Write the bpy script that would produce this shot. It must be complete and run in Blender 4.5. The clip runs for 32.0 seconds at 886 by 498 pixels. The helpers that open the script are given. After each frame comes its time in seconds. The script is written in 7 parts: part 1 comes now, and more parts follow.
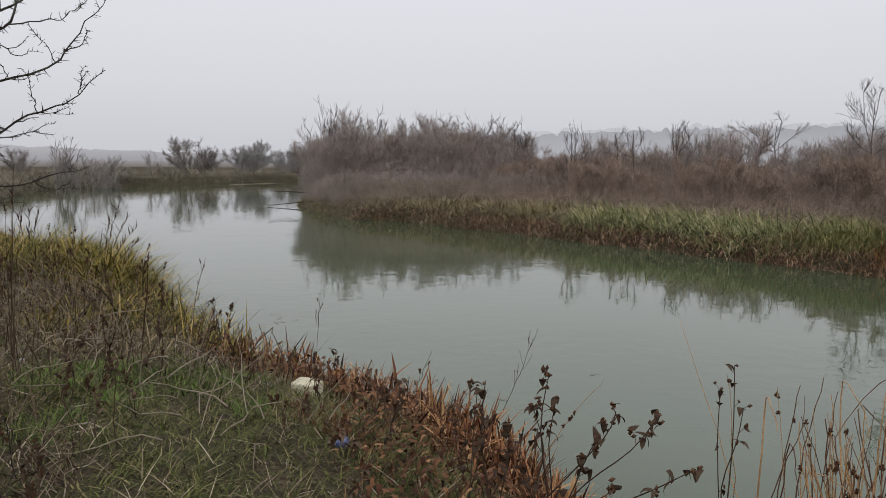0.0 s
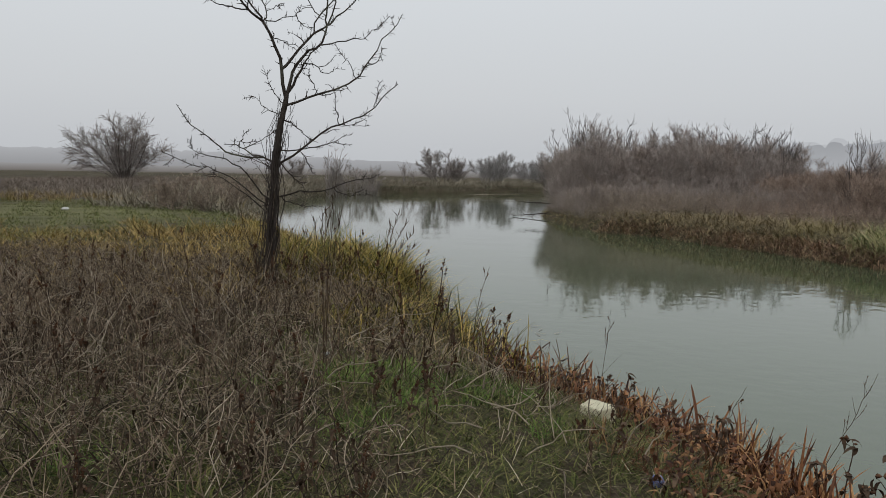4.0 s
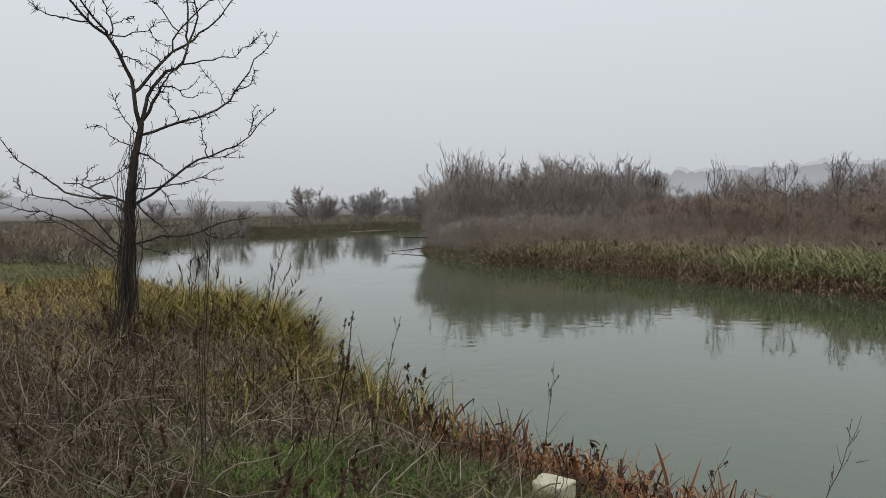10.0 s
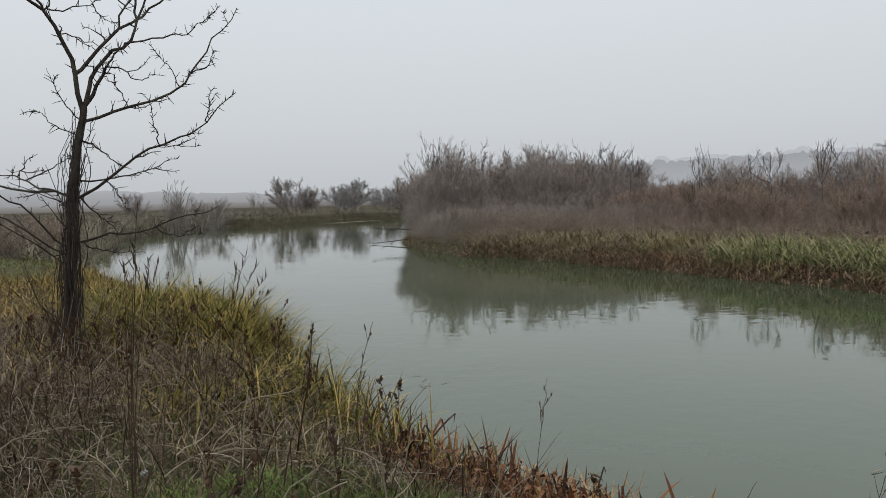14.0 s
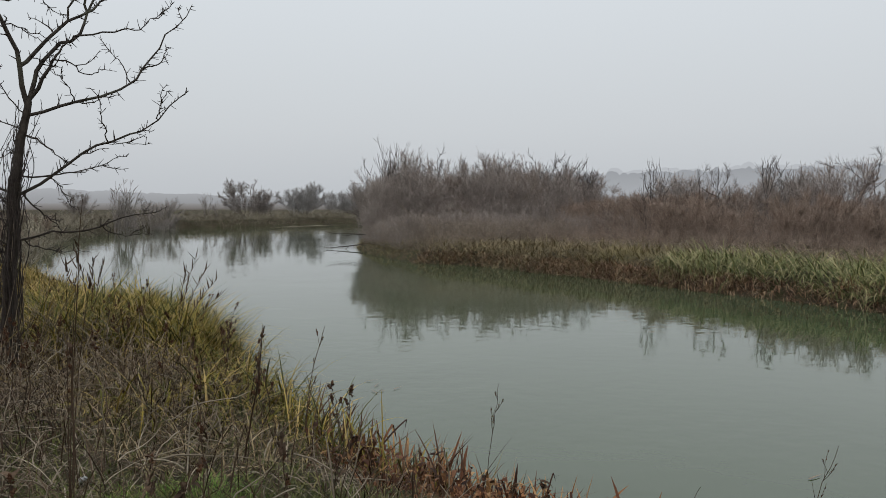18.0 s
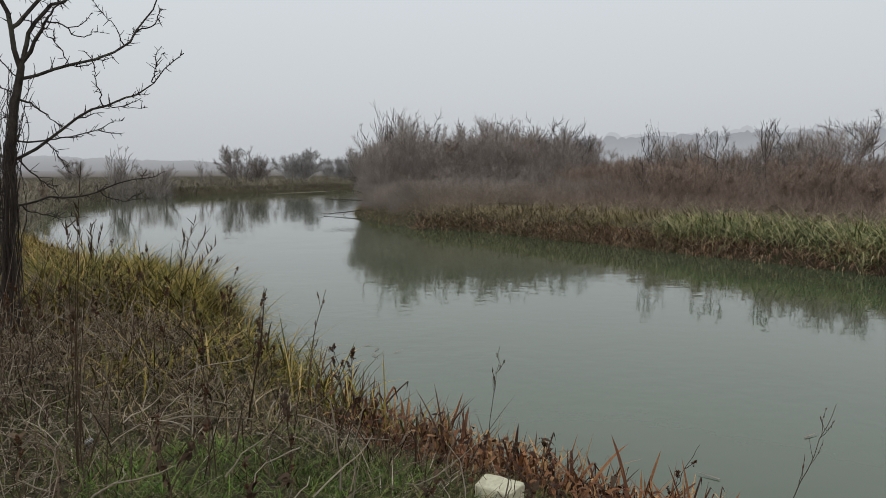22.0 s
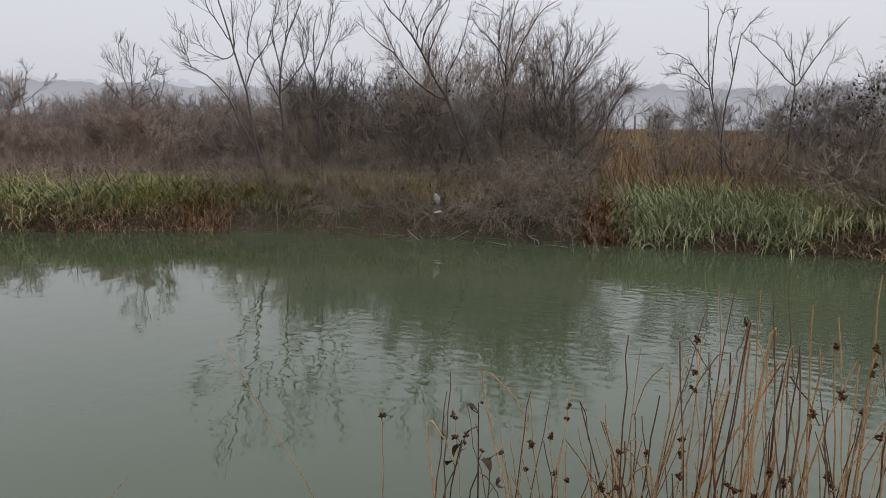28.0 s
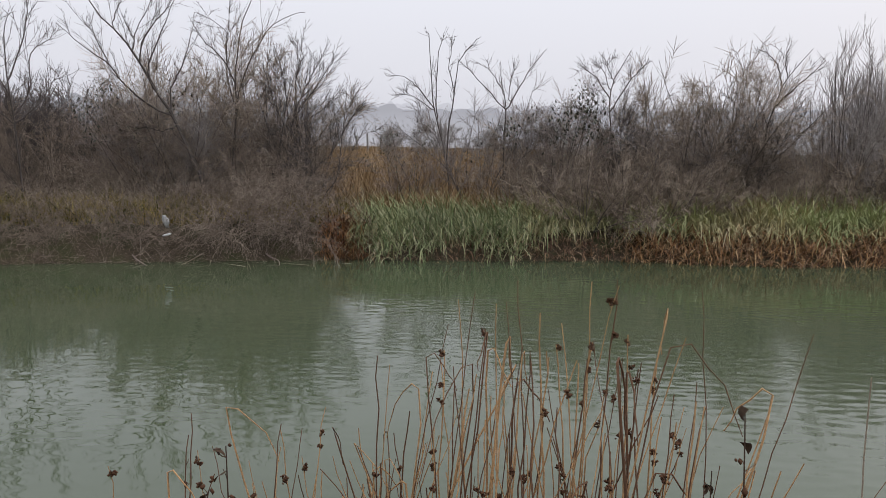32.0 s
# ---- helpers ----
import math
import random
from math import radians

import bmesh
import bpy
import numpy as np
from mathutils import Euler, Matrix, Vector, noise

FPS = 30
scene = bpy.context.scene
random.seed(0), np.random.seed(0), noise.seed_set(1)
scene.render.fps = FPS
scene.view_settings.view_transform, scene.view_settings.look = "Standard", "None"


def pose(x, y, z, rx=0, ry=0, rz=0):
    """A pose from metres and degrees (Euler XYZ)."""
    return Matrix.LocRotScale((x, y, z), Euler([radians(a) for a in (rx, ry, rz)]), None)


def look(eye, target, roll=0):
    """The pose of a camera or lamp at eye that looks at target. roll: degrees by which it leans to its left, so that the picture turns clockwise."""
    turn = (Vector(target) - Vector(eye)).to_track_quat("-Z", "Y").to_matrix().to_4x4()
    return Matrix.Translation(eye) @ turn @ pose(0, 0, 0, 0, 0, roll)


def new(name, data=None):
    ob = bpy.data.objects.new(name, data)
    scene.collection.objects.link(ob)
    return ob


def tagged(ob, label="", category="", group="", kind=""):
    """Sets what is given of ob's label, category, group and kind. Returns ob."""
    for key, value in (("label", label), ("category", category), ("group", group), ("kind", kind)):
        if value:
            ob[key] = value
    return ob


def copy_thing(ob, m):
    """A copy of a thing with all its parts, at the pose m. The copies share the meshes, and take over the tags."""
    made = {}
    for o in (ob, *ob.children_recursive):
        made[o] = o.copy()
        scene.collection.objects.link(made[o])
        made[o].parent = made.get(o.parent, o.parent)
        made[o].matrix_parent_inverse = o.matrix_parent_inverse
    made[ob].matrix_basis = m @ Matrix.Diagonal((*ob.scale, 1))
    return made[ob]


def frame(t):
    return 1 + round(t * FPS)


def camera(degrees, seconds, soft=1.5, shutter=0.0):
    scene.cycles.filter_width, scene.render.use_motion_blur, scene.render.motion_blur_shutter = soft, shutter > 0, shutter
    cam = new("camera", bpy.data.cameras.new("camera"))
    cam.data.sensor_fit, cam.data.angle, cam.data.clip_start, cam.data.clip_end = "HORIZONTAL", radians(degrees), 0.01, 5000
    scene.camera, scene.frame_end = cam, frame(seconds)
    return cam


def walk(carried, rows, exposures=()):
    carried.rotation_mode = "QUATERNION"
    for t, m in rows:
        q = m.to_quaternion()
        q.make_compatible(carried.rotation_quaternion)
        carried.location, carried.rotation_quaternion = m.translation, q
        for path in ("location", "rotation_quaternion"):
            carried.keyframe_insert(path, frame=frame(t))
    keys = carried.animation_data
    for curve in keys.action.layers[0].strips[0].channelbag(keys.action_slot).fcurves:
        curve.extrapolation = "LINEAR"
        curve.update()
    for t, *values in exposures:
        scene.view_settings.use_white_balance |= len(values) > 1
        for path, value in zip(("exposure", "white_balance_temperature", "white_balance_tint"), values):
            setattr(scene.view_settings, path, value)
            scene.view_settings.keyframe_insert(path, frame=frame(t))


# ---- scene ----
cam = camera(64.26, 32.0, soft=0.85)
walk(cam, [
    (0.0, look((0.736, -1.917, 2.439), (2.576, 7.837, 1.228), 0.46)),
    (0.5, look((0.709, -1.916, 2.438), (1.200, 8.003, 1.266), 1.03)),
    (1.0, look((0.697, -1.869, 2.453), (0.234, 8.073, 1.477), 0.45)),
    (1.5, look((0.706, -1.862, 2.451), (0.054, 8.088, 1.695), -0.04)),
    (2.0, look((0.699, -1.846, 2.452), (0.033, 8.114, 1.845), 0.02)),
    (2.5, look((0.703, -1.825, 2.432), (0.533, 8.153, 1.802), 1.51)),
    (3.0, look((0.661, -1.891, 2.421), (-0.175, 8.033, 1.515), 0.06)),
    (3.5, look((0.482, -1.783, 2.416), (-1.411, 7.961, 1.205), 0.66)),
    (4.0, look((0.275, -1.618, 2.420), (-1.163, 8.218, 1.327), 1.09)),
    (4.5, look((0.199, -1.382, 2.400), (-1.212, 8.436, 1.124), 0.43)),
    (6.5, look((0.012, -0.747, 2.402), (-0.337, 9.215, 1.600), 0.18)),
    (7.0, look((-0.000, -0.751, 2.409), (-0.681, 9.197, 1.647), -0.05)),
    (7.5, look((-0.019, -0.766, 2.413), (-0.971, 9.173, 1.842), -0.64)),
    (8.0, look((-0.026, -0.759, 2.414), (-1.087, 9.175, 1.967), -0.11)),
    (8.5, look((-0.025, -0.758, 2.421), (-0.912, 9.193, 2.000), 0.88)),
    (9.0, look((-0.019, -0.760, 2.418), (-0.704, 9.209, 2.040), 0.40)),
    (9.5, look((-0.021, -0.728, 2.419), (-0.429, 9.255, 2.013), 0.59)),
    (10.0, look((-0.087, -0.635, 2.392), (0.249, 9.342, 1.809), -0.91)),
    (10.5, look((-0.103, -0.504, 2.381), (0.783, 9.420, 1.526), 0.11)),
    (11.0, look((-0.029, -0.291, 2.379), (0.702, 9.634, 1.401), -1.04)),
    (11.5, look((0.033, -0.060, 2.364), (1.127, 9.815, 1.233), 0.35)),
    (12.0, look((0.026, -0.029, 2.396), (1.532, 9.813, 1.472), -1.30)),
    (12.5, look((0.007, -0.033, 2.404), (1.074, 9.888, 1.743), -2.16)),
    (13.0, look((-0.000, 0.000, 2.401), (0.717, 9.953, 1.752), -1.73)),
    (13.5, look((-0.010, 0.012, 2.403), (0.549, 9.970, 1.687), -1.66)),
    (14.0, look((-0.020, 0.006, 2.410), (0.564, 9.963, 1.686), -1.26)),
    (14.5, look((-0.025, 0.005, 2.409), (0.553, 9.964, 1.713), -0.97)),
    (16.5, look((-0.034, 0.004, 2.408), (0.615, 9.962, 1.760), -0.44)),
    (17.0, look((-0.029, 0.019, 2.404), (0.729, 9.970, 1.784), -0.45)),
    (17.5, look((-0.018, 0.021, 2.401), (0.912, 9.960, 1.806), -0.32)),
    (18.0, look((-0.017, 0.011, 2.401), (1.203, 9.916, 1.764), 0.10)),
    (18.5, look((-0.012, 0.013, 2.395), (1.598, 9.856, 1.677), 0.41)),
    (19.0, look((-0.016, -0.019, 2.393), (1.878, 9.763, 1.544), 0.18)),
    (19.5, look((-0.025, -0.026, 2.390), (1.865, 9.748, 1.442), 0.27)),
    (20.0, look((-0.037, -0.015, 2.388), (1.766, 9.775, 1.428), 0.20)),
    (20.5, look((-0.039, -0.031, 2.385), (1.585, 9.784, 1.364), -0.59)),
    (21.0, look((-0.027, -0.008, 2.386), (1.359, 9.830, 1.251), -1.30)),
    (21.5, look((-0.040, 0.001, 2.383), (1.184, 9.859, 1.237), -0.49)),
    (22.0, look((-0.038, 0.020, 2.379), (1.213, 9.878, 1.261), -0.18)),
    (22.5, look((-0.024, 0.013, 2.385), (1.320, 9.858, 1.267), -0.20)),
    (23.0, look((-0.009, 0.010, 2.390), (1.536, 9.832, 1.318), -0.15)),
    (23.5, look((-0.003, 0.009, 2.386), (1.625, 9.808, 1.237), -0.23)),
    (24.0, look((0.008, 0.033, 2.383), (1.887, 9.770, 1.093), -0.01)),
    (24.5, look((0.016, 0.028, 2.391), (2.484, 9.626, 1.050), 0.29)),
    (25.0, look((0.062, 0.048, 2.381), (3.321, 9.402, 1.012), 0.96)),
    (25.5, look((0.104, 0.096, 2.374), (4.604, 8.887, 0.802), 1.06)),
    (26.0, look((0.153, 0.167, 2.372), (6.340, 7.829, 0.632), 2.27)),
    (26.5, look((0.284, 0.253, 2.305), (7.512, 6.936, 0.547), 1.35)),
    (28.5, look((0.697, 0.351, 2.388), (10.221, 2.889, 0.697), 1.13)),
    (29.0, look((0.700, 0.383, 2.389), (10.442, 1.882, 0.705), 1.44)),
    (29.5, look((0.727, 0.390, 2.388), (10.543, 1.355, 0.741), 1.60)),
    (30.0, look((0.731, 0.378, 2.391), (10.572, 1.099, 0.767), 1.16)),
    (30.5, look((0.742, 0.359, 2.388), (10.611, 0.921, 0.876), 0.93)),
    (31.0, look((0.748, 0.347, 2.388), (10.633, 0.785, 0.940), 0.87)),
    (31.5, look((0.746, 0.348, 2.390), (10.640, 0.722, 0.989), 0.72)),
    (32.0, look((0.708, 0.358, 2.394), (10.605, 0.480, 0.970), 1.09)),
], exposures=(
    (0.0, 0.27, 6500, 16), (2.0, 0.17, 6500, 13), (4.0, 0.10, 6500, 12), (9.0, 0.14, 6440, 11), (13.0, 0.16, 6420, 11), (19.0, 0.12, 6420, 11), (24.0, 0.09, 6420, 11),
    (26.0, 0.03, 6360, 11), (28.5, 0.33, 6420, 18), (32.0, 0.43, 6420, 18)))

# ---- overcast, misty daylight ----
world = bpy.data.worlds.new("misty_sky")
scene.world = world
world.use_nodes = True
wn, wl = world.node_tree.nodes, world.node_tree.links
wn.clear()
w_out, w_bg = wn.new("ShaderNodeOutputWorld"), wn.new("ShaderNodeBackground")
w_sky = wn.new("ShaderNodeTexSky")
w_sky.sky_type, w_sky.sun_disc = "NISHITA", False
w_sky.sun_elevation, w_sky.sun_rotation = radians(24), radians(150)
w_sky.dust_density, w_sky.air_density = 6.0, 2.0
w_dim = wn.new("ShaderNodeVectorMath")
w_dim.operation = "SCALE"
w_dim.inputs["Scale"].default_value = 0.06
w_co, w_sep, w_ramp = wn.new("ShaderNodeTexCoord"), wn.new("ShaderNodeSeparateXYZ"), wn.new("ShaderNodeValToRGB")
w_ramp.color_ramp.elements[0].position, w_ramp.color_ramp.elements[0].color = 0.0, (0.50, 0.525, 0.545, 1)
w_ramp.color_ramp.elements[1].position, w_ramp.color_ramp.elements[1].color = 0.36, (0.69, 0.735, 0.765, 1)
w_mid = w_ramp.color_ramp.elements.new(0.10)
w_mid.color = (0.575, 0.605, 0.625, 1)
w_mix = wn.new("ShaderNodeMix")
w_mix.data_type = "RGBA"
w_mix.inputs["Factor"].default_value = 0.93
wl.new(w_co.outputs["Generated"], w_sep.inputs[0])
wl.new(w_sep.outputs["Z"], w_ramp.inputs["Fac"])
wl.new(w_sky.outputs["Color"], w_dim.inputs[0])
wl.new(w_dim.outputs["Vector"], w_mix.inputs["A"])
wl.new(w_ramp.outputs["Color"], w_mix.inputs["B"])
wl.new(w_mix.outputs["Result"], w_bg.inputs["Color"])
w_bg.inputs["Strength"].default_value = 1.0
wl.new(w_bg.outputs["Background"], w_out.inputs["Surface"])

sun_data = bpy.data.lights.new("sun", "SUN")
sun_data.energy, sun_data.angle, sun_data.color = 0.5, radians(40), (1.0, 0.97, 0.93)
sun = new("sun", sun_data)
sun.matrix_world = look((0, 0, 60), (22, 38, 0))


# ---- materials ----
def rgb(c):
    return (c[0], c[1], c[2], 1.0)


def material(name, rough=0.8, spec=0.3):
    m = bpy.data.materials.new(name)
    m.use_nodes = True
    bsdf = m.node_tree.nodes["Principled BSDF"]
    bsdf.inputs["Roughness"].default_value = rough
    bsdf.inputs["Specular IOR Level"].default_value = spec
    return m, m.node_tree.nodes, m.node_tree.links, bsdf


def ramp_node(nodes, stops):
    r = nodes.new("ShaderNodeValToRGB")
    e = r.color_ramp.elements
    e[0].position, e[0].color = stops[0][0], rgb(stops[0][1])
    e[1].position, e[1].color = stops[-1][0], rgb(stops[-1][1])
    for p, c in stops[1:-1]:
        e.new(p).color = rgb(c)
    return r


def noise_node(nodes, links, scale, detail=4.0, rough=0.6):
    co, n = nodes.new("ShaderNodeNewGeometry"), nodes.new("ShaderNodeTexNoise")
    n.inputs["Scale"].default_value, n.inputs["Detail"].default_value, n.inputs["Roughness"].default_value = scale, detail, rough
    links.new(co.outputs["Position"], n.inputs["Vector"])
    return n


def mixed(nodes, links, fac, a, b, blend="MIX"):
    """a, b: sockets or colours; fac: a socket or a number."""
    m = nodes.new("ShaderNodeMix")
    m.data_type, m.blend_type = "RGBA", blend
    for key, v in (("Factor", fac), ("A", a), ("B", b)):
        if hasattr(v, "is_output"):
            links.new(v, m.inputs[key])
        else:
            m.inputs[key].default_value = v if key == "Factor" else rgb(v)
    return m.outputs["Result"]


def leafy(name, stops, patch=0.7, rough=0.75, spec=0.2, tint=None, tint_at=(0.5, 0.65)):
    """Blades, stems and twigs: each piece its own tone, with patches and a fine streak along it."""
    m, nodes, links, bsdf = material(name, rough, spec)
    geo = nodes.new("ShaderNodeNewGeometry")
    r = ramp_node(nodes, stops)
    links.new(geo.outputs["Random Per Island"], r.inputs["Fac"])
    big = noise_node(nodes, links, patch, 3)
    shade = ramp_node(nodes, [(0.3, (0.72, 0.72, 0.72)), (0.7, (1.2, 1.2, 1.2))])
    links.new(big.outputs["Fac"], shade.inputs["Fac"])
    c = mixed(nodes, links, 1.0, r.outputs["Color"], shade.outputs["Color"], "MULTIPLY")
    fine = noise_node(nodes, links, 90, 3)
    fr = ramp_node(nodes, [(0.3, (0.68, 0.68, 0.68)), (0.7, (1.25, 1.25, 1.25))])
    links.new(fine.outputs["Fac"], fr.inputs["Fac"])
    c = mixed(nodes, links, 1.0, c, fr.outputs["Color"], "MULTIPLY")
    if tint:
        n2 = noise_node(nodes, links, patch * 0.6, 2)
        tr = ramp_node(nodes, [(tint_at[0], (0, 0, 0)), (tint_at[1], (1, 1, 1))])
        links.new(n2.outputs["Fac"], tr.inputs["Fac"])
        c = mixed(nodes, links, tr.outputs["Color"], c, tint)
    links.new(c, bsdf.inputs["Base Color"])
    return m


def bark(name, dark, light, scale=14.0, bump=0.5):
    m, nodes, links, bsdf = material(name, 0.9, 0.15)
    n = noise_node(nodes, links, scale, 6, 0.7)
    r = ramp_node(nodes, [(0.3, dark), (0.7, light)])
    links.new(n.outputs["Fac"], r.inputs["Fac"])
    big = noise_node(nodes, links, 1.7, 3)
    lich = ramp_node(nodes, [(0.56, (0, 0, 0)), (0.7, (0.5, 0.5, 0.5))])
    links.new(big.outputs["Fac"], lich.inputs["Fac"])
    c = mixed(nodes, links, lich.outputs["Color"], r.outputs["Color"], (0.17, 0.18, 0.13))
    links.new(c, bsdf.inputs["Base Color"])
    b = nodes.new("ShaderNodeBump")
    b.inputs["Strength"].default_value, b.inputs["Distance"].default_value = bump, 0.01
    links.new(n.outputs["Fac"], b.inputs["Height"])
    links.new(b.outputs["Normal"], bsdf.inputs["Normal"])
    return m


def plain(name, a, b, scale=30.0, rough=0.8, spec=0.3, bump=0.0):
    m, nodes, links, bsdf = material(name, rough, spec)
    n = noise_node(nodes, links, scale, 5, 0.65)
    r = ramp_node(nodes, [(0.3, a), (0.7, b)])
    links.new(n.outputs["Fac"], r.inputs["Fac"])
    links.new(r.outputs["Color"], bsdf.inputs["Base Color"])
    if bump:
        bp = nodes.new("ShaderNodeBump")
        bp.inputs["Strength"].default_value, bp.inputs["Distance"].default_value = bump, 0.01
        links.new(n.outputs["Fac"], bp.inputs["Height"])
        links.new(bp.outputs["Normal"], bsdf.inputs["Normal"])
    return m


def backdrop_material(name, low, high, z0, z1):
    """Misty distance: a dim glow with haze painted in, graded from low to high."""
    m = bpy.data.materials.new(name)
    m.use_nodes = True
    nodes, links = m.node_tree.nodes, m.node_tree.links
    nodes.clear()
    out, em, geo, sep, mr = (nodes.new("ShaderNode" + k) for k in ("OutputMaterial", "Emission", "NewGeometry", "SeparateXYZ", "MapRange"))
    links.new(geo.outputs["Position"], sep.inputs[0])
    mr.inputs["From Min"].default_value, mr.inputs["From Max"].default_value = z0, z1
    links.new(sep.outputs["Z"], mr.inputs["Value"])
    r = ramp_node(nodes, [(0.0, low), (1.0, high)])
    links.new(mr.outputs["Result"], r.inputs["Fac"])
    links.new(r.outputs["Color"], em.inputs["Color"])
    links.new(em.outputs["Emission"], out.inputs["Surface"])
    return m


def ground_material():
    m, nodes, links, bsdf = material("bank_soil", 0.95, 0.1)
    fine, mid, big = noise_node(nodes, links, 28, 6, 0.7), noise_node(nodes, links, 2.2, 4), noise_node(nodes, links, 0.25, 3)
    litter = ramp_node(nodes, [(0.3, (0.034, 0.027, 0.019)), (0.5, (0.080, 0.063, 0.043)), (0.72, (0.165, 0.134, 0.093))])
    links.new(fine.outputs["Fac"], litter.inputs["Fac"])
    green = ramp_node(nodes, [(0.3, (0.03, 0.044, 0.014)), (0.7, (0.085, 0.10, 0.04))])
    links.new(fine.outputs["Fac"], green.inputs["Fac"])
    g_mask = ramp_node(nodes, [(0.45, (0, 0, 0)), (0.62, (0.5, 0.5, 0.5))])
    links.new(mid.outputs["Fac"], g_mask.inputs["Fac"])
    c = mixed(nodes, links, g_mask.outputs["Color"], litter.outputs["Color"], green.outputs["Color"])
    # a mown meadow behind the tree
    geo, off, ln = nodes.new("ShaderNodeNewGeometry"), nodes.new("ShaderNodeVectorMath"), nodes.new("ShaderNodeVectorMath")
    off.operation, ln.operation = "SUBTRACT", "LENGTH"
    links.new(geo.outputs["Position"], off.inputs[0])
    off.inputs[1].default_value = (-16.0, 19.0, 0.8)
    squash = nodes.new("ShaderNodeVectorMath")
    squash.operation = "MULTIPLY"
    squash.inputs[1].default_value = (0.133, 0.125, 1.0)
    links.new(off.outputs["Vector"], squash.inputs[0])
    links.new(squash.outputs["Vector"], ln.inputs[0])
    add = nodes.new("ShaderNodeMath")
    add.operation = "ADD"
    links.new(ln.outputs["Value"], add.inputs[0])
    links.new(mid.outputs["Fac"], add.inputs[1])
    me_mask = ramp_node(nodes, [(0.95 / 2, (1, 1, 1)), (1.45 / 2, (0, 0, 0))])
    half = nodes.new("ShaderNodeMath")
    half.operation = "MULTIPLY"
    half.inputs[1].default_value = 0.5
    links.new(add.outputs["Value"], half.inputs[0])
    links.new(half.outputs["Value"], me_mask.inputs["Fac"])
    turf = ramp_node(nodes, [(0.3, (0.105, 0.108, 0.052)), (0.7, (0.19, 0.185, 0.095))])
    links.new(fine.outputs["Fac"], turf.inputs["Fac"])
    c = mixed(nodes, links, me_mask.outputs["Color"], c, turf.outputs["Color"])
    shade = ramp_node(nodes, [(0.3, (0.75, 0.75, 0.75)), (0.7, (1.15, 1.12, 1.1))])
    links.new(big.outputs["Fac"], shade.inputs["Fac"])
    c = mixed(nodes, links, 1.0, c, shade.outputs["Color"], "MULTIPLY")
    links.new(c, bsdf.inputs["Base Color"])
    b = nodes.new("ShaderNodeBump")
    b.inputs["Strength"].default_value, b.inputs["Distance"].default_value = 0.8, 0.03
    links.new(fine.outputs["Fac"], b.inputs["Height"])
    links.new(b.outputs["Normal"], bsdf.inputs["Normal"])
    return m


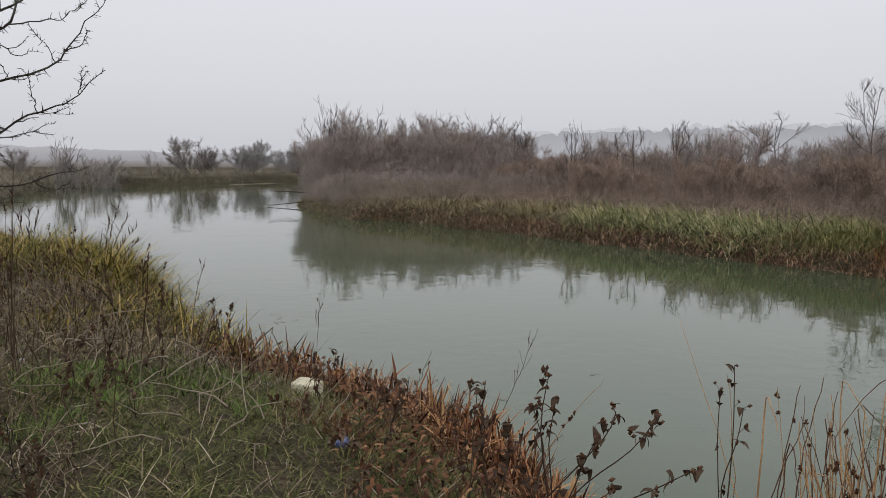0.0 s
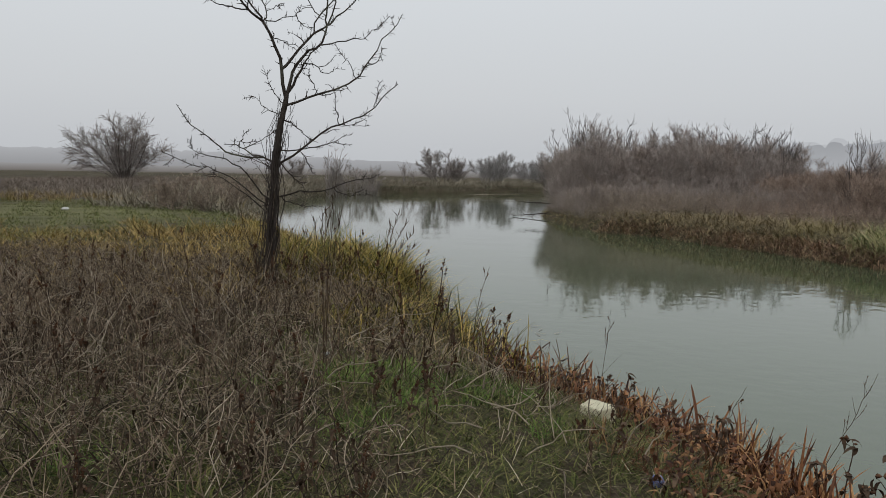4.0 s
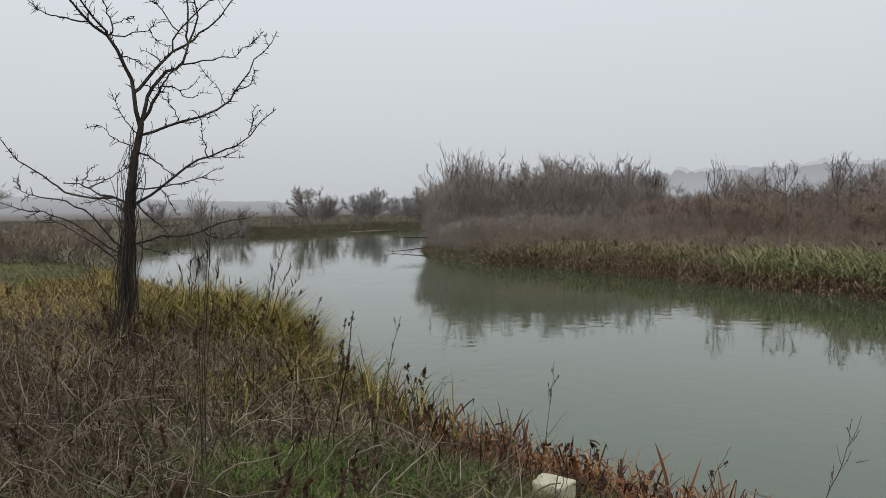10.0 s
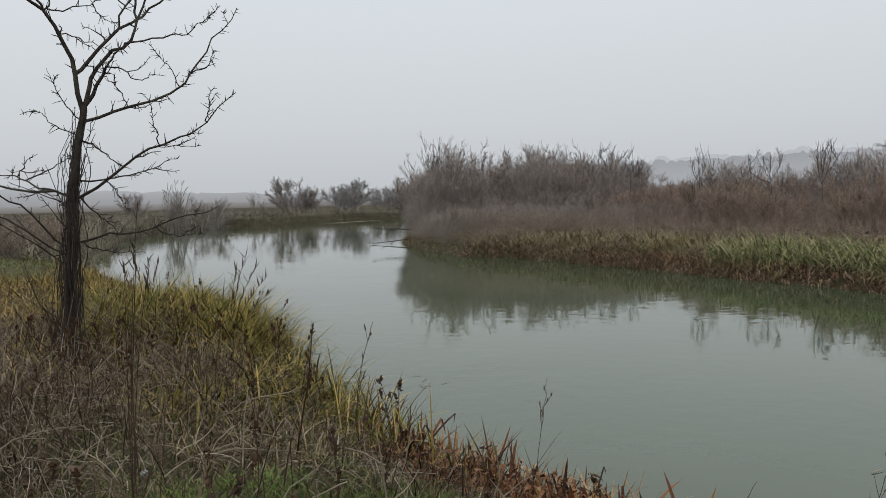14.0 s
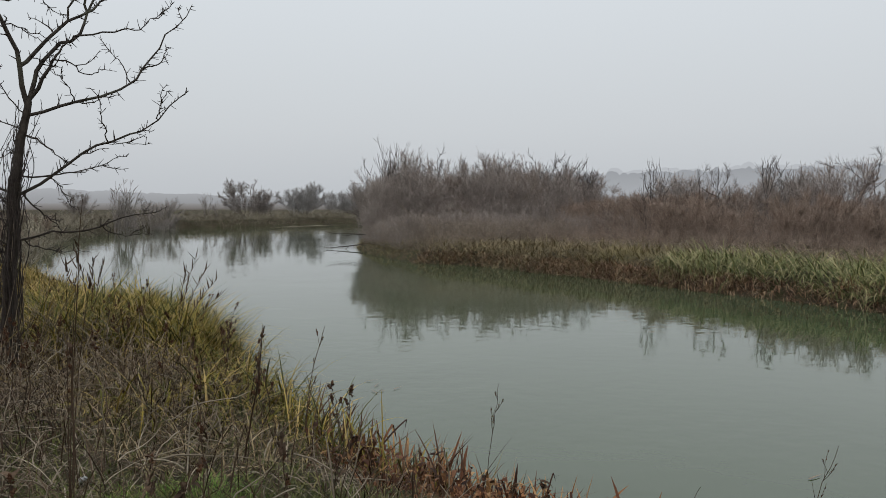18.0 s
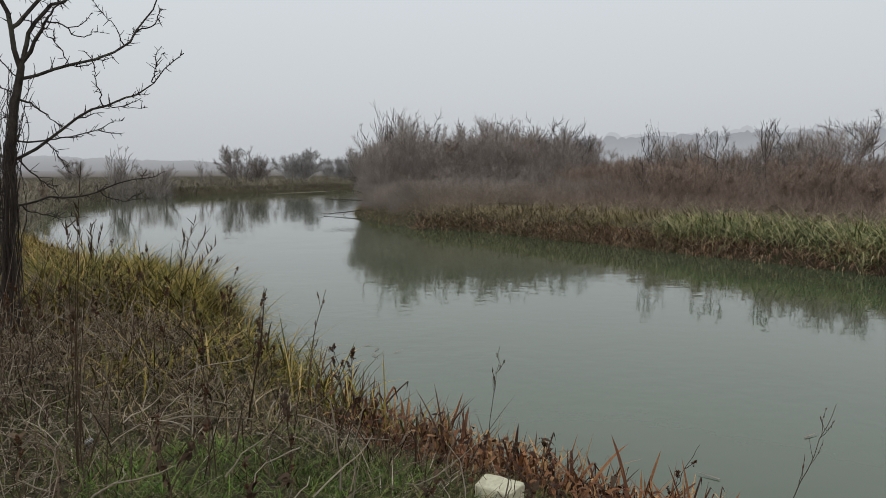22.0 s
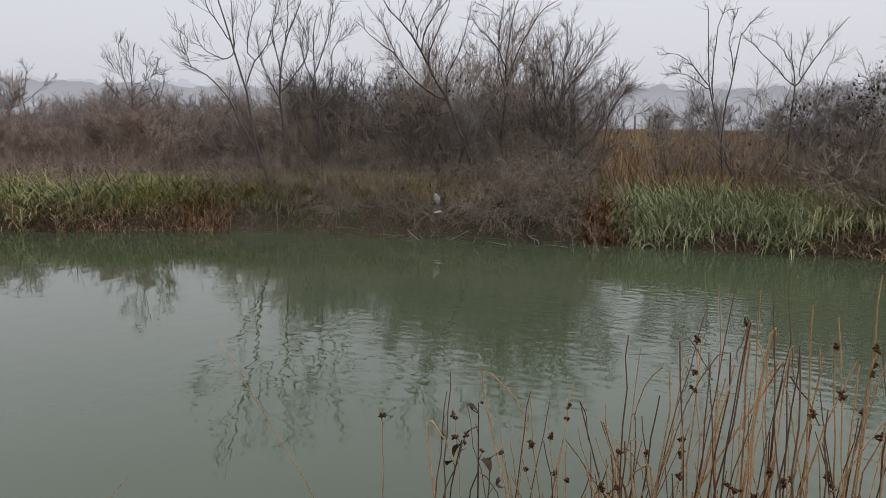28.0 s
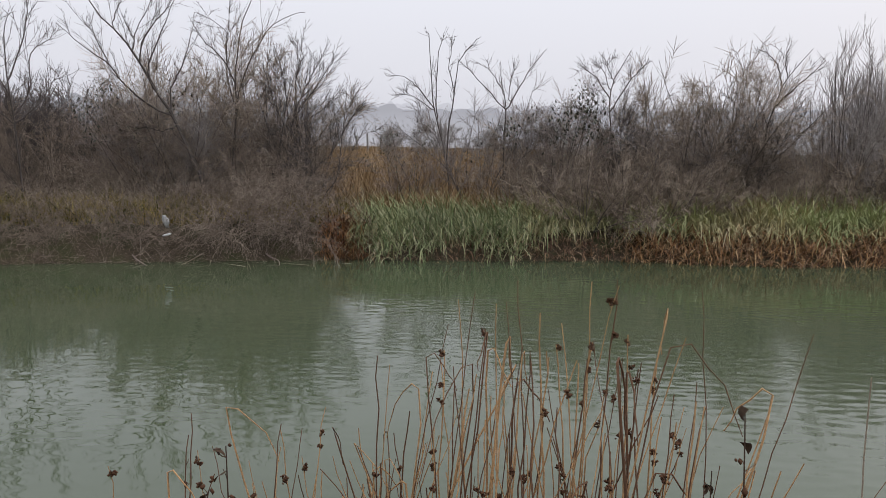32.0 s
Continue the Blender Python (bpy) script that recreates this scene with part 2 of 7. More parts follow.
def water_material():
    m, nodes, links, bsdf = material("turbid_water", 0.0, 0.5)
    bsdf.inputs["IOR"].default_value = 1.56
    big = noise_node(nodes, links, 0.12, 3)
    r = ramp_node(nodes, [(0.3, (0.064, 0.086, 0.044)), (0.7, (0.088, 0.112, 0.062))])
    links.new(big.outputs["Fac"], r.inputs["Fac"])
    links.new(r.outputs["Color"], bsdf.inputs["Base Color"])
    geo = nodes.new("ShaderNodeNewGeometry")
    ripple = None
    for scale, stretch, height in ((0.8, (0.8, 1.0, 1.0), 0.0055), (3.5, (0.9, 1.0, 1.0), 0.0030), (9.0, (0.8, 1.0, 1.0), 0.0013)):
        mp, n = nodes.new("ShaderNodeMapping"), nodes.new("ShaderNodeTexNoise")
        mp.inputs["Scale"].default_value = stretch
        mp.inputs["Rotation"].default_value = (0, 0, 0.25)
        n.inputs["Scale"].default_value, n.inputs["Detail"].default_value = scale, 0.0
        links.new(geo.outputs["Position"], mp.inputs["Vector"])
        links.new(mp.outputs["Vector"], n.inputs["Vector"])
        k = nodes.new("ShaderNodeMath")
        k.operation = "MULTIPLY"
        k.inputs[1].default_value = height
        links.new(n.outputs["Fac"], k.inputs[0])
        if ripple is None:
            ripple = k.outputs["Value"]
        else:
            s = nodes.new("ShaderNodeMath")
            s.operation = "ADD"
            links.new(ripple, s.inputs[0])
            links.new(k.outputs["Value"], s.inputs[1])
            ripple = s.outputs["Value"]
    # a breeze-ruffled stretch off the reeds
    gp, far, ln = nodes.new("ShaderNodeNewGeometry"), nodes.new("ShaderNodeVectorMath"), nodes.new("ShaderNodeVectorMath")
    far.operation, ln.operation = "SUBTRACT", "LENGTH"
    far.inputs[1].default_value = (9.5, -2.0, 0)
    links.new(gp.outputs["Position"], far.inputs[0])
    links.new(far.outputs["Vector"], ln.inputs[0])
    mr = nodes.new("ShaderNodeMapRange")
    mr.inputs["From Min"].default_value, mr.inputs["From Max"].default_value = 9.0, 4.0
    mr.inputs["To Min"].default_value, mr.inputs["To Max"].default_value = 0.0, 0.0050
    links.new(ln.outputs["Value"], mr.inputs["Value"])
    mp, n = nodes.new("ShaderNodeMapping"), nodes.new("ShaderNodeTexNoise")
    mp.inputs["Scale"].default_value, mp.inputs["Rotation"].default_value = (1.0, 0.4, 1.0), (0, 0, 0.15)
    n.inputs["Scale"].default_value, n.inputs["Detail"].default_value = 9.0, 0.0
    links.new(gp.outputs["Position"], mp.inputs["Vector"])
    links.new(mp.outputs["Vector"], n.inputs["Vector"])
    k, s = nodes.new("ShaderNodeMath"), nodes.new("ShaderNodeMath")
    k.operation, s.operation = "MULTIPLY", "ADD"
    links.new(n.outputs["Fac"], k.inputs[0])
    links.new(mr.outputs["Result"], k.inputs[1])
    links.new(ripple, s.inputs[0])
    links.new(k.outputs["Value"], s.inputs[1])
    ripple = s.outputs["Value"]
    # still stretches and ruffled stretches
    calm = noise_node(nodes, links, 0.16, 2)
    cr = ramp_node(nodes, [(0.42, (0.4, 0.4, 0.4)), (0.60, (1, 1, 1))])
    links.new(calm.outputs["Fac"], cr.inputs["Fac"])
    b = nodes.new("ShaderNodeBump")
    b.inputs["Distance"].default_value = 1.0
    links.new(cr.outputs["Color"], b.inputs["Strength"])
    links.new(ripple, b.inputs["Height"])
    links.new(b.outputs["Normal"], bsdf.inputs["Normal"])
    return m


M_GROUND, M_WATER = ground_material(), water_material()
M_BARK = bark("thorn_bark", (0.022, 0.018, 0.015), (0.075, 0.064, 0.054))
M_TWIG_DARK = leafy("dark_twig", [(0, (0.034, 0.027, 0.024)), (1, (0.085, 0.068, 0.06))])
M_TWIG = leafy("brown_twig", [(0, (0.20, 0.155, 0.132)), (0.6, (0.33, 0.262, 0.222)), (1, (0.46, 0.39, 0.335))], 0.4)
M_TWIG_RED = leafy("red_brown_twig", [(0, (0.24, 0.172, 0.136)), (0.6, (0.38, 0.284, 0.226)), (1, (0.50, 0.40, 0.325))], 0.4)
# Twigs paled in base colour to imitate distant mist.
M_TWIG_PALE = leafy("haze_paled_twig", [(0, (0.31, 0.295, 0.285)), (1, (0.46, 0.44, 0.425))], 0.2)
M_TWIG_GREY = leafy("grey_brown_twig", [(0, (0.22, 0.192, 0.176)), (1, (0.40, 0.355, 0.33))], 0.3)
M_REED_GREEN = leafy("green_reed", [(0, (0.10, 0.12, 0.045)), (0.35, (0.20, 0.225, 0.09)), (0.7, (0.36, 0.335, 0.15)), (1, (0.52, 0.44, 0.26))], 0.35, tint=(0.33, 0.26, 0.14))
M_REED_SAGE = leafy("sage_green_reed", [(0, (0.16, 0.22, 0.10)), (0.4, (0.32, 0.375, 0.185)), (0.75, (0.50, 0.51, 0.28)), (1, (0.68, 0.62, 0.42))], 0.4, tint=(0.44, 0.40, 0.21), tint_at=(0.55, 0.72))
# Twig tone paled and greyed to stand in for mist over the far bank.
M_TWIG_MIST = leafy("haze_greyed_twig", [(0, (0.27, 0.226, 0.202)), (0.6, (0.40, 0.34, 0.306)), (1, (0.50, 0.435, 0.395))], 0.3)
M_REED_RUST = leafy("rusty_reed", [(0, (0.042, 0.018, 0.011)), (0.35, (0.165, 0.068, 0.032)), (0.72, (0.37, 0.172, 0.072)), (1, (0.60, 0.38, 0.18))], 1.2)
M_RUSSET = leafy("dark_russet_grass", [(0, (0.024, 0.011, 0.007)), (0.45, (0.115, 0.048, 0.024)), (0.85, (0.23, 0.105, 0.048)), (1, (0.40, 0.24, 0.11))], 1.2)
M_MAT = leafy("matted_olive_straw", [(0, (0.030, 0.036, 0.011)), (0.45, (0.088, 0.096, 0.026)), (0.85, (0.175, 0.165, 0.055)), (1, (0.31, 0.26, 0.13))], 1.4)
M_YELLOW = leafy("yellow_green_grass", [(0, (0.075, 0.082, 0.022)), (0.45, (0.20, 0.205, 0.062)), (0.8, (0.36, 0.325, 0.12)), (1, (0.48, 0.41, 0.20))], 0.5, tint=(0.27, 0.22, 0.09))
M_ORANGE_REED = leafy("orange_dead_reed", [(0, (0.09, 0.042, 0.024)), (0.45, (0.28, 0.15, 0.08)), (0.8, (0.45, 0.27, 0.145)), (1, (0.58, 0.42, 0.25))], 0.6)
M_SEDGE = leafy("olive_sedge", [(0, (0.028, 0.032, 0.008)), (0.4, (0.138, 0.134, 0.025)), (0.75, (0.335, 0.25, 0.05)), (1, (0.50, 0.36, 0.14))], 0.9)
M_STRAW = leafy("straw_grass", [(0, (0.048, 0.033, 0.013)), (0.45, (0.265, 0.180, 0.052)), (1, (0.50, 0.36, 0.14))], 0.9, tint=(0.24, 0.19, 0.055))
M_TAN = leafy("tan_brown_grass", [(0, (0.045, 0.032, 0.018)), (0.45, (0.215, 0.155, 0.078)), (1, (0.46, 0.36, 0.21))], 0.9)
M_GRASS = leafy("short_green_grass", [(0, (0.042, 0.056, 0.016)), (0.4, (0.112, 0.138, 0.036)), (0.8, (0.205, 0.205, 0.066)), (1, (0.33, 0.275, 0.13))], 1.5)
M_WEED = leafy("dead_weed", [(0, (0.022, 0.016, 0.012)), (0.3, (0.092, 0.066, 0.045)), (0.58, (0.225, 0.168, 0.112)), (0.85, (0.38, 0.30, 0.215)), (1, (0.56, 0.48, 0.37))], 0.8)
M_WEED_LEAF = leafy("withered_leaf", [(0, (0.03, 0.020, 0.014)), (0.6, (0.085, 0.058, 0.040)), (1, (0.18, 0.125, 0.085))], 0.8, 0.9, 0.04)
M_STALK = leafy("tan_stalk", [(0, (0.19, 0.085, 0.038)), (0.45, (0.39, 0.215, 0.095)), (1, (0.64, 0.46, 0.26))], 3.0)
M_STALK_DARK = leafy("brown_stalk", [(0, (0.07, 0.035, 0.02)), (0.6, (0.15, 0.08, 0.045)), (1, (0.24, 0.15, 0.085))], 3.0)
M_PALE_STEM = leafy("bleached_stem", [(0, (0.17, 0.135, 0.095)), (1, (0.38, 0.32, 0.24))], 2.0)
M_BLUE = plain("blue_plastic", (0.025, 0.05, 0.26), (0.30, 0.36, 0.52), 26, 0.35, 0.5)
M_WHITE = plain("white_plastic", (0.55, 0.56, 0.55), (0.75, 0.76, 0.74), 20, 0.4, 0.5)
M_GREYPL = plain("grey_plastic", (0.25, 0.26, 0.25), (0.5, 0.5, 0.48), 18, 0.6, 0.4)
M_SEED = leafy("dark_seed", [(0, (0.045, 0.022, 0.013)), (1, (0.14, 0.075, 0.045))], 5.0, 0.9, 0.04)
M_FIELD = leafy("brown_field_weed", [(0, (0.12, 0.095, 0.078)), (0.6, (0.21, 0.168, 0.138)), (1, (0.31, 0.258, 0.205))], 0.12)
M_ORANGE = leafy("fox_brown_grass", [(0, (0.22, 0.135, 0.065)), (0.6, (0.36, 0.235, 0.115)), (1, (0.50, 0.36, 0.20))], 0.3)
M_IVY = leafy("hanging_leaf", [(0, (0.03, 0.035, 0.02)), (1, (0.085, 0.085, 0.05))], 2.0, 0.5, 0.4)
M_DULL = leafy("dull_bank_grass", [(0, (0.15, 0.118, 0.068)), (0.6, (0.29, 0.228, 0.128)), (1, (0.44, 0.36, 0.21))], 0.4, tint=(0.25, 0.205, 0.10))
# M_DULL made greyer to imitate haze over the left shore.
M_DULL_FAR = leafy("haze_greyed_bank_grass", [(0, (0.16, 0.138, 0.102)), (0.6, (0.25, 0.22, 0.158)), (1, (0.36, 0.315, 0.23))], 0.15)
M_TREE_MID = leafy("grey_bark_twig", [(0, (0.065, 0.055, 0.05)), (1, (0.14, 0.118, 0.105))], 0.6)
M_STONE = plain("chalky_stone", (0.55, 0.51, 0.35), (0.76, 0.72, 0.53), 35, 0.9, 0.2, 0.5)

M_REED_PALE = leafy("pale_straw_reed", [(0, (0.24, 0.215, 0.105)), (0.4, (0.46, 0.42, 0.21)), (0.75, (0.62, 0.56, 0.32)), (1, (0.74, 0.67, 0.45))], 0.5, tint=(0.36, 0.40, 0.19), tint_at=(0.45, 0.6))
M_RUST_FAR = leafy("dark_rust_reed", [(0, (0.08, 0.048, 0.034)), (0.45, (0.23, 0.135, 0.085)), (0.8, (0.40, 0.26, 0.155)), (1, (0.56, 0.43, 0.28))], 0.6)
M_TREE_TWIG = leafy("fine_bank_twig", [(0, (0.08, 0.066, 0.06)), (1, (0.18, 0.152, 0.138))], 0.5)
M_BANK_BROWN = leafy("soft_brown_twig", [(0, (0.20, 0.157, 0.122)), (0.6, (0.33, 0.262, 0.202)), (1, (0.47, 0.39, 0.305))], 0.5)
M_BRAMBLE = leafy("dead_bramble", [(0, (0.14, 0.107, 0.085)), (0.6, (0.29, 0.228, 0.182)), (1, (0.46, 0.38, 0.31))], 0.6)
M_MEADOW = leafy("meadow_grass", [(0, (0.10, 0.115, 0.04)), (0.6, (0.175, 0.19, 0.066)), (1, (0.27, 0.255, 0.12))], 0.5)
M_POST = bark("weathered_post", (0.16, 0.15, 0.14), (0.30, 0.28, 0.26), 10.0)
M_LUSH = leafy("lush_grass", [(0, (0.05, 0.095, 0.018)), (0.5, (0.135, 0.235, 0.045)), (1, (0.26, 0.34, 0.085))], 1.5)
# ---- building tools ----
def mesh_data(name, V, Q=None, T=None, smooth=False):
    """A mesh from arrays of corners, four-sided and three-sided faces."""
    Q = np.zeros((0, 4), int) if Q is None else np.asarray(Q, int)
    T = np.zeros((0, 3), int) if T is None else np.asarray(T, int)
    me = bpy.data.meshes.new(name)
    V = np.asarray(V, float)
    loops = np.concatenate([Q.ravel(), T.ravel()])
    sizes = np.concatenate([np.full(len(Q), 4), np.full(len(T), 3)])
    me.vertices.add(len(V))
    me.vertices.foreach_set("co", V.ravel())
    me.loops.add(len(loops))
    me.loops.foreach_set("vertex_index", loops)
    me.polygons.add(len(sizes))
    me.polygons.foreach_set("loop_start", np.concatenate([[0], np.cumsum(sizes)[:-1]]) if len(sizes) else [])
    if smooth:
        me.polygons.foreach_set("use_smooth", np.ones(len(sizes), bool))
    me.update(calc_edges=True)
    return me


def join(*pieces):
    """Joins (V, Q, T) pieces into one."""
    V, Q, T, n = [], [], [], 0
    for v, q, t in pieces:
        V.append(v)
        Q.append(np.asarray(q, int).reshape(-1, 4) + n)
        T.append(np.asarray(t, int).reshape(-1, 3) + n)
        n += len(v)
    return np.concatenate(V), np.concatenate(Q), np.concatenate(T)


def part(name, geo, mat, parent=None, label="", smooth=False):
    """Links (V, Q, T) as one mesh object, under parent if given; V is in the parent's own space."""
    me = mesh_data(name, *geo, smooth=smooth)
    me.materials.append(mat)
    ob = new(name, me)
    ob.parent = parent
    return tagged(ob, label)


def thing(name, at, label, category, group="", kind="", turn=0.0):
    ob = new(name)
    ob.empty_display_size = 0.1
    ob.matrix_basis = Matrix.LocRotScale(at, Euler((0, 0, turn)), None)
    return tagged(ob, label, category, group, kind)


def unit(v):
    return v / np.maximum(np.linalg.norm(v, axis=-1, keepdims=True), 1e-9)


def tubes(P, R, sides=3):
    """Tapered tubes along paths P (n, k, 3) with radii R (n, k)."""
    n, k, _ = P.shape
    tan = np.gradient(P, axis=1)
    tan = unit(tan)
    ref = np.where(np.abs(tan[:, :1, 2:3]) > 0.9, np.array([1.0, 0, 0]), np.array([0, 0, 1.0]))
    a = unit(np.cross(tan, np.broadcast_to(ref, tan.shape)))
    b = np.cross(tan, a)
    ang = np.arange(sides) * 2 * math.pi / sides
    V = P[:, :, None] + R[:, :, None, None] * (np.cos(ang)[:, None] * a[:, :, None] + np.sin(ang)[:, None] * b[:, :, None])
    idx = np.arange(n * k * sides).reshape(n, k, sides)
    nxt = np.roll(idx, -1, axis=2)
    Q = np.stack([idx[:, :-1], nxt[:, :-1], nxt[:, 1:], idx[:, 1:]], -1).reshape(-1, 4)
    return V.reshape(-1, 3), Q, np.zeros((0, 3), int)


def blades(rng, base, length, width, lean, droop, segs=3, az=None, kink=0.0, taper=1.8, fold=(0.9, 2.0)):
    """Leaf blades: narrow ribbons that taper, lean and bend over."""
    n = len(base)
    az = rng.uniform(0, 2 * math.pi, n) if az is None else az
    h = np.stack([np.cos(az), np.sin(az), np.zeros(n)], -1)
    tw = az + math.pi / 2 + rng.uniform(-0.7, 0.7, n)
    w = np.stack([np.cos(tw), np.sin(tw), np.zeros(n)], -1)
    p, P, Wd = base.copy(), [base], []
    bent = rng.random(n) < kink
    at_k = rng.integers(1, max(2, segs), n)
    theta = lean.copy()
    for s in range(segs):
        theta = theta + droop / segs + np.where(bent & (at_k == s), rng.uniform(fold[0], fold[1], n), 0)
        st = (length / segs)[:, None]
        p = p + st * (np.sin(theta)[:, None] * h + np.cos(theta)[:, None] * np.array([0, 0, 1.0]))
        P.append(p)
    P = np.stack(P, 1)
    s = np.linspace(0, 1, segs + 1)
    prof = np.maximum((1 - s ** taper), 0.0) * 0.5
    L = P[:, :-1] - w[:, None] * (width[:, None] * prof[:-1])[:, :, None]
    Rr = P[:, :-1] + w[:, None] * (width[:, None] * prof[:-1])[:, :, None]
    V = np.concatenate([np.stack([L, Rr], 2).reshape(n, -1, 3), P[:, -1:]], 1)
    m = V.shape[1]
    o = (np.arange(n) * m)[:, None]
    q = np.array([[2 * i, 2 * i + 1, 2 * i + 3, 2 * i + 2] for i in range(segs - 1)]).reshape(-1, 4)
    t = np.array([[2 * segs - 2, 2 * segs - 1, 2 * segs]])
    Q = (o[:, :, None] + q[None]).reshape(-1, 4)
    T = (o[:, :, None] + t[None]).reshape(-1, 3)
    return V.reshape(-1, 3), Q, T


def offshoots(rng, P, R, n, t0, t1, length, angle, up, wig, k=4, shrink=0.55, tip=0.0015):
    """n side branches for each path of P, between t0 and t1 along it."""
    K = P.shape[1]
    idx = np.repeat(np.arange(len(P)), n)
    m = len(idx)
    t = rng.uniform(t0, t1, m)
    f = t * (K - 1)
    i = np.minimum(f.astype(int), K - 2)
    fr = (f - i)[:, None]
    a, b = P[idx, i], P[idx, i + 1]
    p = a + (b - a) * fr
    r0 = (R[idx, i] + (R[idx, i + 1] - R[idx, i]) * fr[:, 0]) * shrink
    tan = unit(b - a)
    perp = unit(np.cross(tan, unit(rng.normal(size=(m, 3)))))
    ang = rng.uniform(angle[0], angle[1], m)[:, None]
    d = unit(tan * np.cos(ang) + perp * np.sin(ang))
    ln = rng.uniform(length[0], length[1], m) * (1.15 - 0.6 * t)
    return paths(rng, p, d, ln, up, wig, k), np.linspace(1, 0, k)[None] * np.maximum(r0, tip * 1.5)[:, None] * 0.8 + tip


def paths(rng, p, d, ln, up, wig, k=4):
    out = [p]
    for _ in range(k - 1):
        d = unit(d + rng.normal(size=d.shape) * wig + np.array([0, 0, up]))
        p = p + d * (ln / (k - 1))[:, None]
        out.append(p)
    return np.stack(out, 1)


def smooth_path(points, k):
    """k points along a smooth curve through the given ones."""
    pts = np.array(points, float)
    t = np.linspace(0, len(pts) - 1, k)
    i = np.minimum(t.astype(int), len(pts) - 2)
    f = (t - i)[:, None]
    a = pts[np.maximum(i - 1, 0)]
    b, c = pts[i], pts[i + 1]
    d = pts[np.minimum(i + 2, len(pts) - 1)]
    return 0.5 * (2 * b + (c - a) * f + (2 * a - 5 * b + 4 * c - d) * f ** 2 + (3 * b - a - 3 * c + d) * f ** 3)


def lump(rng, size, rings=6, seg=9, rough=0.12):
    """An uneven closed lump of the given half sizes about the origin."""
    V = [(0, 0, -size[2])]
    for j in range(1, rings):
        th = math.pi * j / rings
        for s in range(seg):
            ph = 2 * math.pi * s / seg
            r = 1 + rng.uniform(-rough, rough)
            V.append((size[0] * r * math.sin(th) * math.cos(ph), size[1] * r * math.sin(th) * math.sin(ph), -size[2] * r * math.cos(th)))
    V.append((0, 0, size[2]))
    Q, T = [], []
    for s in range(seg):
        T.append((0, 1 + (s + 1) % seg, 1 + s))
        last = 1 + (rings - 2) * seg
        T.append((len(V) - 1, last + s, last + (s + 1) % seg))
        for j in range(rings - 2):
            a = 1 + j * seg
            Q.append((a + s, a + (s + 1) % seg, a + seg + (s + 1) % seg, a + seg + s))
    return np.array(V), np.array(Q), np.array(T)


def specks(rng, at, size, squash=1.6):
    """Small eight-sided seeds or buds, one at each place."""
    o = np.array([[1, 0, 0], [-1, 0, 0], [0, 1, 0], [0, -1, 0], [0, 0, 1], [0, 0, -1]], float)
    n = len(at)
    ax = unit(rng.normal(size=(n, 3)))
    s = np.asarray(size).reshape(-1, 1, 1) * np.ones((n, 1, 1))
    v = o[None] * s
    v = v + ax[:, None] * ((v * ax[:, None]).sum(-1, keepdims=True)) * (squash - 1)
    t = np.array([[0, 2, 4], [2, 1, 4], [1, 3, 4], [3, 0, 4], [2, 0, 5], [1, 2, 5], [3, 1, 5], [0, 3, 5]])
    T = ((np.arange(n) * 6)[:, None, None] + t[None]).reshape(-1, 3)
    return (at[:, None] + v).reshape(-1, 3), np.zeros((0, 4), int), T


# ---- the lie of the land ----
SHORE_EAST = [(19, -80), (16.6, -20), (16.0, -9), (15.8, -5.7), (16.2, -3.4), (15.8, -0.9), (15.6, 2.2), (15.1, 4.6), (14.6, 7.0), (14.0, 9.5),
              (13.1, 11.5), (11.9, 13.8), (10.9, 15.9), (9.9, 17.8), (8.8, 19.8), (7.6, 22.4), (6.2, 24.4), (4.7, 27.2), (2.6, 28.6), (0.9, 33),
              (0.0, 39), (0.5, 44), (2.5, 52), (6, 64), (14, 84)]
SHORE_WEST = [(24, 112), (8, 96), (-1, 88), (-6.2, 84.5), (-12.8, 74.6), (-17.6, 71.5), (-20.0, 66), (-20.0, 58), (-19.2, 50), (-16.8, 41), (-14.2, 33.5),
              (-12.4, 28.2), (-11.2, 24.8), (-9.8, 22.2), (-8.0, 20.0), (-5.6, 16), (-3.25, 12.7), (-1.6, 9.9), (-0.8, 7.85), (-0.25, 6.55), (0.15, 5.6), (0.6, 4.9),
              (1.1, 4.4), (1.6, 3.8), (1.95, 3.1), (2.2, 2.3), (2.35, 1.2), (2.3, -0.5), (2.2, -3), (1, -20), (0, -80)]
SHORE = np.array(SHORE_EAST + SHORE_WEST, float)


def shore_distance(x, y):
    """Metres from the waterline: positive on land, negative over the water."""
    p = np.stack([np.asarray(x, float).ravel(), np.asarray(y, float).ravel()], -1)
    best, inside = np.full(len(p), 1e9), np.zeros(len(p), bool)
    for a, b in zip(SHORE, np.roll(SHORE, -1, axis=0)):
        ab = b - a
        t = np.clip(((p - a) @ ab) / (ab @ ab), 0, 1)
        best = np.minimum(best, np.linalg.norm(p - a - t[:, None] * ab, axis=1))
        c = (a[1] > p[:, 1]) != (b[1] > p[:, 1])
        with np.errstate(divide="ignore", invalid="ignore"):
            inside ^= c & (p[:, 0] < (b[0] - a[0]) * (p[:, 1] - a[1]) / (b[1] - a[1]) + a[0])
    return np.where(inside, -best, best).reshape(np.shape(x))


def ripple(x, y, s, seed):
    return np.sin(x * s + seed) * np.cos(y * s * 1.13 + 2.1 * seed) + 0.5 * np.sin(x * s * 2.3 + y * s * 1.7 + seed * 3)


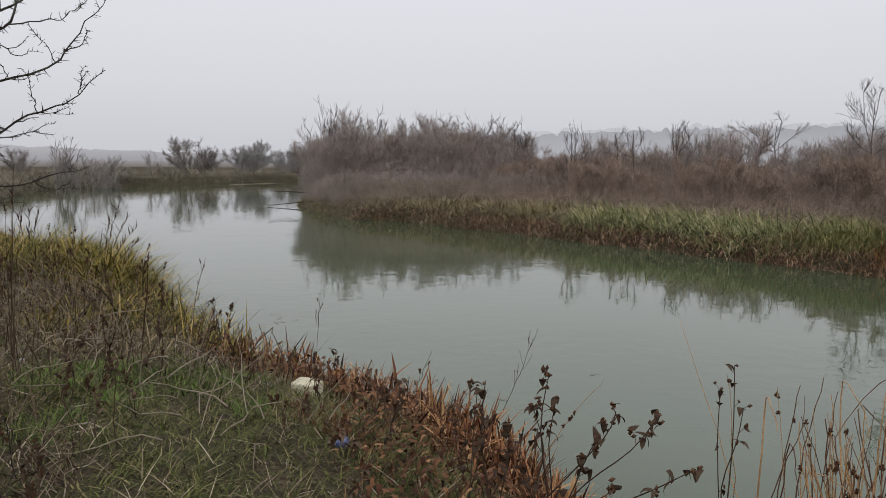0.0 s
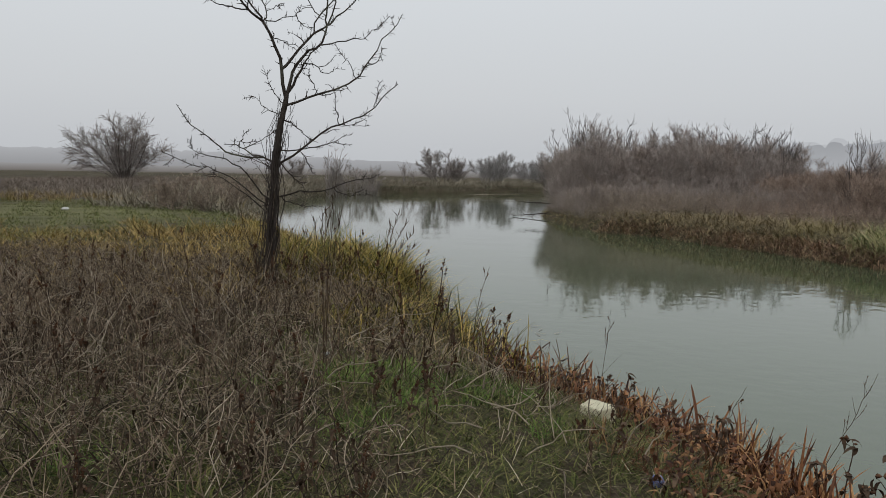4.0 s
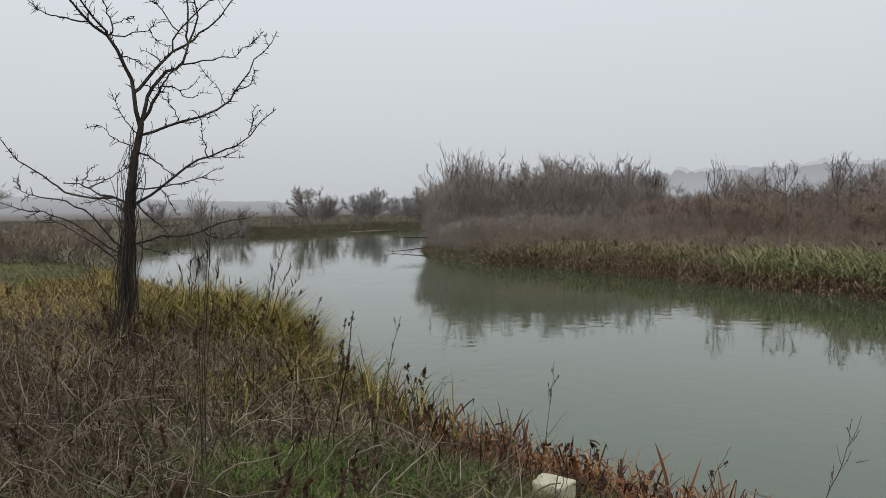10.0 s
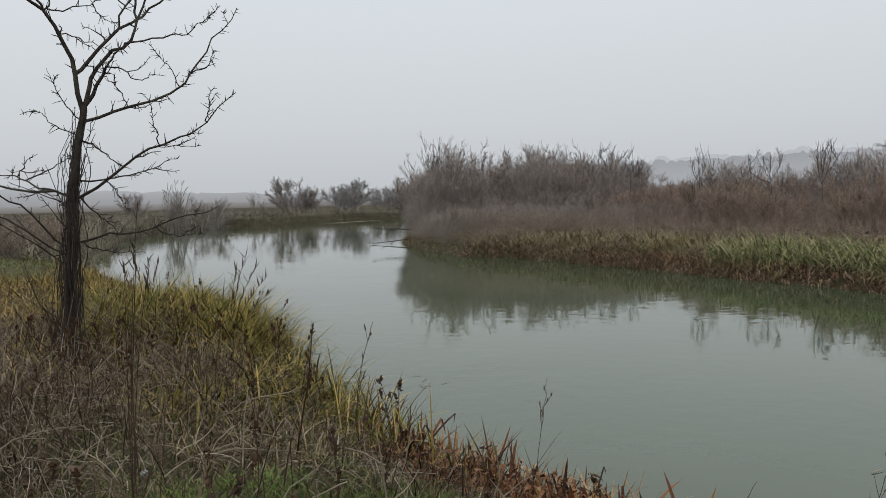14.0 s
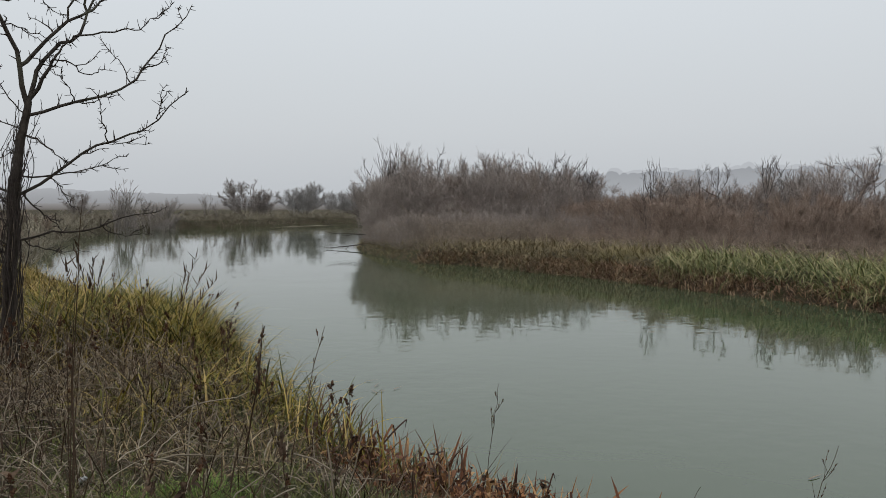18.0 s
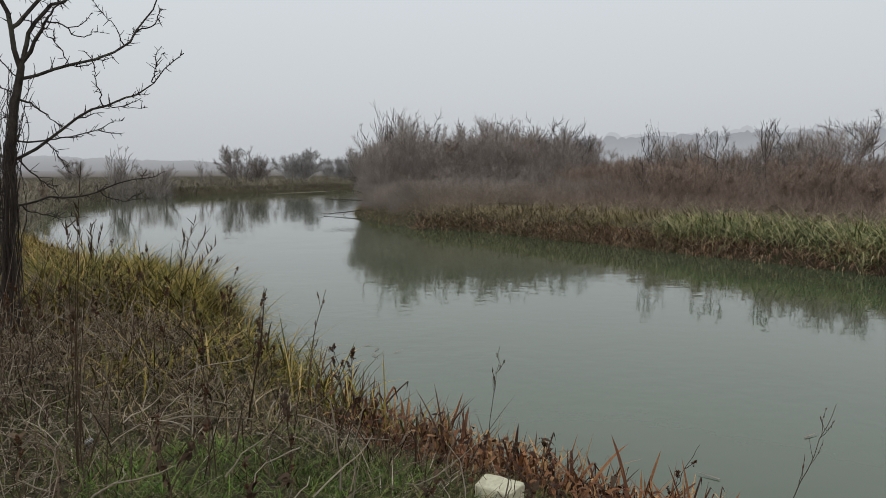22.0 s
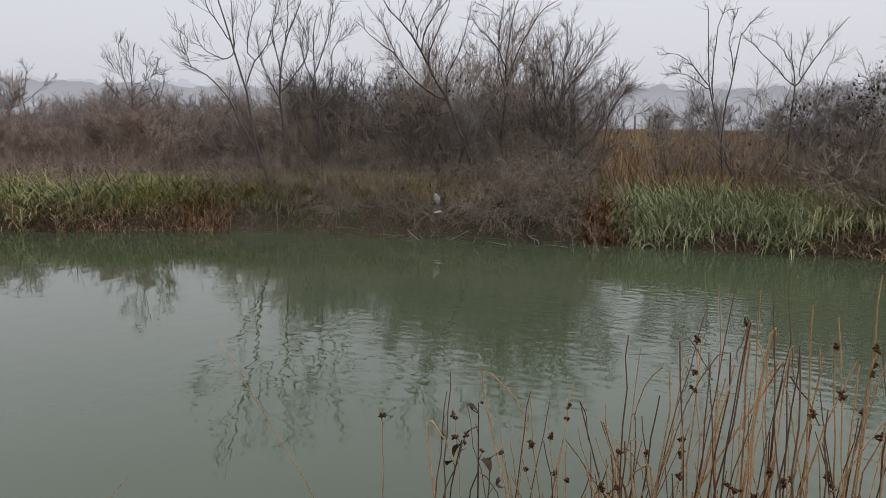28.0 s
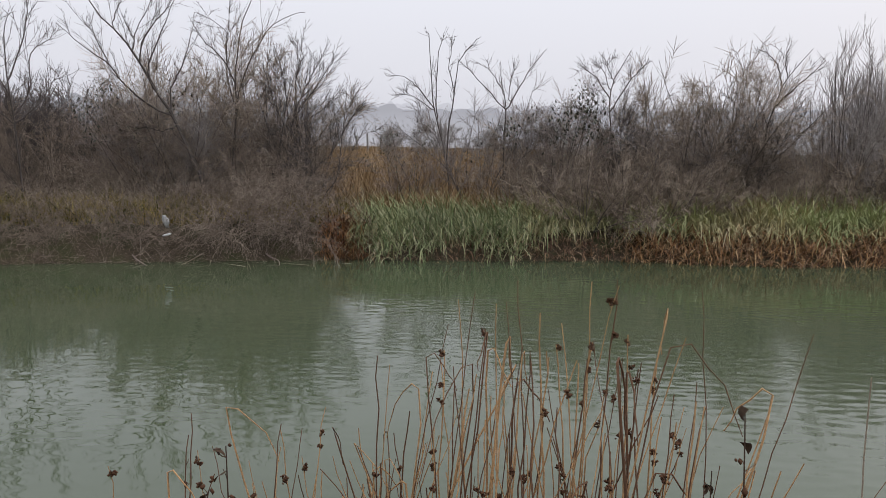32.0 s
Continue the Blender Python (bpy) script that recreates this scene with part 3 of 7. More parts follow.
def ground_height(x, y):
    x, y = np.asarray(x, float), np.asarray(y, float)
    d = shore_distance(x, y)
    z = np.interp(d, [-4, -1, -0.15, 0.2, 0.6, 1.2, 3, 8, 40], [-1.4, -0.7, -0.12, 0.28, 0.60, 0.75, 0.82, 0.88, 0.95])
    rise = np.clip((x - 18) * 0.035, 0, 1.3) * (d > 0)
    return z + rise + np.where(d > 0.1, 0.03 * ripple(x, y, 2.1, 0.4) * np.clip(d, 0, 1) + 0.012 * ripple(x, y, 7.3, 1.9), 0)


def scatter(rng, n, box, keep):
    """About n places inside box (x0, x1, y0, y1) where keep(x, y, d) holds, on the ground."""
    x, y = rng.uniform(box[0], box[1], n), rng.uniform(box[2], box[3], n)
    d = shore_distance(x, y)
    k = keep(x, y, d)
    x, y = x[k], y[k]
    return np.stack([x, y, ground_height(x, y)], -1)


def along_shore(rng, n, y0, y1, d0, d1, keep=None):
    """About n places on the far bank between y0 and y1, d0 to d1 metres from the waterline."""
    e = np.array(SHORE_EAST)
    y = rng.uniform(y0, y1, n)
    x = np.interp(y, e[:, 1], e[:, 0]) + rng.uniform(min(d0 * 2, 0), d1 * 2, n)
    d = shore_distance(x, y)
    k = (d > d0) & (d < d1)
    if keep is not None:
        k &= keep(x, y, d)
    x, y = x[k], y[k]
    return np.stack([x, y, ground_height(x, y)], -1)


def spread(u, reach, a):
    return a * np.sinh(u * math.asinh(reach / a))


# ---- setting: ground, water, misty distance ----
def grid_faces(nu, nv):
    i = np.arange(nu * nv).reshape(nu, nv)
    return np.stack([i[:-1, :-1], i[1:, :-1], i[1:, 1:], i[:-1, 1:]], -1).reshape(-1, 4)


gu = np.linspace(-1, 1, 301)
GX, GY = np.meshgrid(4.0 + spread(gu, 1900, 7.0), 8.0 + spread(gu, 1900, 7.0), indexing="ij")
GZ = ground_height(GX, GY)
ground = part("ground", (np.stack([GX, GY, GZ], -1).reshape(-1, 3), grid_faces(301, 301), None), M_GROUND, smooth=True)
tagged(ground, "brown and green weedy earth bank and fields", "ground", kind="structure")

wx, wy = np.meshgrid(np.linspace(-25, 40, 14), np.linspace(-90, 118, 30), indexing="ij")
water = part("water", (np.stack([wx, wy, np.zeros_like(wx)], -1).reshape(-1, 3), grid_faces(14, 30), None), M_WATER)
tagged(water, "still murky green pond water with faint ripples", "water", kind="structure")


def ridge(name, label, radius, az0, az1, top, seed, mat):
    """A far wooded rise: a slope whose upper edge is a row of tree crowns."""
    n = 1600
    az = np.radians(np.linspace(az0, az1, n))
    r = np.random.default_rng(seed)
    h = top(np.degrees(az))
    for knots, amp in ((10, 0.03), (60, 0.025), (300, 0.02), (900, 0.014)):
        h = h * (1 + amp * np.interp(np.linspace(0, knots - 1, n), np.arange(knots), r.uniform(-1, 1, knots)))
    deg, crowns = np.degrees(az), np.zeros(n)
    for _ in range(int(abs(az1 - az0) * 2.2)):
        c, w, up = r.uniform(az0, az1), r.uniform(0.2, 0.75), r.uniform(0.02, 0.09) * (2.0 if r.random() < 0.08 else 1.0)
        crowns = np.maximum(crowns, up * np.sqrt(np.clip(1 - ((deg - c) / w) ** 2, 0, 1)))
    h = h * (0.97 + crowns)
    rows = []
    for back, f in ((0, -0.2), (12, 0.35), (30, 0.75), (45, 1.0), (80, 0.9)):
        rr = radius + back
        rows.append(np.stack([rr * np.sin(az), rr * np.cos(az), h * f], -1))
    ob = part(name, (np.stack(rows, 1).reshape(-1, 3), grid_faces(n, 5), None), mat, smooth=True)
    return tagged(ob, label, "backdrop", kind="structure")


# Painted haze: the hills glow paler at the foot, the tree line higher up.
M_RIDGE = backdrop_material("haze_glow_wood", (0.38, 0.396, 0.412), (0.295, 0.31, 0.325), 1, 26)
M_RIDGE_MID = backdrop_material("haze_glow_hilltop", (0.45, 0.47, 0.49), (0.43, 0.45, 0.47), 8, 30)
M_RIDGE_LOW = backdrop_material("haze_glow_tree_line", (0.25, 0.256, 0.262), (0.37, 0.383, 0.396), 0, 11)
def hill(a):
    return np.interp(a, [4, 9, 18, 30, 60, 80, 90, 110, 150], [15, 21, 23, 25.5, 28, 30, 29, 30, 30])


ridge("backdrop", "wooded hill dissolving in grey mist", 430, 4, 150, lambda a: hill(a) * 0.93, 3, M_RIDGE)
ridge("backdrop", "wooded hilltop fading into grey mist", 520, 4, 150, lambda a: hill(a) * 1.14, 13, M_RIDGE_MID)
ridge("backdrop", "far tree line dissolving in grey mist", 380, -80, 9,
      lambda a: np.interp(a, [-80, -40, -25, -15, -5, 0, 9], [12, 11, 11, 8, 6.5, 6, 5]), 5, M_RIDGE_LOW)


# Added glowing strip, browner low and greyer high: the field's edge lost in haze.
M_EDGE_HAZE = backdrop_material("field_edge_haze", (0.14, 0.128, 0.116), (0.31, 0.312, 0.315), 0.9, 3.0)
ridge("backdrop", "added low strip for the field's far edge, haze painted in", 165, -85, 3, lambda a: np.interp(a, [-85, -30, 3], [2.6, 2.5, 2.3]), 8, M_EDGE_HAZE)


# ---- shrubs and trees ----
def shrub_geometry(seed, height, girth, stems, side, twigs, tip, up=0.12, lean=0.35, wig=0.13, base_r=0.02, even=0.65):
    r = np.random.default_rng(seed)
    az = r.uniform(0, 2 * math.pi, stems)
    off = r.uniform(0.02, 0.22, stems) * girth
    p = np.stack([np.cos(az) * off, np.sin(az) * off, np.full(stems, -0.05)], -1)
    ln = np.abs(r.uniform(lean * 0.25, lean * 1.6, stems))
    d = unit(np.stack([np.cos(az) * np.sin(ln), np.sin(az) * np.sin(ln), np.cos(ln)], -1))
    P0 = paths(r, p, d, r.uniform(even, 1.0, stems) * height, up * 0.4, wig * 0.6, 6)
    R0 = np.linspace(1, 0.18, 6)[None] * r.uniform(0.6, 1.1, stems)[:, None] * base_r + tip * 0.5
    P1, R1 = offshoots(r, P0, R0, side, 0.15, 0.97, (height * 0.18, height * 0.42), (0.35, 0.95), up, wig, 4, 0.5, tip)
    P2, R2 = offshoots(r, P1, R1, twigs, 0.1, 1.0, (height * 0.07, height * 0.2), (0.3, 1.0), up, wig, 3, 0.6, tip)
    return P0, R0, join(tubes(P1, R1, 3), tubes(P2, R2, 3))


def shrub(name, label, category, group, seed, mats, at=(0, 0, 0), foliage=0, **kw):
    ob = thing(name, at, label, category, group)
    P0, R0, b = shrub_geometry(seed, **kw)
    for q in range(len(P0)):
        part("stem", tubes(P0[q:q + 1], R0[q:q + 1], 5), mats[0], ob, smooth=True)
    tagged(part("twiggy_crown", b, mats[1], ob), kind="stuff")
    if foliage:
        r = np.random.default_rng(seed + 1)
        i = r.integers(0, len(P0), foliage)
        c = P0[i, 5 - (r.random(foliage) < 0.25)] + r.normal(size=(foliage, 3)) * 0.17
        g = blades(r, c, r.uniform(0.07, 0.14, foliage), r.uniform(0.03, 0.055, foliage), r.uniform(0.2, 1.2, foliage), r.uniform(0.2, 1.5, foliage), 2)
        tagged(part("leaves", g, M_IVY, ob, "dark clumps of leaves still hanging"), kind="stuff")
    return ob


def lay(ob, spots, rng, lo=0.8, hi=1.2, sink=0.05):
    """Moves ob to the first spot and copies of it to the others, each turned and sized a little differently."""
    for j, (x, y) in enumerate(spots):
        s = rng.uniform(lo, hi)
        z = float(ground_height(np.array([x]), np.array([y]))[0]) - sink
        m = Matrix.LocRotScale((x, y, z), Euler((rng.uniform(-0.06, 0.06), rng.uniform(-0.06, 0.06), rng.uniform(0, 6.28))), (s, s, s * rng.uniform(0.9, 1.1)))
        if j == 0:
            ob.matrix_basis = m
        else:
            copy_thing(ob, m)


def spots_in(rng, n, box, keep, apart):
    """Up to n places inside box that hold keep(x, y, d) and stand apart from one another."""
    got = []
    for _ in range(n * 60):
        x, y = rng.uniform(box[0], box[1]), rng.uniform(box[2], box[3])
        if len(got) >= n:
            break
        d = float(shore_distance(np.array([x]), np.array([y]))[0])
        if keep(x, y, d) and all((x - a) ** 2 + (y - b) ** 2 > apart ** 2 for a, b in got):
            got.append((x, y))
    return got


R = np.random.default_rng(11)
# the dense thicket on the point across the water
tip_kw = dict(height=3.85, girth=2.8, stems=16, side=15, twigs=16, tip=0.0045, up=0.06, lean=0.5, base_r=0.02, even=0.65)
tip_places = spots_in(R, 46, (0.8, 15, 39.0, 47.5), lambda x, y, d: d > 0.7 and x < 13.6 + (y - 41) * 0.3, 1.35)
for k in range(3):
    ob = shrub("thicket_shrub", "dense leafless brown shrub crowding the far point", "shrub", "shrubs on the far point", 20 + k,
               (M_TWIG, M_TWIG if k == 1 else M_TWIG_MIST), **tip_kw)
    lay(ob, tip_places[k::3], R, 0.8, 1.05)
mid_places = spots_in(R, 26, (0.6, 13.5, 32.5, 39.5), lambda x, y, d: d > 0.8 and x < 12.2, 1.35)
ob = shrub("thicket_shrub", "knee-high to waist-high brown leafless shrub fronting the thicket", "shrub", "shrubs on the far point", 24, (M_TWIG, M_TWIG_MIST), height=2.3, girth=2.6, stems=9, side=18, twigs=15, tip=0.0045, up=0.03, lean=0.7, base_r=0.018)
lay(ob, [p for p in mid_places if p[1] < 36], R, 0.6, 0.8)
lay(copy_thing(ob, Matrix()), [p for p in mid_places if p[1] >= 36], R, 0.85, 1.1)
# tall upright shoots above it
shoots = shrub("coppice_shrub", "tall upright leafless shoots rising above the thicket", "shrub", "tall shoots on the far point", 31, (M_TREE_TWIG, M_TREE_TWIG),
               height=6.3, girth=2.6, stems=16, side=4, twigs=2, tip=0.007, up=0.3, lean=0.12, wig=0.05, base_r=0.022)
lay(shoots, [(2.2, 43.4), (3.2, 43.8), (4.1, 44.2), (2.8, 44.6)], R, 0.78, 0.86)
shoots = shrub("coppice_shrub", "leafless shoots with dark tips above the thicket", "shrub", "tall shoots on the far point", 32, (M_TREE_TWIG, M_TREE_TWIG),
               height=5.5, girth=2.6, stems=10, side=9, twigs=4, tip=0.0085, up=0.14, lean=0.34, wig=0.2, base_r=0.022)
lay(shoots, [(5.2, 43.4), (6.4, 43.8), (7.6, 43.0), (8.6, 43.4), (9.4, 43.0), (10.2, 43.2), (11.1, 42.6), (11.9, 42.2), (12.8, 41.8), (1.2, 42.6), (1.8, 42.0), (13.6, 43.2)], R, 0.8, 0.95)

# low thicket behind the reeds, along the far bank
low_kw = dict(height=2.0, girth=2.4, stems=15, side=14, twigs=14, tip=0.0038, up=0.04, lean=0.55, base_r=0.014, even=0.65)
low_places = spots_in(R, 84, (9, 36, 12, 42), lambda x, y, d: 6.5 < d < 17 and not (x < 11.5 and y > 31), 1.35)
for k in range(3):
    ob = shrub("bank_shrub", "low dense red-brown leafless shrub behind the reeds", "shrub", "shrubs along the far bank", 40 + k,
               (M_TWIG, M_TWIG_RED if k != 1 else M_TWIG), **low_kw)
    lay(ob, low_places[k::3], R, 0.8, 1.15)
ob = shrub("bank_shrub", "rounded leafless shrub at the back of the thicket", "shrub", "shrubs at the back of the far bank", 45, (M_TWIG_MIST, M_TWIG_MIST), height=2.9, girth=2.4, stems=14, side=13, twigs=10, tip=0.0045, up=0.08, lean=0.45, base_r=0.018)
lay(ob, spots_in(R, 24, (15, 38, 18, 42), lambda x, y, d: 11 < d < 19, 2.0), R, 0.8, 1.12)
up_kw = dict(height=3.9, girth=1.3, stems=5, side=8, twigs=3, tip=0.0036, up=0.25, lean=0.16, wig=0.08, base_r=0.018)
ob = shrub("slender_shrub", "slender upright leafless shrub above the thicket", "shrub", "slender shrubs of the far bank", 50, (M_TREE_TWIG, M_TREE_TWIG), **up_kw)
lay(ob, [(13.0, 30.3), (15.3, 29.2), (16.2, 30.0), (17.5, 28.0), (16.9, 37.6), (23.4, 36.0), (14.2, 33.0), (19.2, 31.5), (20.6, 30.2), (24.4, 25.0), (26.0, 21.5)], R, 0.76, 0.92)

def drawn_limb(drawn, rng, points, bow, k, wobble):
    """A limb through (side, height) points; it leaves the nearest earlier limb and bows out of the plane of the crown. Gives (side, height, depth)."""
    q = smooth_path([(u, z, 0) for u, z in points], k)
    s = np.linspace(0, 1, k)
    start = 0.0
    if drawn:
        every = np.concatenate(drawn)
        near_one = every[np.argmin(np.linalg.norm(every[:, :2] - q[0, :2], axis=1))]
        q[0, :2], start = near_one[:2], near_one[2]
    q[:, 2] = start + bow * s ** 1.3
    q[1:] += rng.normal(size=(k - 1, 3)) * wobble
    f = np.linspace(0, k - 1, k * 6)
    drawn.append(np.stack([np.interp(f, np.arange(k), q[:, i]) for i in range(3)], -1))
    return q


def stood_up(q, side, back):
    """(side, height, depth) to x, y, z."""
    return q[:, :1] * side + q[:, 1:2] * np.array([0, 0, 1.0]) + q[:, 2:3] * back


# spreading tree beyond the bank, and the pair of bank trees with their neighbours
def on_ground(x, y, sink=0.05):
    return (x, y, float(ground_height(np.array([x]), np.array([y]))[0]) - sink)


def drawn_tree(name, label, seed, at, side, limbs, sprays=8, twigs=5, tip=0.0024, group="bare trees of the far bank", spray=(0.4, 1.2)):
    """A leafless tree from its trunk and main limbs, each (radius, bow, (side, height), ...), with finer branches grown on them."""
    r = np.random.default_rng(seed)
    ob = thing(name, (at[0], at[1], 0), label, "tree", group)
    side = np.array([side[0], side[1], 0.0])
    back = np.array([-side[1], side[0], 0.0])
    z0 = on_ground(*at, 0.15)[2]
    drawn, P, RR = [], [], []
    for q, (radius, bow, *points) in enumerate(limbs):
        if q == 0:
            points = [(points[0][0], z0)] + points
        P.append(stood_up(drawn_limb(drawn, r, points, bow, 14, 0.012), side, back))
        RR.append(np.linspace(1, 0.1, 14) * radius * 0.52 + tip)
        part("trunk" if q == 0 else "limb", tubes(P[-1][None], RR[-1][None], 7), M_TREE_MID, ob, smooth=True)
    P, RR = np.stack(P), np.stack(RR)
    P2, R2 = offshoots(r, P, RR, sprays, 0.15, 0.85, spray, (0.3, 0.75), 0.10, 0.07, 6, 0.4, tip)
    P3, R3 = offshoots(r, P2, R2, twigs, 0.1, 1.0, (0.12, 0.45), (0.35, 0.95), 0.08, 0.10, 4, 0.6, tip * 0.85)
    tagged(part("twiggy_crown", join(tubes(P2, R2, 3), tubes(P3, R3, 3)), M_TREE_TWIG, ob), kind="stuff")
    return ob


drawn_tree("slim_tree", "slim leafless tree with a broom-shaped crown above the thicket", 65, (20.82, 20.51), (0.701, -0.713), [
    (0.0315, 0, (-0.05, 2.18), (-0.1, 2.96), (-0.11, 3.84), (0.02, 4.72), (0.06, 5.16)),
    (0.0135, 0.4, (-0.07, 2.85), (-0.57, 3.27), (-0.81, 3.6), (-0.98, 3.81)),
    (0.0135, -0.3, (-0.08, 3.07), (-0.39, 4.05), (-0.46, 4.93), (-0.41, 5.25)),
    (0.0135, 0.2, (-0.07, 3.18), (0.36, 3.86), (0.4, 4.62), (0.29, 5.06)),
    (0.0113, -0.4, (-0.05, 2.85), (0.49, 3.2), (0.87, 3.52)),
    (0.0113, 0.3, (-0.09, 3.62), (-0.12, 4.5), (-0.2, 5.06)),
    (0.009, 0.5, (-0.31, 3.84), (-0.7, 4.37), (-0.81, 4.81)),
    (0.009, -0.5, (0.08, 3.74), (0.66, 4.09), (0.77, 4.42))], sprays=9, twigs=5, tip=0.0036, spray=(0.3, 0.9), group="slim trees beyond the thicket")
drawn_tree("slim_tree", "slender forked leafless sapling above the thicket", 66, (21.42, 19.89), (0.680, -0.733), [
    (0.0225, 0, (-0.02, 2.32), (-0.16, 3.43), (-0.21, 4.26)),
    (0.0113, 0.3, (-0.12, 3.1), (0.11, 3.77), (0.14, 4.32)),
    (0.009, -0.3, (-0.1, 3.21), (-0.35, 3.64), (-0.42, 3.97))], sprays=6, twigs=4, tip=0.0036, spray=(0.3, 0.9), group="slim trees beyond the thicket")
drawn_tree("spreading_tree", "low leafless tree with long boughs spreading sideways", 61, (22.31, 28.24), (0.784, -0.621), [
    (0.045, 0, (0.04, 2.58), (-0.0, 3.26), (0.03, 3.91), (0.04, 4.32)),
    (0.027, 0.3, (-0.05, 3.06), (-0.75, 3.44), (-1.42, 3.9), (-2.11, 4.39)),
    (0.0225, -0.3, (-0.1, 3.11), (-0.73, 3.76), (-1.22, 4.12), (-1.62, 4.28)),
    (0.0203, 0.4, (-0.02, 3.26), (-0.52, 3.92), (-0.91, 4.38)),
    (0.0225, -0.2, (0.02, 3.26), (0.18, 4.14), (0.25, 4.79)),
    (0.0225, 0.4, (0.03, 3.11), (0.6, 3.65), (1.08, 4.11), (1.36, 4.34)),
    (0.018, 0.1, (-0.31, 3.07), (-0.95, 3.13), (-1.51, 3.38))], sprays=6, twigs=4, tip=0.0036, spray=(0.3, 0.9), group="slim trees beyond the thicket")
drawn_tree("slim_tree", "cluster of upright bare poles standing above the thicket", 75, (16.76, 27.26), (0.851, -0.525), [
    (0.0225, 0, (0.02, 2.35), (-0.03, 3.5), (-0.1, 4.21)),
    (0.018, 0.3, (0.05, 2.7), (0.28, 3.61), (0.32, 4.13)),
    (0.018, -0.3, (-0.01, 2.58), (-0.2, 3.5), (-0.19, 4.14)),
    (0.0135, 0.2, (0.06, 2.92), (0.45, 3.49), (0.45, 3.9)),
    (0.0135, -0.2, (0.01, 3.04), (0.11, 3.72), (0.09, 4.07))], sprays=6, twigs=4, tip=0.0036, spray=(0.3, 0.9), group="slim trees beyond the thicket")
drawn_tree("slim_tree", "thin upright leafless sapling standing above the thicket", 76, (12.65, 29.40), (0.918, -0.396), [
    (0.0225, 0, (0.03, 2.36), (0.0, 3.33), (-0.05, 4.3)),
    (0.0135, 0.3, (0.04, 2.85), (0.23, 3.57), (0.19, 4.0)),
    (0.0135, -0.3, (0.02, 2.73), (-0.23, 3.29), (-0.2, 3.75))], sprays=6, twigs=4, tip=0.0036, spray=(0.3, 0.9), group="slim trees beyond the thicket")
drawn_tree("slim_tree", "bent leafless sapling beside upright shoots in the thicket", 77, (15.05, 28.24), (0.882, -0.471), [
    (0.0225, 0, (0.15, 2.36), (0.08, 3.18), (0.09, 3.88)),
    (0.018, 0.3, (0.09, 2.71), (-0.66, 3.19), (-0.57, 3.66), (-0.31, 3.91)),
    (0.0135, -0.3, (0.13, 2.83), (0.44, 3.41), (0.43, 3.81)),
    (0.0135, 0.2, (0.11, 2.83), (-0.15, 3.35), (-0.17, 3.77))], sprays=7, twigs=4, tip=0.0036, spray=(0.3, 0.9), group="slim trees beyond the thicket")
drawn_tree("slim_tree", "thin leafless sapling at the end of the thicket", 78, (11.89, 36.10), (0.949, -0.314), [
    (0.0225, 0, (0.02, 2.52), (0.0, 3.49), (0.01, 4.48)),
    (0.0135, 0.3, (0.01, 2.96), (0.29, 3.49), (0.34, 3.9))], sprays=7, twigs=3, tip=0.0036, spray=(0.3, 0.9), group="slim trees beyond the thicket")
drawn_tree("bank_tree", "tall two-stemmed leafless tree with ascending limbs on the bank", 62, (14.92, 10.57), (0.576, -0.817), [
    (0.06, 0, (0.03, 0.87), (-0.27, 1.89), (-0.46, 3.05), (-0.71, 4.01), (-0.91, 4.76), (-1.09, 5.51), (-1.21, 6.03), (-1.3, 6.48)),
    (0.05, 0.3, (-0.04, 1.15), (-0.15, 1.49), (-0.6, 2.36), (-0.83, 2.85), (-1.26, 3.42), (-1.76, 3.7), (-1.92, 3.79)),
    (0.025, 0.5, (-0.71, 4.01), (-0.89, 3.86), (-1.3, 4.0), (-1.54, 4.32), (-1.69, 4.91)),
    (0.018, 0.3, (-1.68, 3.65), (-1.79, 3.98), (-1.77, 4.47)),
    (0.03, -0.5, (-0.47, 3.2), (-0.3, 3.72), (0.04, 4.2), (0.21, 4.73), (0.26, 5.12), (0.33, 5.75)),
    (0.025, 0.3, (-0.72, 4.13), (-0.73, 4.73), (-0.76, 5.51), (-0.74, 6.02)),
    (0.025, -0.3, (-0.8, 4.26), (-1.05, 4.66), (-1.27, 5.04), (-1.39, 5.51), (-1.44, 5.97)),
    (0.02, -0.4, (-0.4, 3.94), (-0.36, 4.48), (-0.13, 5.23), (-0.01, 5.89))], sprays=9)
drawn_tree("bank_tree", "tall leafless tree with ascending limbs on the bank", 63, (15.66, 10.56), (0.557, -0.831), [
    (0.06, 0, (0.01, 1.06), (-0.09, 2.2), (-0.12, 3.3), (-0.0, 4.27), (0.31, 5.03), (0.47, 5.6), (0.57, 6.25)),
    (0.035, 0.4, (-0.13, 3.38), (-0.11, 3.68), (-0.28, 4.66), (-0.08, 5.22), (-0.14, 6.0)),
    (0.03, -0.4, (-0.1, 3.17), (0.41, 3.79), (0.58, 4.27), (0.56, 4.81)),
    (0.025, 0.5, (0.02, 4.34), (0.11, 4.94), (0.1, 5.6), (0.11, 6.13)),
    (0.025, -0.3, (-0.12, 2.9), (-0.43, 3.58), (-0.61, 4.13), (-0.6, 4.81))], sprays=9)
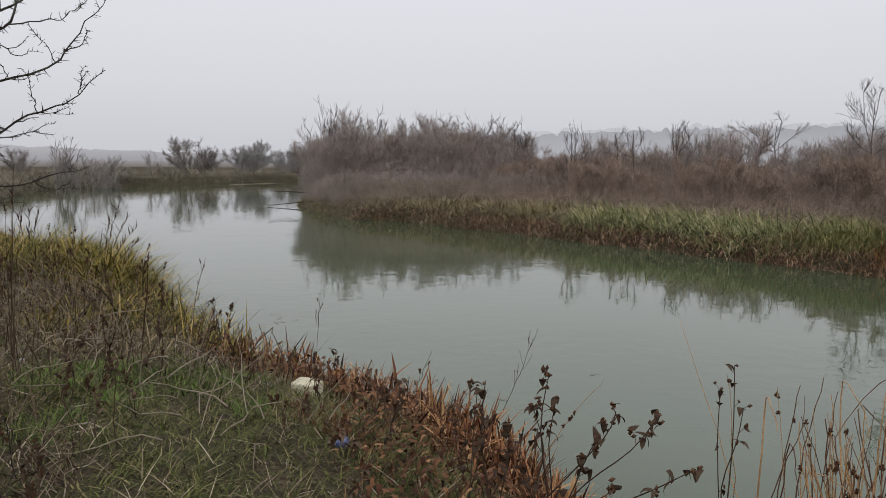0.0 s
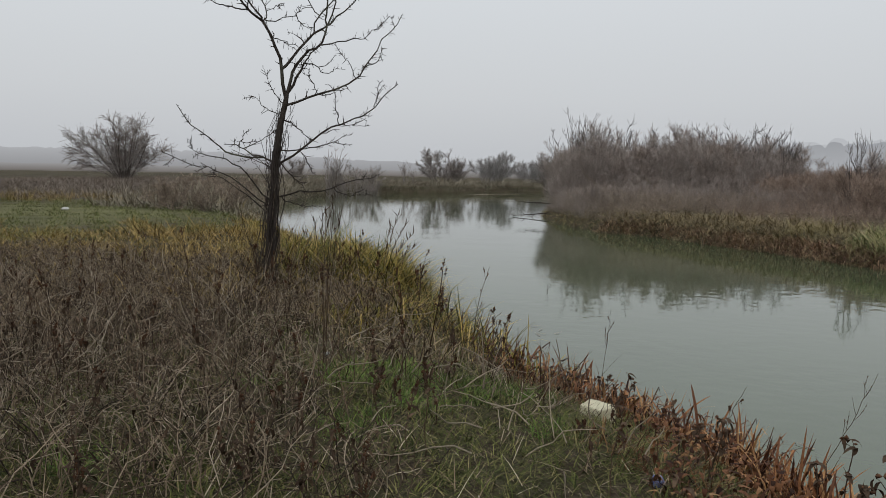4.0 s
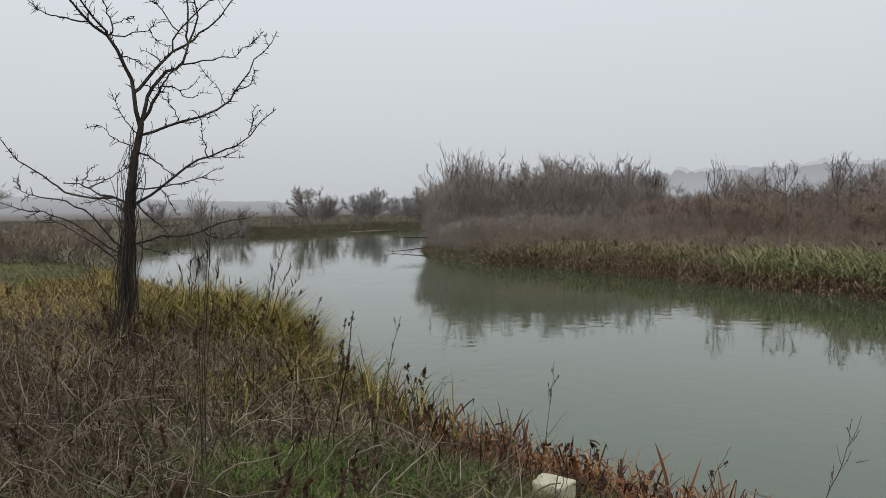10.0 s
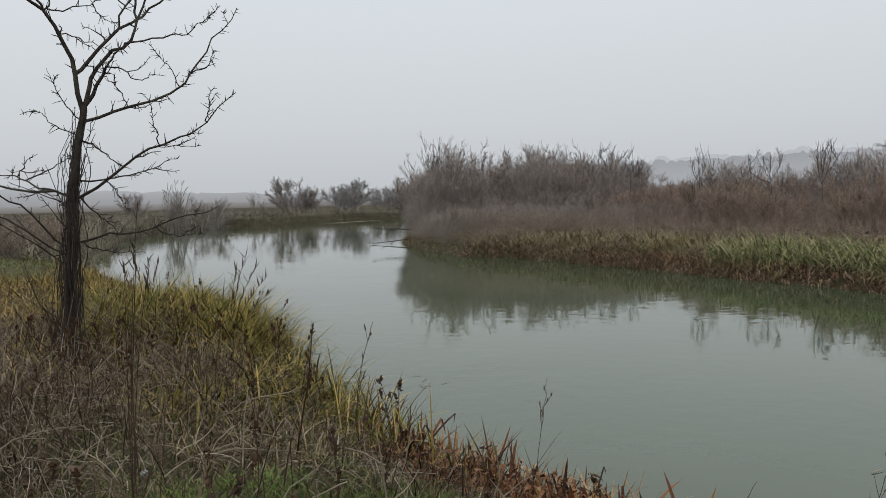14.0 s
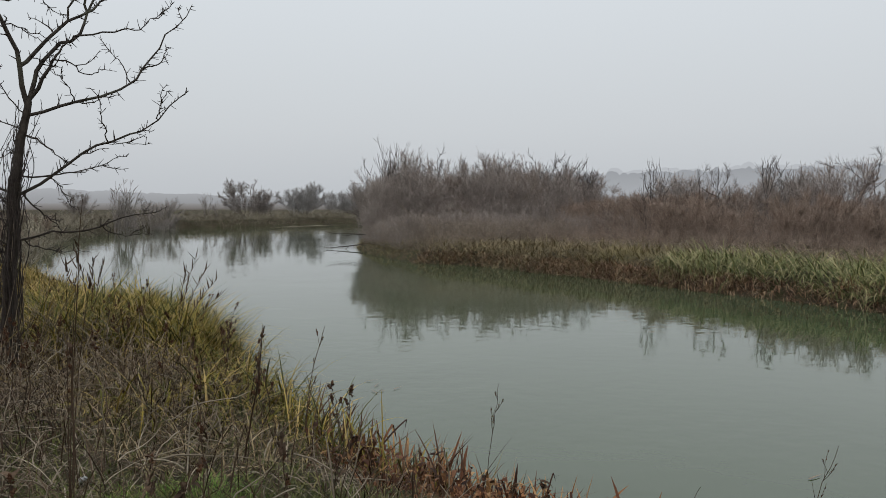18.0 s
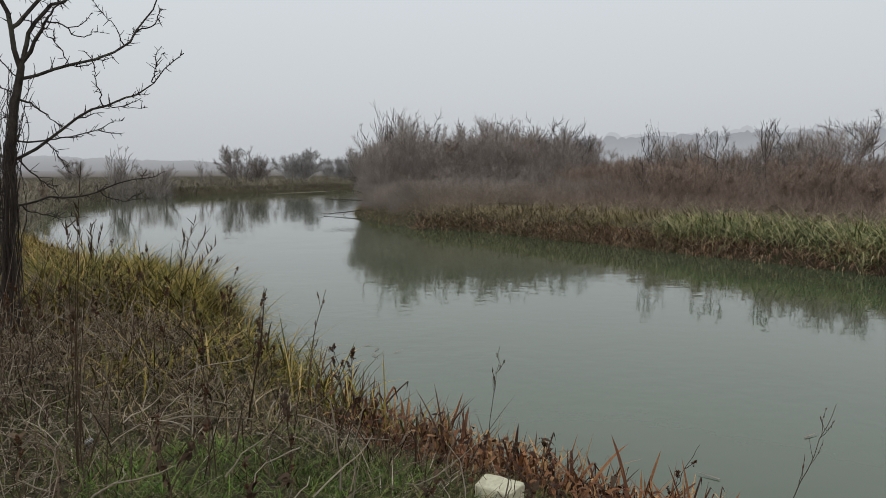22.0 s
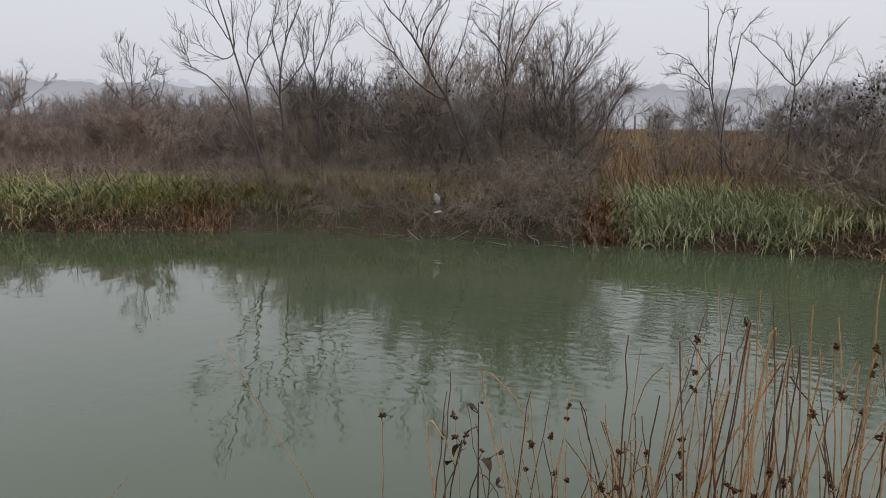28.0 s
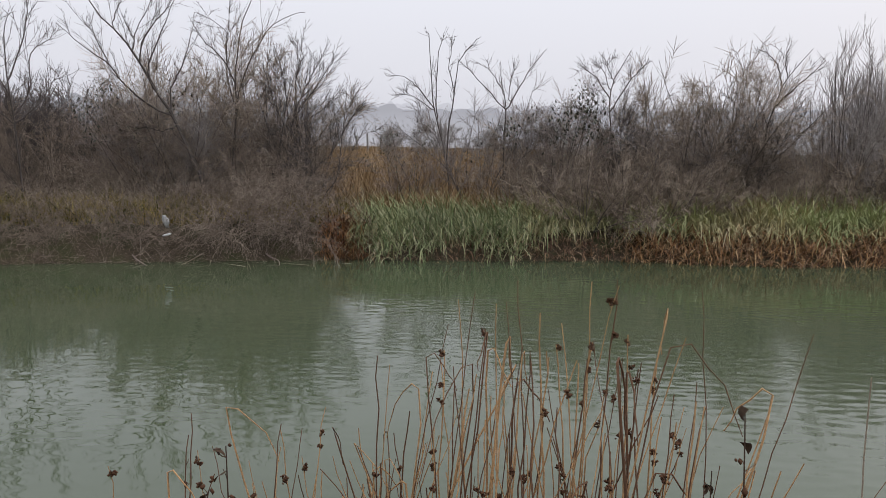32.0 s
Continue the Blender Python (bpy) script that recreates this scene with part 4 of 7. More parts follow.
drawn_tree("bank_tree", "leafless twiggy tree with an upright crown on the bank", 64, (16.4, 9.95), (0.516, -0.857), [
    (0.05, 0, (-0.03, 1.23), (-0.08, 2.33), (-0.19, 3.72), (-0.18, 4.7), (-0.08, 5.11)),
    (0.03, 0.4, (-0.11, 2.93), (0.21, 3.43), (0.25, 4.21), (0.59, 4.59), (0.72, 4.71)),
    (0.03, -0.4, (-0.18, 3.62), (0.11, 4.44), (0.26, 5.11), (0.24, 5.64)),
    (0.025, 0.5, (-0.16, 3.35), (-0.46, 4.03), (-0.45, 4.71), (-0.42, 5.12)),
    (0.025, -0.4, (-0.1, 2.72), (0.29, 3.08), (0.59, 3.5), (0.75, 3.9)),
    (0.02, 0.2, (-0.11, 2.72), (-0.53, 3.13), (-0.74, 3.61))], sprays=12, twigs=7)
drawn_tree("leaning_tree", "leafless many-limbed tree leaning out over the bank", 67, (17.28, 6.29), (0.337, -0.942), [
    (0.095, 0, (0.08, 1.38), (-0.09, 1.82), (-0.37, 2.49), (-0.6, 3.06), (-0.82, 3.39), (-1.11, 3.94), (-1.31, 4.28), (-1.6, 4.74), (-1.88, 4.99), (-2.19, 5.43), (-2.39, 5.76)),
    (0.04, 0.5, (-0.68, 2.97), (-1.13, 3.29), (-1.57, 3.68), (-1.84, 4.06), (-2.34, 4.42), (-2.68, 4.74), (-2.95, 4.99)),
    (0.022, 0.3, (-1.84, 4.06), (-2.03, 4.44), (-2.18, 4.81), (-2.29, 5.18)),
    (0.035, -0.4, (-1.2, 4.04), (-1.21, 4.35), (-1.08, 4.73), (-0.84, 5.06), (-0.52, 5.44), (-0.4, 5.82)),
    (0.035, -0.7, (-0.91, 3.5), (-1.06, 3.99), (-0.77, 4.75), (-0.53, 5.25), (-0.4, 5.76)),
    (0.028, 0.4, (-1.37, 4.34), (-1.34, 4.65), (-1.24, 4.96), (-0.96, 5.53), (-0.89, 5.84)),
    (0.02, 0.1, (-1.74, 4.86), (-1.68, 5.17), (-1.56, 5.48), (-1.5, 5.72)),
    (0.02, 0.5, (-0.65, 2.7), (-0.84, 2.65), (-1.15, 2.72), (-1.61, 2.74)),
    (0.035, 0.6, (-0.6, 3.06), (-0.58, 3.64), (-0.32, 4.22), (-0.1, 4.95), (-0.05, 5.42))], sprays=9, twigs=5)
drawn_tree("bank_tree", "leafless tree with crooked upper limbs on the far bank", 68, (17.89, 5.71), (0.297, -0.955), [
    (0.06, 0, (-0.01, 1.64), (0.02, 2.34), (0.11, 3.21), (0.09, 3.99), (0.14, 4.41), (0.29, 5.18), (0.51, 5.78), (0.57, 5.97)),
    (0.03, 0.4, (0.09, 3.79), (-0.18, 4.4), (-0.59, 4.79), (-0.78, 5.05)),
    (0.035, -0.4, (0.12, 3.26), (0.18, 3.65), (0.4, 4.26), (0.75, 4.87), (0.91, 5.13), (1.43, 5.42), (1.7, 5.51)),
    (0.02, 0.6, (-0.06, 4.18), (-0.1, 4.74), (-0.09, 5.06), (-0.49, 5.37), (-0.81, 5.51)),
    (0.025, -0.6, (0.05, 3.26), (-0.07, 4.06), (-0.05, 4.99), (0.02, 5.74)),
    (0.02, 0.5, (0.1, 2.93), (0.39, 3.27), (0.77, 3.69), (0.94, 4.1))], sprays=9, twigs=5)
drawn_tree("bank_tree", "leafless twiggy tree with a rounded crown on the far bank", 73, (18.16, 4.35), (0.223, -0.975), [
    (0.05, 0, (-0.11, 1.65), (-0.04, 2.48), (0.07, 3.1), (0.19, 3.64)),
    (0.03, 0.5, (0.07, 3.1), (0.28, 3.64), (0.56, 4.19), (0.63, 4.6)),
    (0.03, -0.5, (0.04, 3.03), (0.48, 3.58), (0.83, 4.14), (1.01, 4.41)),
    (0.03, 0.3, (0.0, 2.82), (-0.12, 3.56), (-0.18, 4.16), (-0.31, 4.55)),
    (0.025, -0.3, (0.1, 3.3), (0.15, 3.97), (0.29, 4.45), (0.22, 4.78)),
    (0.025, 0.4, (-0.01, 2.68), (0.34, 2.97), (0.82, 3.32), (1.14, 3.67)),
    (0.025, -0.4, (-0.03, 2.68), (-0.33, 3.22), (-0.52, 3.82), (-0.64, 4.28))], sprays=16, twigs=8)
drawn_tree("sapling", "thin crooked leafless sapling at the water's edge", 69, (17.02, 3.45), (0.186, -0.983), [
    (0.03, 0, (-0.07, 0.27), (-0.06, 0.7), (0.12, 1.22), (0.42, 1.72), (0.53, 2.64), (0.59, 3.21), (0.66, 3.96)),
    (0.012, 0.2, (0.57, 3.07), (0.78, 3.46), (0.96, 3.76)),
    (0.012, -0.2, (0.53, 2.69), (0.79, 3.08), (1.08, 3.34)),
    (0.01, 0.2, (0.49, 2.3), (0.41, 2.81), (0.36, 3.26))], sprays=4, twigs=3, spray=(0.2, 0.5))
drawn_tree("bank_tree", "slender forked leafless tree with an open crown", 70, (19.31, 0.64), (0.015, -1.0), [
    (0.045, 0, (0.18, 1.39), (0.02, 2.44), (-0.24, 3.37), (-0.34, 4.11), (-0.41, 5.19), (-0.47, 5.29)),
    (0.03, 0.3, (-0.13, 3.07), (-0.2, 3.55), (-0.17, 4.48), (-0.08, 5.11), (0.34, 5.26)),
    (0.025, 0.3, (-0.24, 3.42), (-0.71, 3.92), (-1.01, 4.19), (-1.47, 4.23)),
    (0.02, -0.4, (-0.21, 3.31), (-0.71, 3.64), (-1.13, 3.72)),
    (0.035, -0.3, (0.1, 1.98), (0.15, 3.01), (0.27, 3.75), (0.35, 4.49), (0.58, 4.86), (0.9, 5.17)),
    (0.02, 0.3, (0.27, 3.75), (0.12, 4.43), (0.19, 4.92), (0.25, 5.27))], sprays=7, twigs=4, spray=(0.15, 0.5))
drawn_tree("bank_tree", "leafless tree with one limb reaching far aside", 71, (19.26, -0.97), (-0.071, -0.997), [
    (0.045, 0, (-0.02, 1.57), (-0.02, 2.47), (-0.01, 3.4), (-0.13, 4.14), (-0.19, 4.59)),
    (0.03, 0.3, (0.01, 3.38), (0.39, 4.06), (0.65, 4.51), (1.0, 4.96)),
    (0.025, -0.3, (-0.04, 3.38), (-0.55, 3.95), (-1.02, 4.41), (-1.25, 4.61)),
    (0.02, 0.4, (-0.05, 3.74), (-0.37, 4.32), (-0.65, 4.58)),
    (0.02, -0.3, (0.06, 3.6), (0.11, 4.17), (0.31, 4.62))], sprays=7, twigs=4, spray=(0.15, 0.5))
drawn_tree("bank_tree", "leafless tree with a fanned open crown", 74, (19.06, -3.72), (-0.217, -0.976), [
    (0.045, 0, (0.05, 1.63), (-0.04, 2.71), (-0.14, 3.8), (0.13, 4.53), (0.33, 4.89)),
    (0.03, 0.3, (-0.14, 3.7), (-0.53, 4.27), (-1.0, 4.54)),
    (0.03, -0.3, (-0.07, 3.42), (0.37, 4.17), (0.79, 4.61)),
    (0.02, 0.3, (-0.16, 3.91), (-0.3, 4.34), (-0.52, 4.59)),
    (0.02, -0.3, (-0.0, 4.05), (-0.23, 4.48), (-0.18, 4.75))], sprays=9, twigs=5, spray=(0.15, 0.5))
drawn_tree("bank_tree", "leafless forked tree above the shrubs", 72, (18.88, -7.51), (-0.397, -0.918), [
    (0.05, 0, (-0.03, 1.57), (-0.01, 2.57), (0.03, 2.99), (0.2, 3.69), (0.29, 4.1), (0.58, 4.5), (0.91, 4.96)),
    (0.03, 0.3, (0.27, 4.03), (0.12, 4.65), (-0.36, 5.08)),
    (0.03, -0.3, (0.15, 3.55), (0.73, 4.16), (1.18, 4.62)),
    (0.02, 0.3, (0.05, 3.06), (-0.19, 3.69), (-0.3, 4.25)),
    (0.02, -0.3, (0.41, 4.26), (0.31, 4.71), (0.41, 5.05))], sprays=8, twigs=5, spray=(0.15, 0.5))

near_kw = dict(height=3.2, girth=2.2, stems=15, side=10, twigs=13, tip=0.0021, up=0.03, lean=0.5, wig=0.18, base_r=0.015)
near_places = [(17.9, 7.2), (18.6, 5.6), (18.2, 3.8), (19.0, 9.0), (20.0, 7.4), (19.6, 4.8), (19.0, 11.2), (20.8, 9.6), (19.3, -0.2), (19.8, -2.2), (18.9, -3.2), (19.6, -4.2), (19.2, -5.4),
               (20.2, -6.4), (19.0, -7.0), (19.8, -8.4), (18.9, -9.4), (20.0, -10.4), (19.2, -11.6), (20.4, -12.8), (21.5, -3.2), (21.6, -5.4), (21.8, -9.2), (17.6, 10.4), (21.2, 12.6), (20.4, 14.4)]
for k in range(4):
    ob = shrub("bank_shrub", "tall tangled leafless shrub on the far bank", "shrub", "tall shrubs of the far bank", 80 + k, (M_TREE_TWIG, (M_TWIG_GREY, M_BANK_BROWN, M_TREE_TWIG, M_BANK_BROWN)[k]), **near_kw)
    lay(ob, near_places[k::4], R, 0.85, 1.15)
    if k % 2:
        lay(copy_thing(ob, Matrix()), [(19.4, -5.7), (19.7, -6.7), (19.4, 7.4)] if k == 1 else [(19.6, -6.2), (19.0, 8.6), (20.4, 6.2), (19.3, 5.2)], R, 1.05, 1.2)
ob = shrub("leafy_shrub", "bare shrub with dark clumps of leaves on its top", "shrub", "", 88, (M_TREE_MID, M_TWIG), foliage=1500, **dict(near_kw, height=3.1))
lay(ob, [(18.6, -2.1)], R, 1.0, 1.05)
ob = shrub("leafy_shrub", "bare shrub with dark clumps of leaves among its twigs", "shrub", "", 89, (M_TREE_MID, M_TWIG), foliage=800, **dict(near_kw, height=3.4))
lay(ob, [(18.6, 8.0), (18.9, 1.4)], R, 0.7, 1.0)
ob = shrub("bank_shrub", "low brown leafless shrub spilling over the reeds", "shrub", "low shrubs among the reeds", 87, (M_TREE_TWIG, M_BANK_BROWN), height=1.7, girth=2.0, stems=20, side=11, twigs=10, tip=0.003, up=-0.02, lean=0.75, base_r=0.013)
lay(ob, [(17.0, -2.7), (17.2, -3.7), (17.1, -4.6), (17.8, -5.6), (18.0, -1.5), (18.0, -8.0), (18.2, -10.0)], R, 0.8, 1.1)
ob = shrub("bank_shrub", "tall leafless shrub with fine dark twigs behind the bank trees", "shrub", "shrubs behind the bank trees", 91, (M_TREE_MID, M_TREE_TWIG), height=3.3, girth=2.4, stems=16, side=11, twigs=8, tip=0.003, up=0.12, lean=0.4, base_r=0.016)
lay(ob, [(18.9, 11.9), (19.6, 11.3), (20.4, 11.9), (20.2, 10.5), (21.4, 11.7), (22.4, 13.2), (21.6, 13.6)], R, 0.8, 1.1)
# fringe of very tall shoots at the far end of the bank
ob = shrub("coppice_shrub", "tall upright leafless shoots on the far bank", "shrub", "tall shoots of the far bank", 90, (M_TREE_TWIG, M_TWIG_GREY),
           height=3.9, girth=2.6, stems=18, side=9, twigs=6, tip=0.0022, up=0.35, lean=0.16, wig=0.06, base_r=0.018)
lay(ob, [(19.6, -9.9), (19.9, -10.6), (20.2, -11.3), (20.6, -12.0), (21.0, -12.8)], R, 1.0, 1.08)

# tangled brambles that hang over the water's edge, and the shrub floor behind the reeds
def tangle(name, label, seed, n, box, keep, height, length, mat, radius=0.004, up=0.02, kind="stuff"):
    r = np.random.default_rng(seed)
    p = scatter(r, n, box, keep)
    az = r.uniform(0, 6.28, len(p))
    el = r.uniform(0.1, 1.35, len(p))
    d = np.stack([np.cos(az) * np.cos(el), np.sin(az) * np.cos(el), np.sin(el)], -1)
    p[:, 2] += r.uniform(0, 1, len(p)) ** 1.6 * height * (0.9 + 0.2 * ripple(p[:, 0], p[:, 1], 0.8, seed))
    P = paths(r, p, d, r.uniform(*length, len(p)), up, 0.22, 4)
    P[:, :, 2] = np.maximum(P[:, :, 2], 0.02)
    ob = part(name, tubes(P, np.linspace(1, 0.4, 4)[None] * np.full((len(p), 1), radius), 3), mat)
    return tagged(ob, label, "undergrowth", kind=kind)


tangle("brambles", "tangled dead brown bramble stems along the far bank", 101, 9000, (13.0, 18.6, 2.6, 12), lambda x, y, d: (d > -0.3) & (d < 1.7) & (y > 2.8) & (y < 11.2), 0.5, (0.25, 0.7), M_BRAMBLE, 0.0024, -0.06)


def bramble_bush(seed):
    """Long canes that rise from one root, arch over and hang."""
    r = np.random.default_rng(seed)
    ob = thing("bramble_bush", (0, 0, 0), "arching dead red-brown bramble hanging over the bank", "bramble", "brambles of the far bank")
    n = 30
    az, el = r.uniform(0, 6.28, n), r.uniform(0.8, 1.5, n)
    d = np.stack([np.cos(az) * np.cos(el), np.sin(az) * np.cos(el), np.sin(el)], -1)
    p = np.stack([r.normal(0, 0.16, n), r.normal(0, 0.16, n), np.full(n, -0.05)], -1)
    P = paths(r, p, d, r.uniform(1.2, 2.5, n), -0.24, 0.07, 9)
    Rr = np.linspace(1, 0.45, 9)[None] * r.uniform(0.0026, 0.0048, n)[:, None]
    P1, R1 = offshoots(r, P, Rr, 22, 0.15, 1.0, (0.1, 0.4), (0.3, 1.1), -0.1, 0.22, 4, 0.6, 0.0017)
    for q in range(n):
        part("cane", tubes(P[q:q + 1], Rr[q:q + 1], 4), M_BRAMBLE, ob, smooth=True)
    tagged(part("twiggy_crown", tubes(P1, R1, 3), M_BRAMBLE if seed % 2 else M_BANK_BROWN, ob), kind="stuff")
    return ob


RB = np.random.default_rng(107)
bush_spots = [(15.1, 10.6), (15.2, 9.7), (15.0, 8.9), (15.5, 8.3), (15.5, 7.2), (15.9, 6.6), (16.0, 5.5), (15.9, 4.9), (16.4, 4.5), (16.2, 4.0), (16.1, 3.5), (16.9, 5.2), (16.9, 4.4), (16.6, 6.0), (16.4, 7.6), (14.5, 11.3), (17.4, 4.8), (16.2, 9.4), (14.9, 7.4), (15.1, 6.3), (15.3, 5.4), (15.5, 4.4), (15.6, 3.6), (14.6, 8.4), (14.3, 9.6), (14.95, 6.8), (15.2, 5.0)]
for q in range(3):
    tall = bramble_bush(150 + q)
    lay(tall, [p for p in bush_spots[q::3] if 3.3 < p[1] < 5.3], RB, 0.9, 1.2)
    lay(bramble_bush(160 + q), [p for p in bush_spots[q::3] if not 3.3 < p[1] < 5.3], RB, 0.65, 0.95)
tangle("undergrowth", "matted brown undergrowth below the far thicket", 102, 34000, (9, 36, 11, 42), lambda x, y, d: (d > 5.5) & (d < 13), 1.3, (0.4, 0.9), M_TWIG_RED, 0.0055, 0.06)
tangle("undergrowth", "knee-high brown undergrowth behind the reeds", 105, 15000, (7, 24, 11, 34), lambda x, y, d: (d > 1.8) & (d < 6.5), 0.55, (0.3, 0.8), M_TWIG_RED, 0.005, 0.06)
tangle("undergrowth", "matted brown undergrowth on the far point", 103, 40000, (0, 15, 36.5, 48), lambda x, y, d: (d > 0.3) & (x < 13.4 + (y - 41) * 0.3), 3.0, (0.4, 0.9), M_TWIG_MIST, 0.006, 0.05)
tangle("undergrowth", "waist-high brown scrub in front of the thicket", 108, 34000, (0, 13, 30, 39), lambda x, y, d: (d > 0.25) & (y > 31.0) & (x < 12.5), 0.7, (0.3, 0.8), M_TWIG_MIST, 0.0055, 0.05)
tangle("undergrowth", "low drooping twigs at the foot of the point", 106, 14000, (-0.5, 9, 27, 38), lambda x, y, d: (d > 0.2) & (d < 4.5) & (y > 28), 0.8, (0.3, 0.8), M_BANK_BROWN, 0.005, -0.05)
tangle("undergrowth", "matted brown undergrowth below the far shrubs", 104, 24000, (16.5, 23, -14, 12), lambda x, y, d: (d > 1.7) & (d < 6) & ~((y > -0.9) & (y < 3.4)), 1.4, (0.4, 1.0), M_BANK_BROWN, 0.0038, 0.05)


# ---- reeds and grass of the far bank ----
def tufts(name, label, seed, n, box, keep, length, width, lean, droop, mat, segs=3, kink=0.0, az=None, category="grass", strip=None, grow=None, taper=1.8, fold=(0.9, 2.0)):
    r = np.random.default_rng(seed)
    p = strip if strip is not None else scatter(r, n, box, keep)
    k = len(p)
    p[:, 2] -= 0.02
    a = None if az is None else r.normal(az[0], az[1], k)
    size = r.uniform(*length, k) * (1.0 if grow is None else grow(p[:, 0], p[:, 1]))
    g = blades(r, p, size, r.uniform(*width, k), r.uniform(*lean, k), r.uniform(*droop, k), segs, a, kink, taper, fold)
    return tagged(part(name, g, mat), label, category, kind="stuff")


tufts("reeds", "green and yellowing reeds along the far bank", 111, 34000, (7, 16, 10, 24), lambda x, y, d: (d > 0.2 + 0.12 * ripple(x, y, 1.9, 2.5)) & (d < 1.8) & (y > 13.1 + 0.5 * ripple(x, y, 1.4, 0.9)) & (y < 20.5 + 1.2 * ripple(x, y, 0.9, 0.5)), (0.55, 1.1), (0.018, 0.034), (0.1, 0.9), (0.8, 2.6), M_REED_GREEN, 4, 0.3, (2.0, 1.3), "reeds")
tufts("rough_grass", "yellow-green long grass on the bank beside the reeds", 141, 16000, (12.5, 17.5, 9.6, 14.6), lambda x, y, d: (d > 0.3 + 0.15 * ripple(x, y, 1.9, 2.5)) & (d < 2.6) & (y < 13.9 + 0.5 * ripple(x, y, 1.4, 0.9)), (0.45, 0.85), (0.010, 0.020), (0.1, 0.9), (0.8, 2.4), M_YELLOW, 4, 0.3)
tufts("reeds", "orange-brown dead reeds bending to the water", 142, 9000, (11.5, 15.0, 10.6, 16.4), lambda x, y, d: (d > -0.15) & (d < 0.5) & (ripple(x, y, 1.3, 0.2) > -0.4), (0.35, 0.7), (0.014, 0.026), (0.1, 1.1), (0.6, 2.2), M_ORANGE_REED, 4, 0.35, None, "reeds")
tufts("reeds", "sage-green reeds with yellowing tips along the far bank", 116, 48000, (14, 19, -13, 2.8), lambda x, y, d: (d > 0.05 + 0.12 * ripple(x, y, 1.9, 2.5) + 0.45 * np.clip(-0.8 - y, 0, 1)) & (d < 1.8) & (y < 2.4) & (y > -2.4 + 1.0 * ripple(x, y, 0.8, 0.5)), (0.55, 1.12), (0.013, 0.025), (0.05, 0.8), (0.6, 2.4), M_REED_SAGE, 4, 0.25, (2.0, 1.3), "reeds")
tufts("reeds", "straw-yellow drooping reeds along the far bank", 118, 30000, (14, 19, -13, 0), lambda x, y, d: (d > 0.5 + 0.15 * ripple(x, y, 1.9, 0.5)) & (d < 2.6) & (y < -1.6 + 1.2 * ripple(x, y, 0.8, 1.5)), (0.7, 1.25), (0.019, 0.033), (0.05, 0.8), (0.6, 2.4), M_REED_PALE, 4, 0.25, (2.0, 1.3), "reeds")
tufts("reeds", "orange-brown dead clump at the end of the reeds", 119, 1500, (15, 16.6, 2.2, 3.1), lambda x, y, d: (d > -0.1) & (d < 0.8), (0.4, 0.8), (0.014, 0.026), (0.1, 0.9), (0.6, 2.0), M_REED_RUST, 4, 0.2, None, "reeds")
for q, (x0, y0) in enumerate(((13.71, 11.44), (13.05, 14.13))):
    tufts("reeds", "orange-brown dead clump drooping to the water", 140 + q, 900, (x0 - 0.5, x0 + 0.5, y0 - 0.6, y0 + 0.6), lambda x, y, d: (d > -0.2) & (d < 0.7), (0.3, 0.65), (0.012, 0.024), (0.2, 1.2), (0.6, 2.2), M_REED_RUST, 4, 0.3, None, "reeds")
tufts("rough_grass", "tawny bank grass between the reeds and the point", 117, 22000, (2, 11, 19, 29), lambda x, y, d: (d > -0.15) & (d < 2.2) & (y > 19 + 1.2 * ripple(x, y, 0.9, 0.5)), (0.25, 0.65), (0.018, 0.032), (0.5, 1.3), (0.5, 1.8), M_DULL, 3, 0.3)
tufts("rough_grass", "low tan grass below the thicket of the point", 129, 0, None, None, (0.25, 0.6), (0.018, 0.032), (0.5, 1.3), (0.5, 1.8), M_DULL, 3, 0.3, None, "grass", along_shore(np.random.default_rng(129), 16000, 22.5, 43, -0.15, 2.6))
SR = np.random.default_rng(112)
for y0, y1, n in ((10.9, 29.0, 16000), (17.5, 24.5, 7000), (-13, 2.7, 10000)):
    tufts("reeds", "rusty dead reeds drooping into the water", 112, 0, None, None, (0.2, 0.55), (0.018, 0.034), (0.2, 1.2), (0.6, 2.2), M_RUST_FAR, 4, 0.4, None, "reeds", along_shore(SR, n, y0, y1, -0.3, 0.42))
tufts("rough_grass", "tawny rough grass at the foot of the thicket", 113, 36000, (-0.5, 16, 10, 40), lambda x, y, d: (d > -0.15) & (d < 3.2) & (y > 10.5) & (((y > 22) & (y < 28)) | ((d > 1.6) & (y < 28))), (0.4, 0.85), (0.018, 0.03), (0.2, 0.9), (0.5, 1.8), M_DULL, 3, 0.15)
tufts("rough_grass", "fox-brown long grass in the gap between the shrubs", 114, 26000, (17, 46, -8, 9), lambda x, y, d: (d > 1.6) & (np.abs(y - 1.2 - (x - 17) * 0.02) < 2.2 + (x - 17) * 0.16), (0.5, 0.95), (0.02, 0.035), (0.05, 0.4), (0.2, 0.9), M_ORANGE, 2)
tufts("rough_grass", "olive rough grass among the brambles", 115, 22000, (14, 19, 2.5, 12), lambda x, y, d: (d > 0.8) & (d < 3.0) & (y > 2.8) & (y < 11.2), (0.3, 0.7), (0.015, 0.025), (0.05, 0.6), (0.4, 1.4), M_SEDGE, 3)

